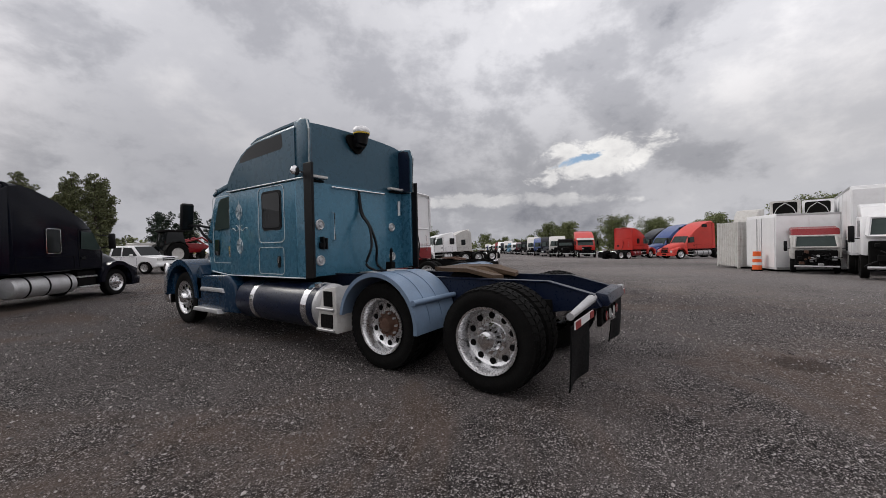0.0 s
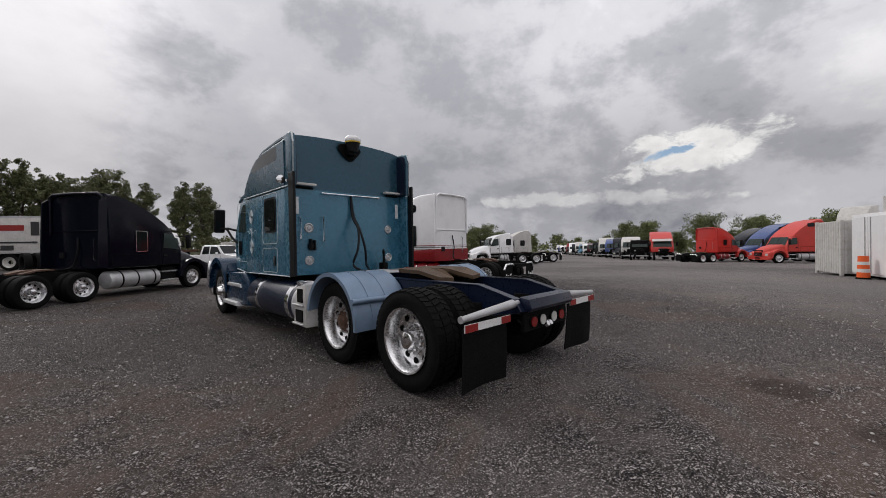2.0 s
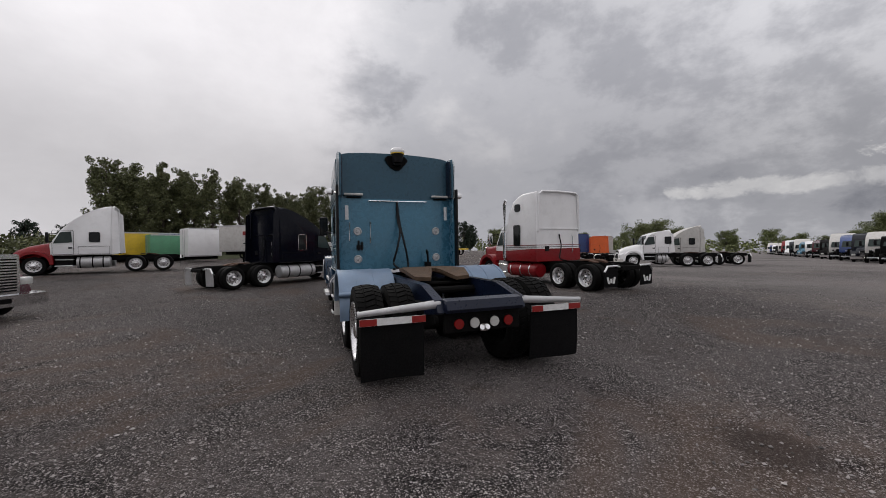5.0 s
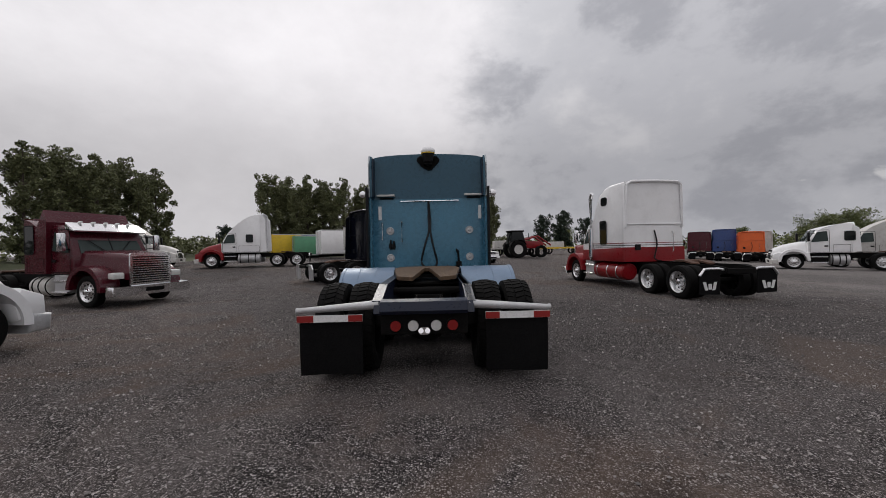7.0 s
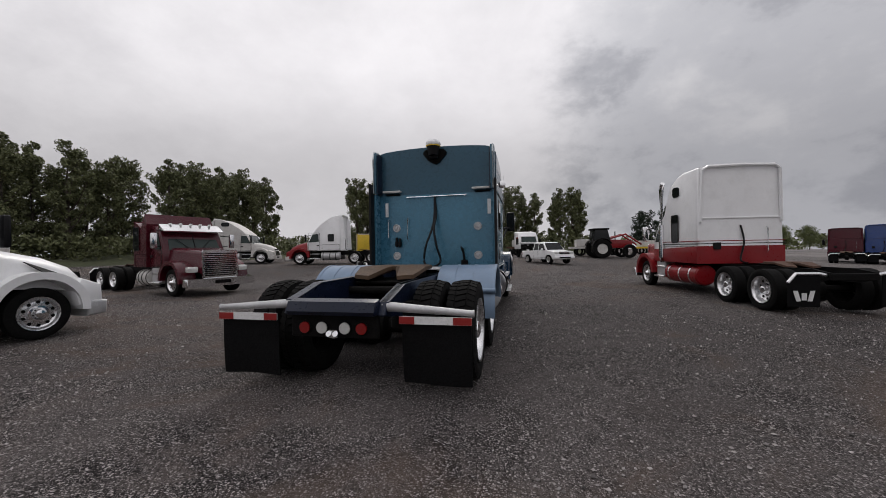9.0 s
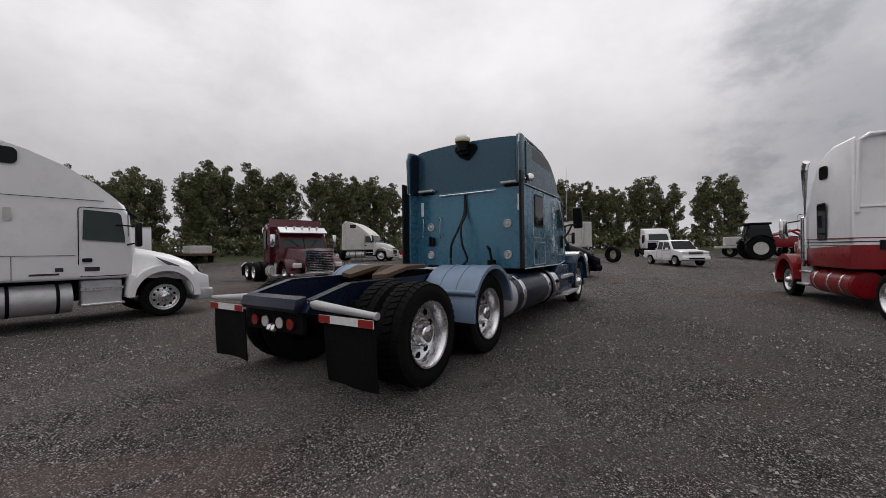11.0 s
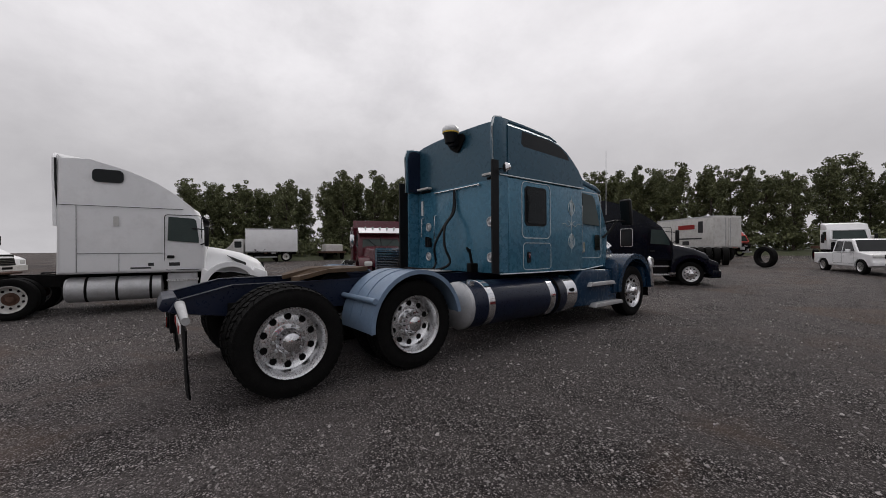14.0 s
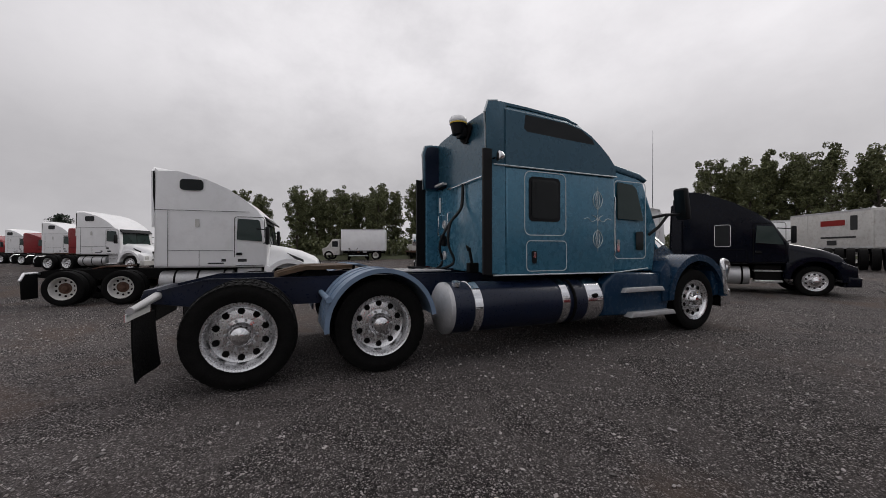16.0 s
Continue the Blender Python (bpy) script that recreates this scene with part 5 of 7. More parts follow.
        for f in (0.2, 0.5, 0.85):
            bm = B()
            ya = ty0 + (ty1 - ty0) * f
            lathe(bm, [(0.311, ya), (0.32, ya + 0.005), (0.32, ya + 0.05), (0.311, ya + 0.055)], 24, closed=True)
            bm.transform(Matrix.Translation((s * 0.88, 0, 0.62)) @ pose(0, 0, 0, 0, 0, 90))
            part("tank_strap", bm, M_CHASSIS if tank is not M_RED else M_CHROME, tk)
        for z, o in ((0.42, 1.18), (0.76, 1.12)):
            bm = B()
            box(bm, min(s * 0.8, s * o), max(s * 0.8, s * o), yc + 0.12, yw - 0.15, z, z + 0.06, 0.015, 1)
            part("cab_step", bm, M_ALU, T)
        bm = B()
        box(bm, min(s * 0.78, s * 1.08), max(s * 0.78, s * 1.08), yc + 0.14, yw - 0.18, 0.44, 0.98, 0.02, 1)
        part("step_box", bm, M_CHASSIS if style == "aero" and not upright else M_ALU_DULL, T)
    # hood, fenders, grille, bumper
    if not bare_front:
        if style == "classic":
            secs = [(yw - 0.02, 0.98, 0.90, 1.0, 1.72, 0.18), (yw + 0.4, 0.86, 0.80, 0.95, 1.70, 0.18), (L + 0.55, 0.74, 0.64, 0.9, 1.62, 0.16), (L + 1.0, 0.66, 0.56, 0.8, 1.55, 0.12)]
        else:
            secs = [(yw - 0.04, 1.04, 0.98, 1.0, 1.72, 0.25), (L - 0.2, 0.98, 0.84, 0.95, 1.64, 0.3), (L + 0.3, 0.92, 0.74, 0.9, 1.52, 0.32), (L + 0.75, 0.86, 0.62, 0.8, 1.32, 0.3), (L + 0.98, 0.7, 0.5, 0.7, 1.08, 0.22)]
        bm = B()
        hull(bm, secs, 5)
        part("hood", bm, hood_paint, T)
        gy = L + 1.0
        bm = B()
        if style == "classic":
            plate_y(bm, gy, gy + 0.06, -0.62, 0.62, 0.62, 1.62, 0.08, 4)
            gr = part("grille", bm, M_CHROME, T, "bright upright grille")
            bm = B()
            for i in range(12):
                z = 0.70 + i * 0.07
                box(bm, -0.54, 0.54, gy + 0.058, gy + 0.075, z, z + 0.035)
            part("grille_bar", bm, M_CHASSIS, gr)
        else:
            pane(bm, [(-0.48, gy - 0.10, 1.20), (0.48, gy - 0.10, 1.20), (0.44, gy + 0.03, 0.66), (-0.44, gy + 0.03, 0.66)], 0.03)
            gr = part("grille", bm, M_CHASSIS, T, "dark grille")
            bm = B()
            for i in range(5):
                z = 0.72 + i * 0.09
                f = (z - 0.66) / 0.54
                box(bm, -0.44, 0.44, gy + 0.05 - 0.13 * f, gy + 0.07 - 0.13 * f, z, z + 0.025)
            part("grille_bar", bm, M_CHROME, gr)
        for s in (-1, 1):
            bm = B()
            arch(bm, L, 0.52, 0.60, 0.74, min(s * 0.68, s * 1.22), max(s * 0.68, s * 1.22), -4, 178, 18)
            if style != "classic":
                slab(bm, [(L + 0.56, 0.55), (L + 0.98, 0.62), (L + 0.96, 0.95), (L + 0.62, 1.10), (L + 0.5, 0.85)], min(s * 0.55, s * 1.17), max(s * 0.55, s * 1.17), 0.06, 2)
                slab(bm, [(L - 0.75, 0.6), (L - 0.58, 0.6), (L - 0.52, 1.0), (L - 0.7, 1.12)], min(s * 0.8, s * 1.2), max(s * 0.8, s * 1.2), 0.04, 2)
            part("front_fender", bm, fenders or hood_paint, T)
            bm = B()
            if style == "classic":
                box(bm, s * 0.88 - 0.17, s * 0.88 + 0.17, gy - 0.25, gy - 0.02, 0.84, 1.04, 0.05, 2)
            else:
                box(bm, s * 0.93 - 0.16, s * 0.93 + 0.16, gy - 0.12, gy - 0.005, 0.68, 0.92, 0.05, 2)
            part("headlight", bm, M_LENS_CLEAR, T)
            if upright:
                bm = B()
                pane(bm, [(s * 0.84, L - 0.08, 1.45), (s * 0.765, L + 0.42, 1.22), (s * 0.80, L + 0.42, 1.08), (s * 0.87, L + 0.12, 1.29)], 0.03)
                part("hood_vent", bm, M_PLASTIC, T, "black hood side vent")
        bm = B()
        out = 0.2 if style == "classic" else 0.03
        slab(bm, [(gy - 0.35 + out, 0.32), (gy + out, 0.34), (gy + out + 0.02, 0.62), (gy - 0.30 + out, 0.66)], -1.20, 1.20, 0.06, 3)
        bp = part("bumper", bm, bumper, T)
        bm = B()
        box(bm, -0.28, 0.28, gy + out + 0.005, gy + out + 0.028, 0.43, 0.55, 0.01, 1)
        part("tow_slot", bm, M_CHASSIS, bp)
    else:
        bm = B()
        box(bm, -0.45, 0.45, yw, L + 0.7, 0.55, 1.45, 0.08, 1)
        for i in range(14):
            a, b, c = random.uniform(-0.8, 0.8), random.uniform(yw + 0.1, L + 0.9), random.uniform(0.5, 1.3)
            box(bm, a - 0.13, a + 0.13, b - 0.13, b + 0.13, c - 0.12, c + 0.12, 0.03, 1)
        part("engine", bm, M_CHASSIS, T, "exposed grimy engine")
        bm = B()
        rod(bm, (-0.95, L + 0.75, 0.55), (0.95, L + 0.75, 0.55), 0.07, n=8)
        rod(bm, (-0.6, L + 0.6, 1.2), (0.6, L + 0.6, 1.2), 0.05, n=8)
        part("bare_bumper_beam", bm, M_ALU_DULL, T)
    if stack:
        for s in (-1, 1):
            bm = B()
            x = s * (hw + 0.02)
            pipe(bm, [(x, yc + 0.10, 0.95), (x, yc + 0.10, 3.5), (x, yc + 0.06, 3.62), (x, yc - 0.02, 3.70)], 0.075, 12)
            st = part("exhaust_stack", bm, M_CHROME, T, "tall chrome exhaust stack")
            bm = B()
            lathe(bm, [(0.078, 0), (0.10, 0.01), (0.10, 1.15), (0.078, 1.16)], 14, closed=True)
            bm.transform(Matrix.Translation((x, yc + 0.10, 1.1)) @ pose(0, 0, 0, 0, -90, 0))
            part("heat_shield", bm, M_CHROME, st)
    if flaps:
        for s in (-1, 1):
            bm = B()
            pipe(bm, [(s * 0.44, -0.86, 0.86), (s * 0.62, -0.86, 0.90), (s * 1.05, -0.86, 0.90), (s * 1.2, -0.86, 0.72)], 0.035, 8)
            part("flap_hanger", bm, M_ALU, T, "bright bent flap hanger")
            bm = B()
            pane(bm, [(s * 0.58, -0.85, 0.88), (s * 1.05, -0.85, 0.88), (s * 1.2, -0.85, 0.70), (s * 1.2, -0.83, 0.22), (s * 0.58, -0.83, 0.2)], 0.014)
            fl = part("mud_flap", bm, M_ALU_DULL if grey_flaps else M_FLAP, T, "mud flap")
            if flap_mark:
                bm = B()
                for k in (-1, 1):
                    pane(bm, [(s * 0.9 + k * 0.21, -0.871, 0.55), (s * 0.9 + k * 0.12, -0.871, 0.55), (s * 0.9 + k * 0.06, -0.871, 0.33), (s * 0.9 + k * 0.15, -0.871, 0.33)], 0.004)
                box(bm, s * 0.9 - 0.05, s * 0.9 + 0.05, -0.875, -0.871, 0.35, 0.50)
                part("flap_mark", bm, M_REFLECT_WHITE, fl, "plain white mark")
    return T


def ground_z(x, y):
    """The yard rises gently to the north-west and falls to the east."""
    d = min(max(0.0, 0.92 * y - 0.40 * x - 10.0), 60.0)
    e = max(0.0, 0.94 * x + 0.05 * y - 4.0)
    return 0.018 * d * min(1.0, d / 8.0) - 0.021 * e * min(1.0, e / 6.0)


def on(x, y, yaw):
    return pose(x, y, ground_z(x, y), 0, 0, yaw)


def at(x, y, yaw, scale=1.0):
    return on(x, y, yaw) @ Matrix.Scale(scale, 4)


def cab_at(x, y, yaw, L=5.8, scale=1.0):
    """The pose of a tractor whose cab stands at x, y."""
    return on(x, y, yaw) @ Matrix.Scale(scale, 4) @ Matrix.Translation((0, -(L - 1.0), 0))


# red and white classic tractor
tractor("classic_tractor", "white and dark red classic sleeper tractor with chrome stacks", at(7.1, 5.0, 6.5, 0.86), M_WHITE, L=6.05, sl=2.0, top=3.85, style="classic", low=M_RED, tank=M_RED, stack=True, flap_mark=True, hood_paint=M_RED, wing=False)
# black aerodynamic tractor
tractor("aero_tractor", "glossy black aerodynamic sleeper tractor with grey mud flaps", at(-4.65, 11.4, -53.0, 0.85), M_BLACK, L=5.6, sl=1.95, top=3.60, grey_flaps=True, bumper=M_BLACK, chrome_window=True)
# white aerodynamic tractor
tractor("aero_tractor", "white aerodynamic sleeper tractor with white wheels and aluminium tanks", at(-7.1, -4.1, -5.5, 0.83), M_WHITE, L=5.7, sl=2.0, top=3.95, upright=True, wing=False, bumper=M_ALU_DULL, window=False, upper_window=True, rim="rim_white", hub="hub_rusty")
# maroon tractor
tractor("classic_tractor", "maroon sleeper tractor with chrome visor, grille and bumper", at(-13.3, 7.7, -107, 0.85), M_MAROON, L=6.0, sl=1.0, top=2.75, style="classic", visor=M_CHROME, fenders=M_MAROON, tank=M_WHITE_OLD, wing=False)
# white tractor with a red hood, and a white one facing it
tractor("aero_tractor", "white aerodynamic sleeper tractor with a red hood", cab_at(-14.4, 22.6, 105, 5.4), M_WHITE, L=5.4, sl=1.5, top=3.75, hood_paint=M_RED, bumper=M_WHITE_OLD, chrome_window=False, group="tractors along the back row")
tractor("aero_tractor", "weathered white sleeper tractor with a dark sign on its door", cab_at(-21.0, 23.5, -70, 5.7), M_WHITE_OLD, L=5.7, sl=1.9, top=3.7, window=False, upper_window=True, bumper=M_WHITE_OLD, group="tractors along the back row")
# day cab with an extended cab and its neighbour
tractor("day_cab_tractor", "white extended day cab tractor with a roof deflector", cab_at(23.4, 18.3, 55, 5.0), M_WHITE, L=5.0, sl=0.9, top=2.75, bumper=M_WHITE_OLD, upper_window=False)
tractor("aero_tractor", "white sleeper tractor with side fairings", cab_at(28.6, 20.2, 50, 5.6), M_WHITE_OLD, L=5.6, sl=1.4, top=3.3, bumper=M_WHITE_OLD)
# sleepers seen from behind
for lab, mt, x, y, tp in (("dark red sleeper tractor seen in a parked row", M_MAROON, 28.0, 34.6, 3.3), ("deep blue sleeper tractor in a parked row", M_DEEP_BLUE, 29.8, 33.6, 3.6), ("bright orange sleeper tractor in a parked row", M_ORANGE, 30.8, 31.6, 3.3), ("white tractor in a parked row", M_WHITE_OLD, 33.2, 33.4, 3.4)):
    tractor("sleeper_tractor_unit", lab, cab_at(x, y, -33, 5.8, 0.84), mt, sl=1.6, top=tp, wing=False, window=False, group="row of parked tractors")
# the row along the far side
tractor("aero_tractor", "faded orange-red aerodynamic sleeper tractor", cab_at(43.0, -0.2, 42, 5.7), M_ORANGE_RED, L=5.7, sl=2.0, top=3.9, window=False, upper_window=True, bumper=M_ORANGE_RED, group="salvage row", flaps=False)
tractor("aero_tractor", "deep blue aerodynamic sleeper tractor", cab_at(48.2, 2.0, 42, 5.7), M_DEEP_BLUE, L=5.7, sl=2.0, top=3.9, window=False, upper_window=True, bumper=M_CHASSIS, group="salvage row", flaps=False)
tractor("aero_tractor", "black aerodynamic sleeper tractor", cab_at(53.2, 4.2, 42, 5.7), M_BLACK, L=5.7, sl=2.0, top=3.8, window=False, bumper=M_BLACK, group="salvage row", flaps=False)
tractor("sleeper_tractor_unit", "bright red sleeper tractor turned away", cab_at(44.6, 4.3, -118, 5.2), M_RED_BRIGHT, L=5.2, sl=1.7, top=3.5, window=True, group="salvage row", wing=False, tank=M_RED)
tractor("sleeper_tractor_unit", "red sleeper tractor stripped of its hood", cab_at(47.7, 10.8, 112, 5.6), M_RED_BRIGHT, L=5.6, sl=1.6, top=3.5, bare_front=True, visor=M_WHITE_OLD, group="salvage row", wing=False)
random.seed(4)
row = [("dark grey", M_CHASSIS), ("white", M_WHITE_OLD), ("black", M_BLACK), ("deep blue", M_DEEP_BLUE), ("white", M_WHITE_OLD), ("dark grey", M_CHASSIS), ("maroon", M_MAROON), ("white", M_WHITE), ("blue", M_BLUE), ("white", M_WHITE_OLD),
       ("black", M_BLACK), ("white", M_WHITE), ("red", M_RED), ("white", M_WHITE_OLD), ("dark grey", M_CHASSIS), ("white", M_WHITE), ("deep blue", M_DEEP_BLUE), ("white", M_WHITE_OLD)]
for i, (cn, mt) in enumerate(row):
    f = i / (len(row) - 1)
    x, y = 48.5 + 88 * f ** 1.15, 13.6 + 58 * f ** 1.15
    tractor("parked_tractor", cn + " tractor unit in a long salvage row", cab_at(x, y, 112 + random.uniform(-8, 8), 5.5), mt, L=5.5, sl=random.choice((0, 0.9, 1.5, 1.7)), top=random.choice((2.8, 3.1, 3.5)), bare_front=i % 3 != 2, group="salvage row", wing=False, window=False, flaps=False, rear_kit=False)
# the row behind the white tractor
for i, (cn, mt, x, y, tp, st) in enumerate((("white", M_WHITE, -25.5, -8.7, 3.75, 2.0), ("dark red", M_RED, -31.8, -12.0, 2.95, 1.4), ("white", M_WHITE, -38.0, -15.8, 3.75, 2.0), ("dark red", M_RED, -43.8, -20.0, 2.95, 1.5), ("white", M_WHITE, -48.7, -23.6, 3.5, 1.6),
                                          ("dark red", M_RED, -55.2, -28.5, 2.95, 1.5), ("white", M_WHITE_OLD, -60.2, -32.0, 3.35, 1.6), ("black", M_BLACK, -66.8, -36.6, 3.0, 1.6))):
    tractor("fleet_tractor", cn + " sleeper tractor parked in a long row", cab_at(x, y, -28, 5.6), mt, L=5.6, sl=st, top=tp, wing=False, window=False, upper_window=tp > 3.3, upright=tp > 3.3, group="fleet row", bumper=M_WHITE_OLD)

# ---- ground ----
def ground():
    bm = B()
    n, R = 60, 520.0
    # finer towards the middle
    ax = [math.copysign(abs(t) ** 2.2, t) * R for t in [(-1 + 2 * i / n) for i in range(n + 1)]]
    vs = {}
    for i, x in enumerate(ax):
        for j, y in enumerate(ax):
            d = math.hypot(x, y)
            z = 0.02 * noise.noise((x * 0.25, y * 0.25, 0)) * min(1, max(0, d - 3) / 6) * (1 if d < 40 else 40 / d)
            vs[i, j] = bm.verts.new((x, y, z - 0.004 + ground_z(x, y)))
    for i in range(n):
        for j in range(n):
            bm.faces.new((vs[i, j], vs[i + 1, j], vs[i + 1, j + 1], vs[i, j + 1]))
    g = part("ground", bm, M_GRAVEL)
    tagged(g, "dark compacted gravel yard with dusty brown patches", "ground", kind="structure")


ground()
# ---- pickup ----
def pickup(m):
    T = thing("pickup_truck", "white crew cab pickup truck parked on the gravel", "pickup", m)
    hw = 0.88
    bm = B()
    prof = [(-0.95, 0.48), (-0.50, 0.42), (-0.46, 0.62), (-0.25, 0.78), (0.25, 0.78), (0.46, 0.62), (0.50, 0.36), (2.72, 0.36), (2.76, 0.62), (2.96, 0.78), (3.44, 0.78), (3.66, 0.62), (3.70, 0.36), (4.02, 0.42), (4.06, 0.75), (4.00, 0.98), (2.95, 1.08), (-0.95, 1.06)]
    slab(bm, prof, -hw, hw, 0.05, 3)
    body = part("body", bm, M_WHITE, T)
    bm = B()
    slab(bm, [(0.78, 1.04), (2.98, 1.04), (2.34, 1.70), (2.08, 1.76), (1.10, 1.76), (0.90, 1.68)], -hw + 0.02, hw - 0.02, 0.06, 3, lambda y, z: 1 - 0.22 * max(0, z - 1.05))
    part("cabin", bm, M_WHITE, T)
    bm = B()
    box(bm, -hw + 0.1, hw - 0.1, -0.88, 0.74, 1.045, 1.068, 0.0)
    part("cargo_bed", bm, M_CHASSIS, T, "dark open load bed")
    bm = B()
    pane(bm, [(-0.66, 2.37, 1.69), (0.66, 2.37, 1.69), (0.78, 2.90, 1.12), (-0.78, 2.90, 1.12)], 0.012)
    part("windshield", bm, M_GLASS, T)
    for s in (-1, 1):
        for ring in ([(0.98, 1.12), (1.62, 1.12), (1.62, 1.65), (1.10, 1.66)], [(1.72, 1.12), (2.70, 1.12), (2.28, 1.62), (1.72, 1.65)]):
            bm = B()
            k = lambda z: (hw - 0.018) * (1 - 0.22 * max(0, z - 1.05))
            a = [bm.verts.new((s * k(z), y, z)) for y, z in ring]
            b = [bm.verts.new((s * (k(z) + 0.012), y, z)) for y, z in ring]
            bridge(bm, a, b)
            ring_cap(bm, a)
            ring_cap(bm, b)
            part("side_window", bm, M_GLASS, T)
        for y0, y1 in ((0.92, 1.66), (1.68, 2.70)):
            bm = B()
            outline_x(bm, s * (hw + 0.003), y0, y1, 0.50, 1.06, 0.05, 0.010)
            d = part("door", bm, M_CHASSIS, T)
            bm = B()
            plate_x(bm, s * hw, s * (hw + 0.02), y0 + 0.06, y0 + 0.22, 0.88, 0.93, 0.015)
            part("door_handle", bm, M_WHITE, d)
        bm = B()
        box(bm, s * 1.0 - 0.09, s * 1.0 + 0.09, 2.42, 2.52, 1.08, 1.24, 0.03, 2)
        part("mirror", bm, M_WHITE, T)
        bm = B()
        box(bm, s * 0.66 - 0.2, s * 0.66 + 0.2, 3.98, 4.07, 0.80, 0.96, 0.03, 2)
        part("headlight", bm, M_LENS_CLEAR, T)
        bm = B()
        box(bm, s * 0.84 - 0.04, s * 0.84 + 0.05, -0.97, -0.9, 0.72, 1.0, 0.01, 1)
        part("tail_light", bm, M_LENS_RED, T)
        for y in (0.0, 3.2):
            bm = tyre_bm(0.39, 0.25, 0.23, n=28)
            bm.transform(Matrix.Translation((s * 0.78, y, 0.37)))
            w = part("wheel", bm, M_RUBBER, T)
            bm = B()
            lathe(bm, [(0.235, 0.11), (0.235, 0.128), (0.20, 0.11), (0.17, 0.07), (0.10, 0.085), (0.05, 0.10), (0.01, 0.10)], 24)
            if s < 0:
                bm.transform(Matrix.Diagonal((-1, 1, 1, 1)))
            bm.transform(Matrix.Translation((s * 0.78, y, 0.37)))
            part("alloy_rim", bm, M_ALU, w)
    bm = B()
    box(bm, -0.46, 0.46, 4.02, 4.08, 0.78, 0.97, 0.02, 2)
    part("grille", bm, M_PLASTIC, T)
    bm = B()
    box(bm, -0.46, 0.46, 4.078, 4.095, 0.86, 0.895, 0.005, 1)
    part("grille_bar", bm, M_CHROME, T)
    bm = B()
    box(bm, -0.9, 0.9, 3.98, 4.16, 0.42, 0.64, 0.05, 2)
    part("front_bumper", bm, M_WHITE, T)
    bm = B()
    box(bm, -0.5, 0.5, 4.155, 4.17, 0.46, 0.56, 0.01, 1)
    part("air_intake", bm, M_CHASSIS, T)
    bm = B()
    box(bm, -0.88, 0.88, -1.08, -0.94, 0.44, 0.62, 0.03, 2)
    part("rear_bumper", bm, M_CHROME, T)


pickup(on(3.0, 23.6, -150) @ Matrix.Scale(0.84, 4) @ Matrix.Translation((0, -1.6, 0)))


# ---- boxes, trailers and containers ----
def ribs(bm, x0, x1, z0, z1, y, depth, n):
    """Corrugation on a wall facing -y."""
    w = (x1 - x0) / n
    prof = [(x0 + (i + f) * w, y - depth * k) for i in range(n) for f, k in ((0.1, 0), (0.3, 1), (0.6, 1), (0.8, 0))]
    low = [bm.verts.new((*p, z0)) for p in prof]
    high = [bm.verts.new((*p, z1)) for p in prof]
    for i in range(len(prof) - 1):
        bm.faces.new((low[i], low[i + 1], high[i + 1], high[i]))
    for i in range(0, len(prof), 4):
        bm.faces.new(high[i:i + 4])
        bm.faces.new(low[i:i + 4][::-1])


def container(m, L=6.06, label="white corrugated shipping container with double doors", paint=None):
    """Doors at -y, long sides along x."""
    paint = paint or M_WHITE_OLD
    T = thing("shipping_container", label, "container", m)
    W, H = 2.44, 2.59
    bm = B()
    box(bm, -W / 2 + 0.03, W / 2 - 0.03, 0.03, L - 0.03, 0.12, H - 0.03)
    part("shell", bm, paint, T)
    for s in (-1, 1):
        bm = B()
        ribs(bm, 0.1, L - 0.1, 0.15, H - 0.08, 0, 0.036, 22)
        bm.transform(Matrix.Translation((s * (W / 2 - 0.032), 0, 0)) @ pose(0, 0, 0, 0, 0, 90 if s > 0 else -90) @ Matrix.Translation((0 if s > 0 else -L, 0, 0)))
        part("corrugated_side", bm, paint, T)
        for y in (0.06, L - 0.06):
            bm = B()
            box(bm, s * (W / 2 - 0.06) - 0.06, s * (W / 2 - 0.06) + 0.06, y - 0.06, y + 0.06, 0.0, H, 0.01, 1)
            part("corner_post", bm, paint, T)
    bm = B()
    ribs(bm, -W / 2 + 0.13, W / 2 - 0.13, 0.15, H - 0.08, 0, 0.04, 10)
    bm.transform(Matrix.Translation((0, L - 0.032, 0)) @ pose(0, 0, 0, 0, 0, 180))
    part("corrugated_end", bm, paint, T)
    for z in (0.08, H - 0.06):
        bm = B()
        box(bm, -W / 2 + 0.12, W / 2 - 0.12, -0.0, 0.1, z - 0.06, z + 0.06, 0.01, 1)
        part("door_header", bm, paint, T)
    for s in (-1, 1):
        bm = B()
        box(bm, s * 0.56 - 0.53, s * 0.56 + 0.53, -0.03, 0.03, 0.17, H - 0.15, 0.012, 1)
        d = part("door", bm, paint, T)
        for x in (0.28, 0.84):
            bm = B()
            rod(bm, (s * x, -0.06, 0.15), (s * x, -0.06, H - 0.12), 0.02, n=8)
            part("locking_bar", bm, M_ALU_DULL, d)
    for x0, x1, z in ((-0.9, 0.75, 2.05), (-0.85, -0.2, 1.65), (-0.1, 0.55, 1.65)):
        bm = B()
        box(bm, x0, x1, -0.036, -0.032, z, z + 0.07)
        part("lettering_bar", bm, M_INK, T)
    return T


container(on(22.7, -3.0, -160) @ pose(0, 6.06, 0, 0, 0, 180))


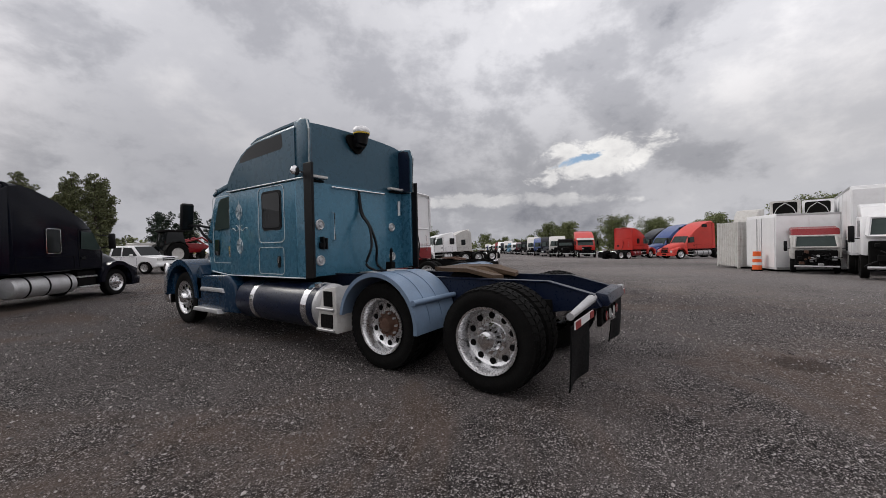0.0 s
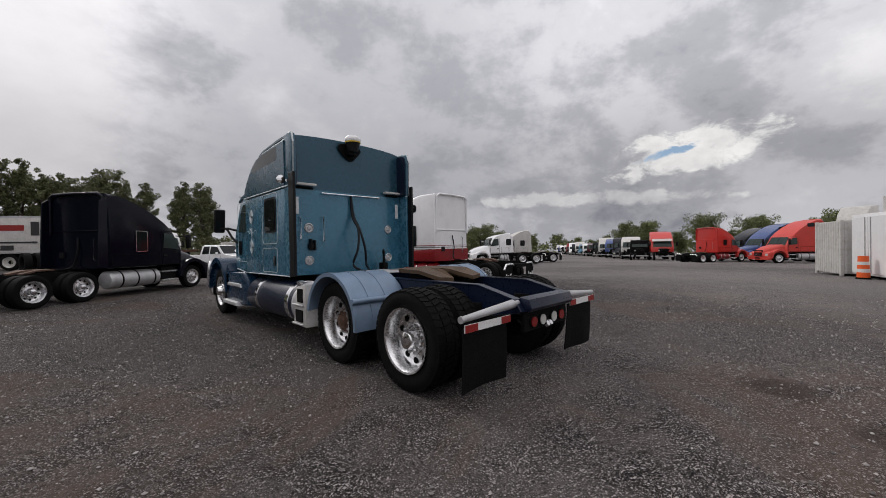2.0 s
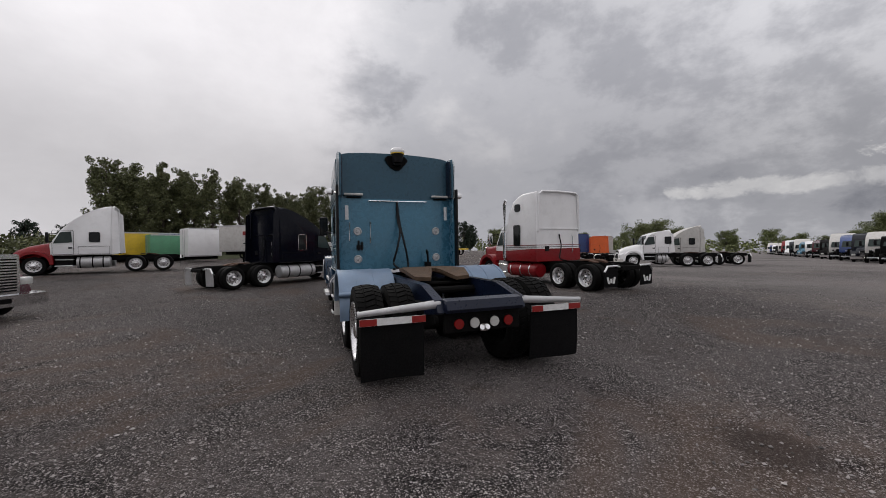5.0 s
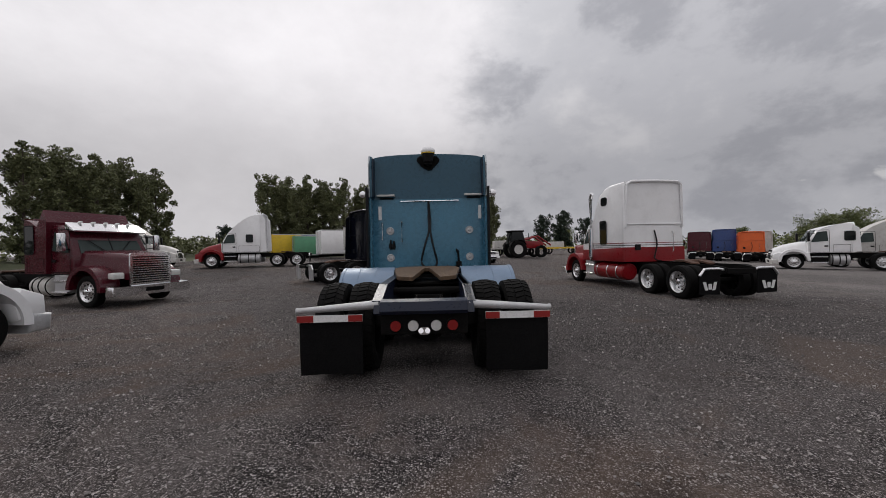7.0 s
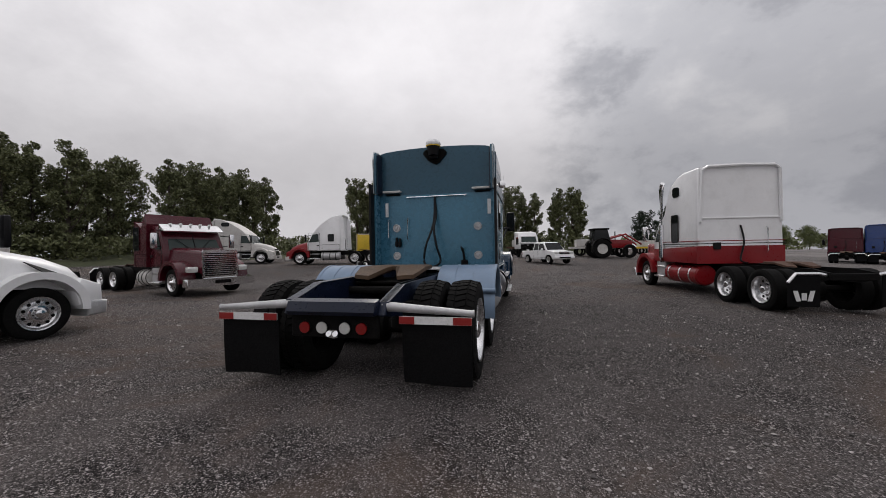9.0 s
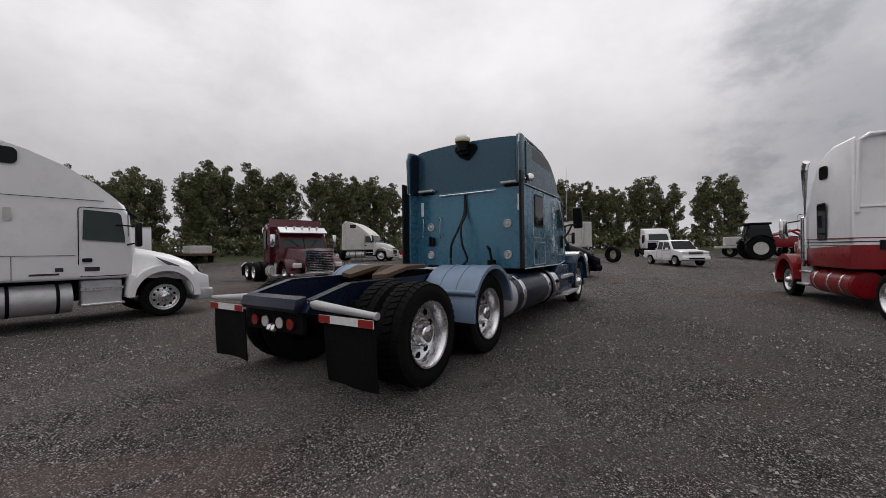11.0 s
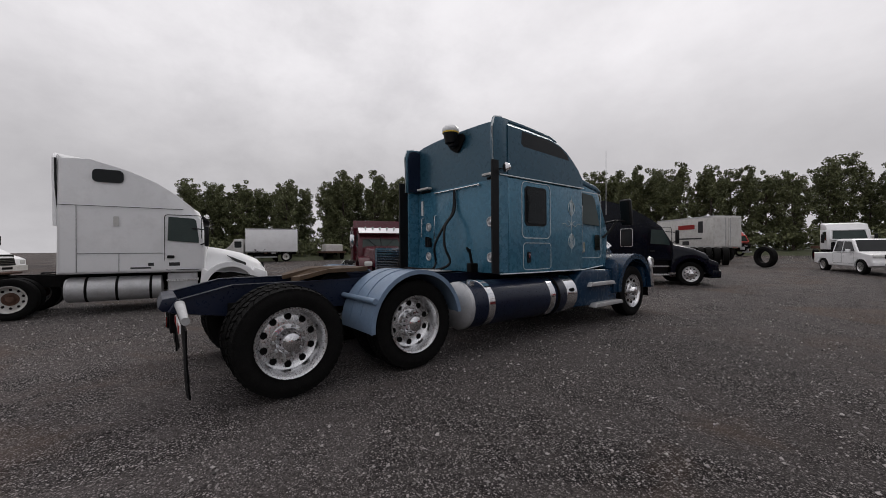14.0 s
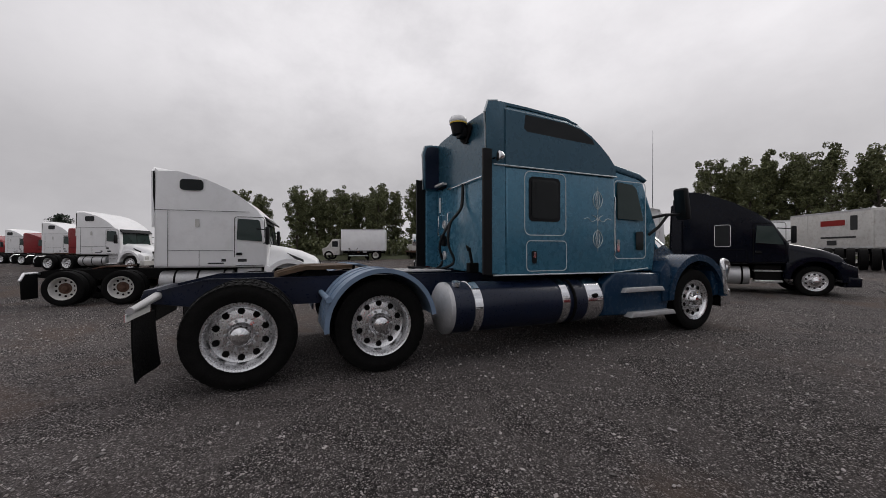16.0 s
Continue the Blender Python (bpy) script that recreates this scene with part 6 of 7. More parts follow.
def box_body(m, L, W, H, z0, label, paint, category="trailer", wheels=2, letters=False, name="box_trailer", nose=True):
    """A van body along y with its frame, wheels and rails."""
    T = thing(name, label, category, m)
    bm = B()
    box(bm, -W / 2, W / 2, 0, L, z0, z0 + H, 0.03, 2)
    body = part("van_body", bm, paint, T)
    for z in (z0 + 0.02, z0 + H - 0.1):
        for s in (-1, 1):
            bm = B()
            box(bm, s * W / 2 - 0.012, s * W / 2 + 0.012, 0.04, L - 0.04, z, z + 0.10, 0.005, 1)
            part("side_rail", bm, M_ALU_DULL, body)
    n = int(L / 1.2)
    for s in (-1, 1):
        for i in range(1, n):
            bm = B()
            box(bm, s * W / 2 - 0.006, s * W / 2 + 0.008, i * L / n - 0.02, i * L / n + 0.02, z0 + 0.12, z0 + H - 0.1)
            part("panel_seam", bm, paint, body)
    for s in (-1, 1):
        bm = B()
        box(bm, s * W / 4 - W / 4 + 0.05, s * W / 4 + W / 4 - 0.05, -0.03, 0.0, z0 + 0.08, z0 + H - 0.12, 0.01, 1)
        d = part("rear_door", bm, paint, body)
        bm = B()
        rod(bm, (s * 0.2, -0.045, z0 + 0.1), (s * 0.2, -0.045, z0 + H - 0.15), 0.018, n=6)
        part("locking_bar", bm, M_ALU_DULL, d)
    for s in (-1, 1):
        bm = B()
        box(bm, s * 0.45 - 0.05, s * 0.45 + 0.05, 0.1, L - 0.1, z0 - 0.25, z0 - 0.002)
        part("frame_rail", bm, M_CHASSIS, T)
    for i in range(wheels):
        for s in (-1, 1):
            t = add("wheel", KIT["tyre"], T, Matrix.Translation((s * 1.0, 1.0 + 1.25 * i, 0.5)))
            add("rim", KIT["rim_white"], t, Matrix.Translation((s * 0.115, 0, 0)) @ (Matrix.Identity(4) if s > 0 else pose(0, 0, 0, 0, 0, 180)))
    if wheels and nose:
        for s in (-1, 1):
            bm = B()
            box(bm, s * 0.6 - 0.06, s * 0.6 + 0.06, L - 1.9, L - 1.78, 0.02, z0, 0.01, 1)
            part("landing_leg", bm, M_CHASSIS, T)
    if letters:
        for s in (-1, 1):
            for y0, y1, za, zb, mt in ((L - 4.4, L - 4.0, 1.3, 2.3, M_INK), (L - 3.7, L - 2.2, 1.65, 2.05, M_REFLECT_RED), (L - 4.3, L - 2.2, 0.75, 0.87, M_INK), (L - 3.2, L - 2.6, 0.25, 0.6, M_INK)):
                bm = B()
                box(bm, s * (W / 2 + 0.014) - 0.003, s * (W / 2 + 0.014) + 0.003, y0, y1, z0 + za * H / 2.7, z0 + zb * H / 2.7)
                part("lettering_bar", bm, mt, body)
    return T


# flat-sided white body beside the container, with cab shells on top
box_body(on(20.2, -4.2, -160), 9.0, 2.5, 2.6, 0.12, "long white flat-sided storage body on the ground", M_WHITE, "container", 0, name="storage_body")
box_body(on(-3.6, 30.3, 62), 5.2, 2.3, 2.2, 1.0, "white box trailer with dark and red lettering", M_WHITE_OLD, letters=True)
box_body(on(-12.0, 34.6, -60), 2.6, 2.4, 2.5, 0.5, "white equipment box with a louvred end", M_WHITE, "generator", 0, name="equipment_box")
box_body(on(-15.9, 39.8, -60), 3.4, 2.4, 2.4, 0.3, "deep blue steel box", M_DEEP_BLUE, "container", 0, name="steel_box")
box_body(on(-15.6, 37.2, -60), 3.0, 2.3, 2.2, 0.3, "faded green steel box", M_GREEN, "container", 0, name="steel_box")
box_body(on(-18.2, 37.6, -60), 3.0, 2.3, 2.4, 0.3, "bright yellow steel box", M_YELLOW, "container", 0, name="steel_box")
box_body(on(-83.0, -47.5, -60), 10.0, 2.5, 2.8, 1.1, "white box trailer at the end of the row", M_WHITE, "trailer", 2)
box_body(on(-108.0, -65.0, -60), 10.0, 2.5, 2.8, 1.1, "grey-white box trailer at the end of the row", M_WHITE_OLD, "trailer", 2)
box_body(on(16.8, -7.7, -98), 6.0, 2.3, 2.7, 0.8, "tall white van body with a rounded front", M_WHITE, "truck body", 1)


def box_truck(m, label, cab_paint, box_paint, L=4.6, open_box=False):
    T = box_body(m, L, 2.4, 2.3, 0.95, label, box_paint, "box truck", 1, name="box_truck", nose=False)
    bm = B()
    slab(bm, [(L + 0.15, 0.55), (L + 1.9, 0.5), (L + 2.0, 1.2), (L + 1.45, 1.35), (L + 0.95, 2.2), (L + 0.25, 2.25)], -1.05, 1.05, 0.08, 2)
    c = part("cab", bm, cab_paint, T)
    bm = B()
    pane(bm, [(-0.85, L + 1.0, 2.1), (0.85, L + 1.0, 2.1), (0.95, L + 1.47, 1.4), (-0.95, L + 1.47, 1.4)], 0.012)
    part("windshield", bm, M_GLASS_GREEN, c)
    for s in (-1, 1):
        bm = B()
        plate_x(bm, s * 1.04, s * 1.058, L + 0.35, L + 0.95, 1.4, 2.0, 0.06)
        part("side_window", bm, M_GLASS, c)
        add("wheel", KIT["steer_tyre"], T, Matrix.Translation((s * 0.95, L + 1.3, 0.5)))
    return T


box_truck(on(-35.0, 10.8, 162), "white box truck parked before the trees", M_WHITE_OLD, M_WHITE)


# ---- stripped cab-over front and loose cabs ----
def stripped_cab(m, label, paint, top, tail=3.5, name="stripped_cab"):
    """A cab with its front torn open; the front faces +y."""
    T = thing(name, label, "truck cab", m)
    bm = B()
    slab(bm, [(-0.9, 0.95), (0.75, 0.95), (0.9, 1.75), (0.62, 2.45), (-0.9, 2.5)], -1.15, 1.15, 0.10, 3)
    c = part("cab_shell", bm, paint, T)
    bm = B()
    pane(bm, [(-0.9, 0.68, 2.38), (0.9, 0.68, 2.38), (1.0, 0.93, 1.72), (-1.0, 0.93, 1.72)], 0.015)
    part("windshield", bm, M_GLASS_GREEN, c)
    bm = B()
    slab(bm, [(-0.95, 2.46), (0.55, 2.44), (0.3, 2.85), (-0.95, 3.0)], -1.12, 1.12, 0.1, 3)
    part("roof_fairing", bm, top, T)
    for s in (-1, 1):
        bm = B()
        box(bm, s * 1.38 - 0.09, s * 1.38 + 0.09, 0.72, 0.80, 1.45, 2.1, 0.03, 2)
        mm = part("mirror", bm, M_PLASTIC, T)
        bm = B()
        pipe(bm, [(s * 1.1, 0.7, 1.6), (s * 1.38, 0.76, 1.6)], 0.02, 6)
        part("mirror_arm", bm, M_PLASTIC, mm)
        bm = B()
        plate_x(bm, s * 1.145, s * 1.16, -0.2, 0.6, 1.65, 2.3, 0.06)
        part("side_window", bm, M_GLASS, c)
    random.seed(len(label))
    bm = B()
    box(bm, -0.95, 0.95, 0.76, 1.0, 0.55, 1.5, 0.04, 1)
    front = part("torn_front", bm, M_CHASSIS, T, "exposed dark engine bay")
    for i in range(16):
        a, z = random.uniform(-0.8, 0.8), random.uniform(0.5, 1.4)
        r = random.uniform(0.06, 0.16)
        bm = B()
        box(bm, a - r, a + r, 0.98, 1.0 + random.uniform(0.05, 0.3), z - r, z + r, 0.02, 1)
        part("engine_piece", bm, (M_CHASSIS, M_BROWN, M_ALU_DULL, M_CHASSIS)[i % 4], front)
    for i in range(9):
        a, z = random.uniform(-0.8, 0.8), random.uniform(0.5, 1.4)
        bm = B()
        pipe(bm, smooth_path([(a, 1.1, z), (a + random.uniform(-0.3, 0.3), 1.3, z - 0.1), (a + random.uniform(-0.5, 0.5), 1.1, z - random.uniform(0, 0.4))], 4), 0.025, 6)
        part("hose", bm, M_PLASTIC, front)
    for s in (-1, 1):
        bm = B()
        box(bm, s * 0.43 - 0.05, s * 0.43 + 0.05, -tail, 1.2, 0.6, 0.9)
        part("frame_rail", bm, M_CHASSIS, T)
        add("wheel", KIT["steer_tyre"], T, Matrix.Translation((s * 1.0, 0.1, 0.5)))
        if tail > 2:
            add("wheel", KIT["tyre"], T, Matrix.Translation((s * 0.95, 0.7 - tail, 0.5)))
    bm = B()
    rod(bm, (-1.0, 1.25, 0.5), (1.0, 1.25, 0.5), 0.06, n=8)
    part("bumper_beam", bm, M_ALU_DULL, T)
    bm = B()
    for s in (-1, 1):
        pipe(bm, [(s * 0.98, 0.96, 1.70), (s * 0.90, 0.70, 2.40)], 0.07, 6)
    pipe(bm, [(-0.92, 0.70, 2.40), (0.92, 0.70, 2.40)], 0.06, 6)
    pipe(bm, [(-1.0, 0.97, 1.68), (1.0, 0.97, 1.68)], 0.06, 6)
    part("windshield_frame", bm, paint, c)
    return T


stripped_cab(on(18.4, -5.80, 84) @ Matrix.Scale(0.68, 4), "white stripped truck cab with maroon roof and open front", M_WHITE_OLD, M_RED, 1.2)
stripped_cab(on(15.2, -7.4, 80) @ Matrix.Scale(0.9, 4), "white stripped truck cab with black open front", M_WHITE, M_WHITE)
stripped_cab(on(1.6, 34.0, -160) @ Matrix.Scale(0.85, 4), "white wrecked cab with a crumpled dark front", M_WHITE, M_WHITE, name="wrecked_cab")
stripped_cab(on(-36.0, 8.0, -100), "white wrecked tractor cab with its hood off", M_WHITE_OLD, M_WHITE_OLD, name="wrecked_cab")
stripped_cab(on(-6.0, 41.5, -100) @ Matrix.Scale(0.8, 4), "orange-red wrecked tractor cab", M_ORANGE_RED, M_ORANGE_RED, name="wrecked_cab")
for x, y, z, yaw, pm in ((22.9, -4.0, 2.59, 60, M_WHITE_OLD), (20.6, -5.2, 2.72, -100, M_WHITE_OLD), (21.05, -6.5, 2.72, -110, M_WHITE)):
    T = thing("cab_shell", "empty white sleeper cab shell lying on a container", "cab shell", on(x, y, yaw) @ Matrix.Translation((0, 0, z)) @ Matrix.Scale(0.55, 4))
    bm = B()
    slab(bm, [(-0.8, 0.0), (0.8, 0.0), (0.7, 0.5), (0.2, 1.15), (-0.8, 1.25)], -1.0, 1.0, 0.08, 3)
    c = part("shell", bm, pm, T)
    bm = B()
    plate_y(bm, -0.83, -0.80, -0.8, 0.8, 0.12, 1.1, 0.15, 4)
    part("open_end", bm, M_CHASSIS, c)
    bm = B()
    for s in (-1, 1):
        pipe(bm, smooth_path([(s * 0.7, -0.84, 0.1), (s * 0.5, -0.85, 0.6), (s * 0.1, -0.85, 0.95), (0, -0.85, 1.05)], 4), 0.03, 6)
    part("bracing", bm, M_ALU_DULL, c)


# ---- traffic barrel, tyres, farm tractor ----
def barrel(m):
    T = thing("traffic_barrel", "orange traffic barrel with white bands", "barrel", m)
    rows = [(0.30, 0.0, 0.08, M_RUBBER), (0.26, 0.08, 0.30, M_SIGNAL), (0.25, 0.30, 0.45, M_REFLECT_WHITE), (0.24, 0.45, 0.62, M_SIGNAL), (0.23, 0.62, 0.76, M_REFLECT_WHITE), (0.22, 0.76, 1.0, M_SIGNAL)]
    for r, z0, z1, mt in rows:
        bm = B()
        rod(bm, (0, 0, z0), (0, 0, z1), r, r - 0.008, 20)
        part("base" if z0 == 0 else "band", bm, mt, T)


barrel(on(19.55, -4.0, 0) @ Matrix.Diagonal((0.75, 0.75, 0.95, 1)))
tm = part("loose_tyre", tyre_bm(0.5, 0.28, n=28), M_RUBBER)
tagged(tm, "worn truck tyre standing upright on the gravel", "tyre", "loose tyres")
tm.matrix_basis = on(-0.6, 25.2, 60) @ Matrix.Translation((0, 0, 0.57)) @ Matrix.Scale(1.15, 4)
for i in range(7):
    o = new("loose_tyre", tm.data)
    o.matrix_basis = on(-5.2 + 0.44 * i, 26.2 - 0.06 * i, 20 + random.uniform(-4, 4)) @ pose(0, 0, 0.57, 4 * i) @ Matrix.Scale(1.1, 4)
    tagged(o, "worn truck tyre standing in a line of tyres", "tyre", "loose tyres")


def farm_tractor(m):
    T = thing("farm_tractor", "dark red farm tractor with a black cab", "tractor", m)
    for s in (-1, 1):
        bm = tyre_bm(0.92, 0.5, 0.5, n=32)
        bm.transform(Matrix.Translation((s * 0.95, 0, 0.92)))
        w = part("rear_wheel", bm, M_RUBBER, T)
        bm = B()
        lathe(bm, [(0.5, 0.15), (0.48, 0.17), (0.3, 0.08), (0.1, 0.1), (0.02, 0.1)], 24)
        bm.transform(Matrix.Translation((s * 0.95, 0, 0.92)) @ Matrix.Diagonal((s, 1, 1, 1)))
        part("rim", bm, M_WHITE_OLD, w)
        bm = tyre_bm(0.66, 0.4, 0.36, n=28)
        bm.transform(Matrix.Translation((s * 0.9, 2.6, 0.66)))
        part("front_wheel", bm, M_RUBBER, T)
        bm = B()
        arch(bm, 0, 0.92, 0.98, 1.02, s * 0.95 - 0.25, s * 0.95 + 0.25, 30, 160, 10)
        part("fender", bm, M_CHASSIS, T)
    bm = B()
    slab(bm, [(0.7, 1.0), (3.1, 0.95), (3.15, 1.55), (2.6, 1.75), (0.7, 1.85)], -0.4, 0.4, 0.08, 2)
    part("hood", bm, M_RED, T)
    bm = B()
    slab(bm, [(-0.6, 1.2), (0.8, 1.2), (0.9, 1.8), (0.65, 2.75), (-0.55, 2.75), (-0.7, 1.8)], -0.75, 0.75, 0.06, 2)
    part("cab_glass", bm, M_GLASS, T)
    bm = B()
    box(bm, -0.8, 0.8, -0.7, 0.8, 2.75, 2.92, 0.05, 2)
    part("cab_roof", bm, M_CHASSIS, T)
    bm = B()
    for s in (-1, 1):
        pipe(bm, [(s * 0.55, 0.9, 1.9), (s * 0.55, 2.4, 2.3), (s * 0.55, 3.9, 1.3)], 0.09, 8)
    part("loader_arm", bm, M_RED, T)
    bm = B()
    rod(bm, (0.3, 1.5, 1.8), (0.3, 1.5, 2.6), 0.05, n=8)
    part("exhaust", bm, M_CHASSIS, T)


farm_tractor(on(8.2, 33.5, -80) @ Matrix.Scale(0.95, 4))


def flat_wagon(m, label, paint):
    T = thing("flat_wagon", label, "wagon", m)
    bm = B()
    box(bm, -1.1, 1.1, 0, 5.5, 0.75, 0.95, 0.02, 1)
    part("deck", bm, paint, T)
    bm = B()
    box(bm, -0.9, 0.9, 0.6, 3.0, 0.95, 1.7, 0.05, 1)
    part("load", bm, M_WHITE_OLD, T)
    for s in (-1, 1):
        for y in (1.0, 4.4):
            add("wheel", KIT["steer_tyre"], T, Matrix.Translation((s * 0.9, y, 0.5)))


flat_wagon(on(6.0, 37.0, -90), "pale flat wagon with a white load", M_WHITE_OLD)
flat_wagon(on(14.5, 46.5, -95), "pale hay wagon standing empty by the field", M_YELLOW)
flat_wagon(on(-0.5, 40.0, -95), "rusty flat wagon with scrap", M_BROWN)
flat_wagon(on(-34.0, 14.5, 80), "dark flat wagon with scrap", M_BROWN)

# ---- trees ----
def leaf_mesh(name, clumps, per, size, seed, mat):
    """Many small leaves in loose clumps: (x, y, z, radius) each."""
    rng = np.random.RandomState(seed)
    verts, faces = [], []
    for cx, cy, cz, r in clumps:
        for _ in range(per):
            d = rng.normal(size=3)
            d *= r * rng.uniform(0.25, 1.0) ** 0.5 / np.linalg.norm(d)
            c = np.array((cx + d[0], cy + d[1], cz + d[2] * 0.9))
            a, b = rng.normal(size=3), rng.normal(size=3)
            a /= np.linalg.norm(a)
            b -= a * a.dot(b)
            b /= np.linalg.norm(b)
            s = size * rng.uniform(0.6, 1.3)
            k = len(verts)
            verts += [c - a * s, c + b * s * 0.55, c + a * s, c - b * s * 0.55]
            faces.append((k, k + 1, k + 2, k + 3))
    me = bpy.data.meshes.new(name)
    me.from_pydata([tuple(v) for v in verts], [], faces)
    me.materials.append(mat)
    return me


def tree(kind, H, R, seed, mat, clumps=60, per=58, size=0.19, first=0.22, label="", category="tree"):
    """A tapered trunk with rising limbs and a ragged crown."""
    rng = random.Random(seed)
    T = thing(kind, label, category)
    bm = B()
    pipe(bm, [(0, 0, -0.1), (0.06, 0.03, H * 0.25), (-0.08, 0.08, H * 0.55), (0.05, -0.04, H * 0.95)], [H * 0.020, H * 0.016, H * 0.010, 0.03], 8)
    places = []
    for i in range(26):
        z = H * (first * 0.8 + (0.80 - first * 0.8) * i / 25)
        a = rng.uniform(0, 2 * math.pi)
        f = i / 25
        reach = R * (0.45 + 0.75 * math.sin(math.pi * min(1, 0.12 + f * 0.86)) ** 0.8) * rng.uniform(0.55, 1.05)
        up = reach * rng.uniform(0.9, 1.8) * H / 15
        tip = (reach * math.cos(a), reach * math.sin(a), min(H * 0.98, z + up))
        mid = (tip[0] * 0.5, tip[1] * 0.5, z + up * 0.35)
        pipe(bm, [(0, 0, z), mid, tip], [H * 0.006, H * 0.004, 0.015], 5)
        places += [mid, tip, tuple(0.5 * (p + q) for p, q in zip(mid, tip))]
    part("trunk", bm, M_BARK, T)
    cl = []
    for i in range(clumps):
        p = places[i % len(places)] if i < 2 * len(places) else rng.choice(places)
        cl.append((p[0] + rng.gauss(0, 0.25), p[1] + rng.gauss(0, 0.25), p[2] + rng.gauss(0.1, 0.3), R * rng.uniform(0.18, 0.36)))
    for i in range(10):
        cl.append((rng.gauss(0, R * 0.2), rng.gauss(0, R * 0.2), H * rng.uniform(0.72, 0.99), R * rng.uniform(0.18, 0.32)))
    o = new("crown", leaf_mesh("crown", cl, per, size, seed, mat))
    o.parent = T
    return T


POPLARS = [tree("poplar_tree", 15.0 + 0.8 * (k % 3), 1.78 + 0.20 * k, 11 + k, M_LEAF, 195, 64, 0.17, 0.06, "tall leafy green poplar in a shelter belt") for k in range(5)]
BUSHES = [tree("broadleaf_tree", 8.0, 3.0, 31 + k, M_LEAF_FAR, 150, 80, 0.12, 0.12, "round spring-green tree on the horizon") for k in range(2)]
PINES = [tree("dark_tree", 9.0, 2.4, 41 + k, M_LEAF_DARK, 110, 60, 0.18, 0.1, "dark green tree on the horizon") for k in range(2)]
used = set()


def plant(kinds, bearing, dist, scale, group):
    k = random.choice(kinds)
    a = radians(bearing)
    m = on(-dist * math.sin(a), dist * math.cos(a), random.uniform(0, 360)) @ Matrix.Scale(scale, 4)
    if k not in used:
        used.add(k)
        k.matrix_basis = m
        tagged(k, group=group)
    else:
        c = copy_thing(k, m)
        c.scale = (scale, scale, scale)
        tagged(c, group=group)


random.seed(21)
# shelter belt: groups of poplars with gaps, as bearings from straight ahead to the left
def belt(b):
    """The belt's distance at a bearing."""
    return float(np.interp(b, (-12, -4, 8, 14, 26, 37, 52, 69, 88), (53, 55, 51, 49, 51, 48.5, 45, 44, 46)))


for b0, b1, n, s in ((71.5, 88, 13, 0.60), (55.5, 69.5, 10, 0.68), (38.5, 52, 9, 0.68), (14.5, 26, 9, 0.70), (-3.5, 13.5, 11, 0.63), (-9.8, -5.8, 4, 0.60), (92, 97, 3, 0.6)):
    for i in range(n):
        f = (i + 0.5) / n
        b = b0 + (b1 - b0) * f + random.uniform(-0.5, 0.5)
        plant(POPLARS, b, belt(b) + random.uniform(-2, 4), s * random.uniform(0.86, 1.05), "shelter belt")
# far trees
for i in range(46):
    b = -16 - 92 * (i + random.random()) / 46
    d = random.uniform(130, 190) if b > -70 else random.uniform(95, 135)
    plant(random.choice((BUSHES, PINES, BUSHES)) if b > -40 else BUSHES, b, d, random.uniform(0.6, 1.15), "far trees")
for b, d, s in ((-101, 66, 0.85), (-104, 64, 0.95), (-108, 66, 1.0), (-98, 70, 0.7), (-81, 95, 1.1), (-74, 100, 1.0), (-49, 78, 0.75), (-51, 80, 0.85), (-53, 84, 0.7), (-17, 120, 1.2), (-20, 120, 1.3), (-23, 125, 1.1), (110, 150, 1.3), (113, 140, 1.2), (30, 120, 0.9), (27, 118, 0.8)):
    plant(BUSHES if b < -40 else PINES, b, d, s, "far trees")


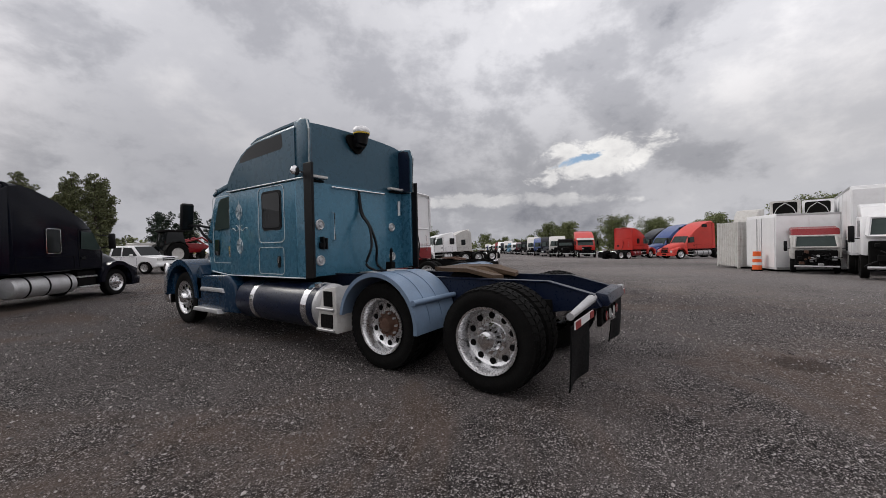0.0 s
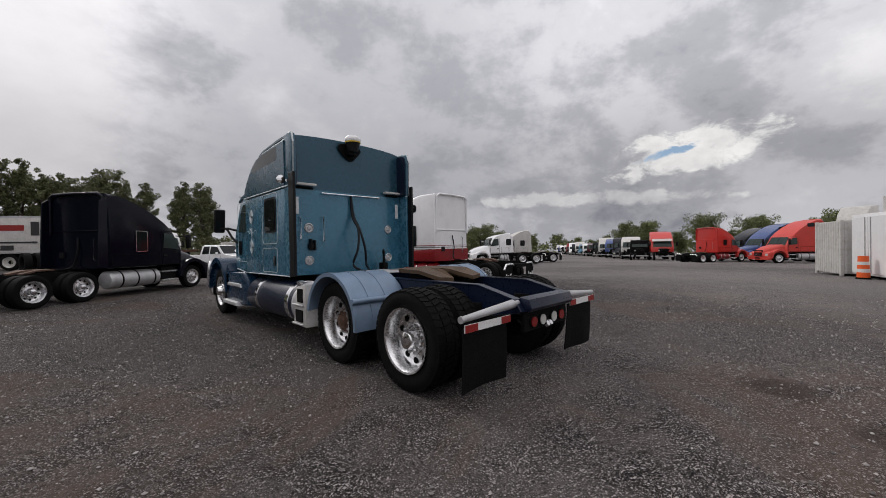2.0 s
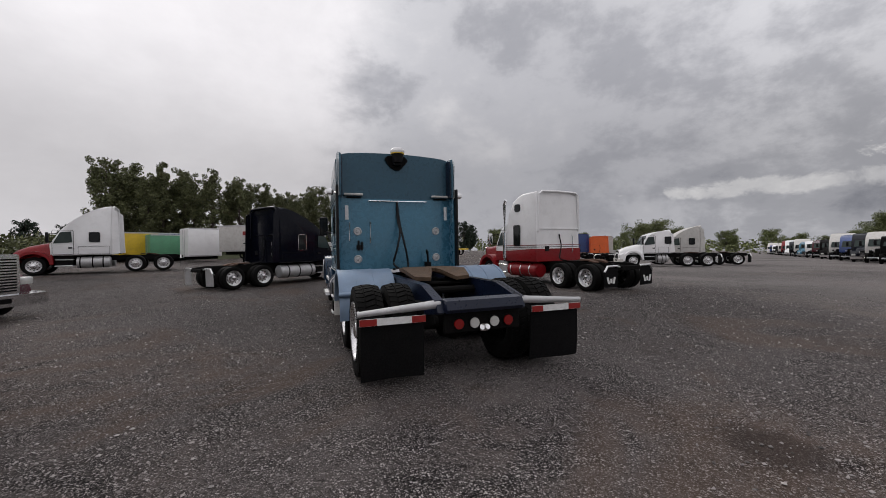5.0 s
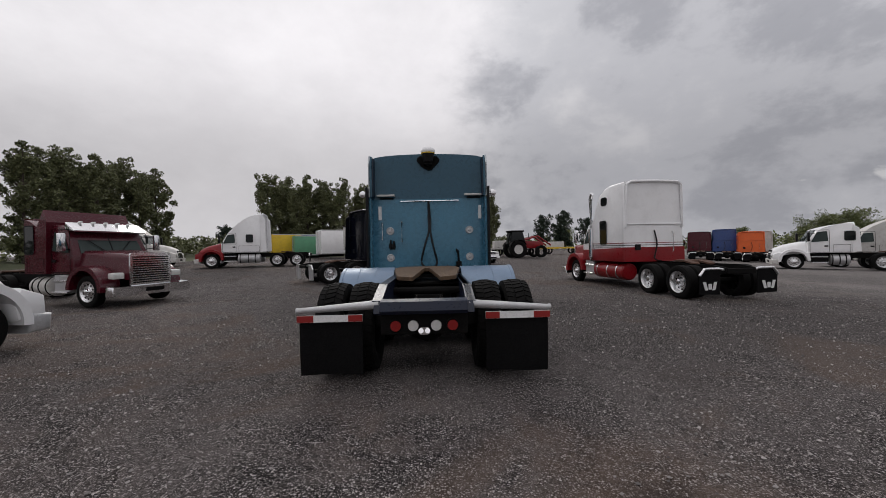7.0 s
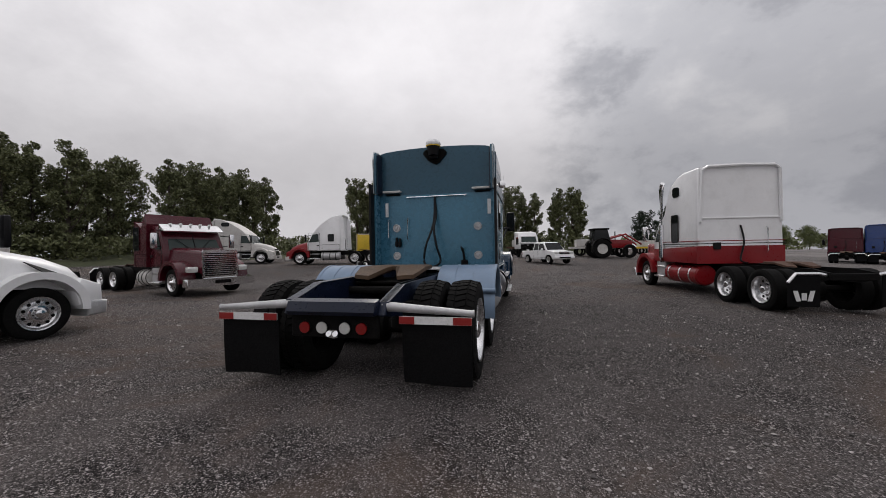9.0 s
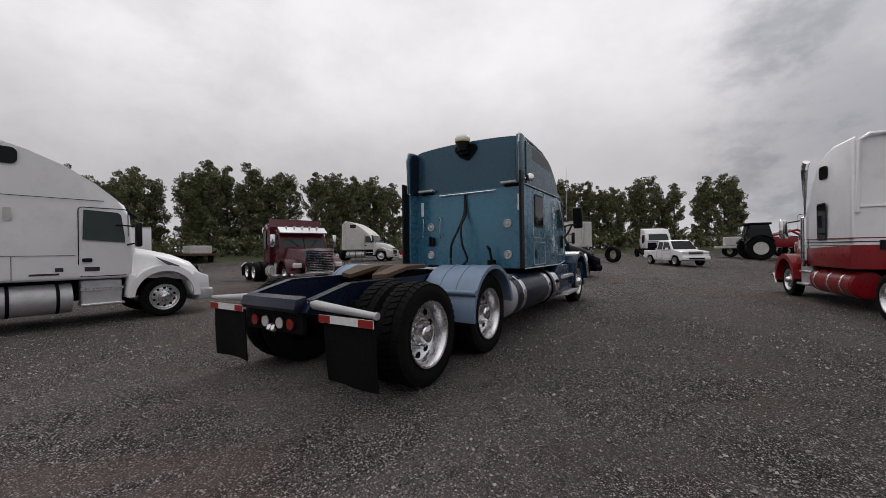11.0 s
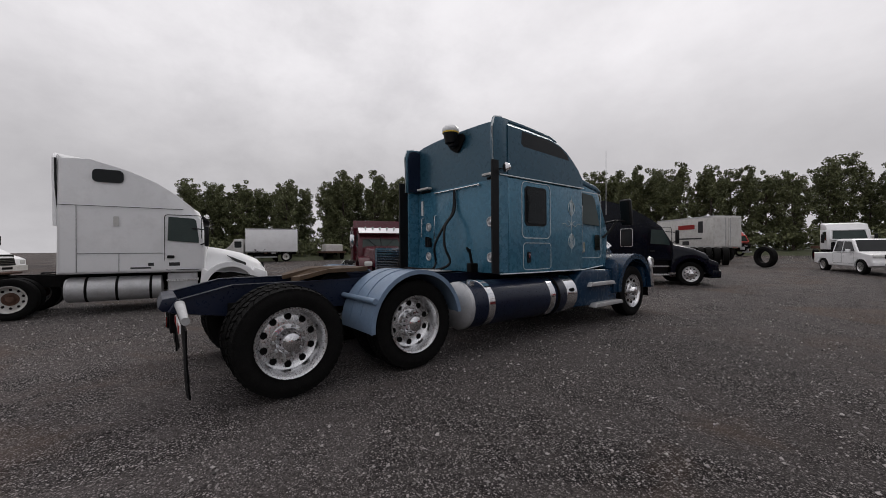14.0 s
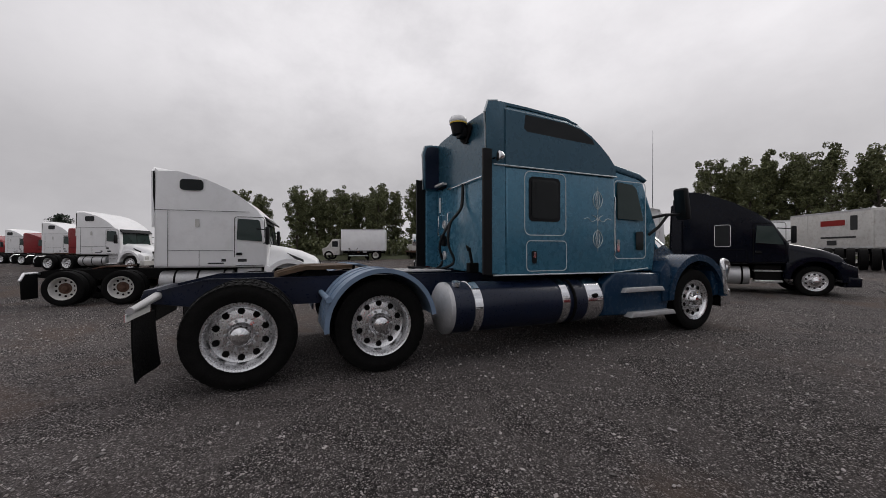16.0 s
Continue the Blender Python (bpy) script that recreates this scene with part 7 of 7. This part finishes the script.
# ---- grassy bank and rough field ----
def bank():
    bm = B()
    n = 90
    rows = []
    for i in range(n + 1):
        b = radians(-14 + 104 * i / n)
        ring = []
        for k, (d, z) in enumerate(((-7, -0.02), (-4.5, 0.5), (-2, 1.0), (3, 1.2), (9, 0.8), (16, -0.02))):
            d += belt(math.degrees(b))
            h = z * (0.55 + 0.6 * noise.noise((i * 0.22, k * 0.5, 3.0))) if z > 0 else z
            x, y = -d * math.sin(b), d * math.cos(b)
            ring.append(bm.verts.new((x, y, max(h, -0.02) + ground_z(x, y))))
        rows.append(ring)
    for a, b in zip(rows, rows[1:]):
        for k in range(5):
            bm.faces.new((a[k], a[k + 1], b[k + 1], b[k]))
    g = part("grass_bank", bm, M_GRASS)
    tagged(g, "low overgrown grassy bank under the poplars", "bank", kind="structure")
    rng = np.random.RandomState(5)
    cl = []
    for i in range(1500):
        b = radians(rng.uniform(-12, 92))
        d = belt(math.degrees(b)) + rng.uniform(-4, 9)
        x, y = -d * math.sin(b), d * math.cos(b)
        cl.append((x, y, ground_z(x, y) + rng.uniform(0.5, 2.3), rng.uniform(0.4, 0.9)))
    o = new("undergrowth", leaf_mesh("undergrowth", cl, 26, 0.18, 6, M_LEAF))
    tagged(o, "tangled weeds and shrubs along the bank", "undergrowth", kind="stuff")
    cl = []
    for i in range(420):
        b = radians(rng.uniform(-112, -14))
        d = rng.uniform(150, 215)
        x, y = -d * math.sin(b), d * math.cos(b)
        cl.append((x, y, ground_z(x, y) + rng.uniform(0.5, 4.5), rng.uniform(1.5, 3.5)))
    o = new("hedgerow", leaf_mesh("hedgerow", cl, 30, 0.6, 8, M_LEAF_FAR))
    tagged(o, "distant hedgerow and scrub along the horizon", "hedgerow", kind="stuff")


bank()


# ---- loose stones on the yard ----
def stones():
    rng = np.random.RandomState(3)
    verts, faces = [], []
    base = np.array([(1, 0, 0), (-1, 0, 0), (0, 1, 0), (0, -1, 0), (0, 0, 1), (0, 0, -1)], float)
    tri = ((0, 2, 4), (2, 1, 4), (1, 3, 4), (3, 0, 4), (2, 0, 5), (1, 2, 5), (3, 1, 5), (0, 3, 5))
    for _ in range(42000):
        a = rng.uniform(0, 2 * math.pi)
        r = 2.0 + 9.5 * rng.uniform() ** 0.8
        x, y = r * math.cos(a) * 0.95, r * math.sin(a) - 0.5
        s = 0.005 + 0.012 * rng.uniform() ** 3
        p = base * (s * rng.uniform(0.6, 1.3, 3)) * (1 + rng.uniform(-0.25, 0.25, (6, 1)))
        t = rng.uniform(0, math.pi)
        q = np.stack([p[:, 0] * math.cos(t) - p[:, 1] * math.sin(t), p[:, 0] * math.sin(t) + p[:, 1] * math.cos(t), p[:, 2] * 0.7], 1)
        k = len(verts)
        verts += [tuple(v) for v in q + (x, y, s * 0.35)]
        faces += [tuple(k + i for i in f) for f in tri]
    me = bpy.data.meshes.new("loose_gravel")
    me.from_pydata(verts, [], faces)
    me.materials.append(M_STONE)
    o = new("loose_gravel", me)
    tagged(o, "loose grey gravel stones scattered over the yard", "gravel", kind="stuff")


stones()
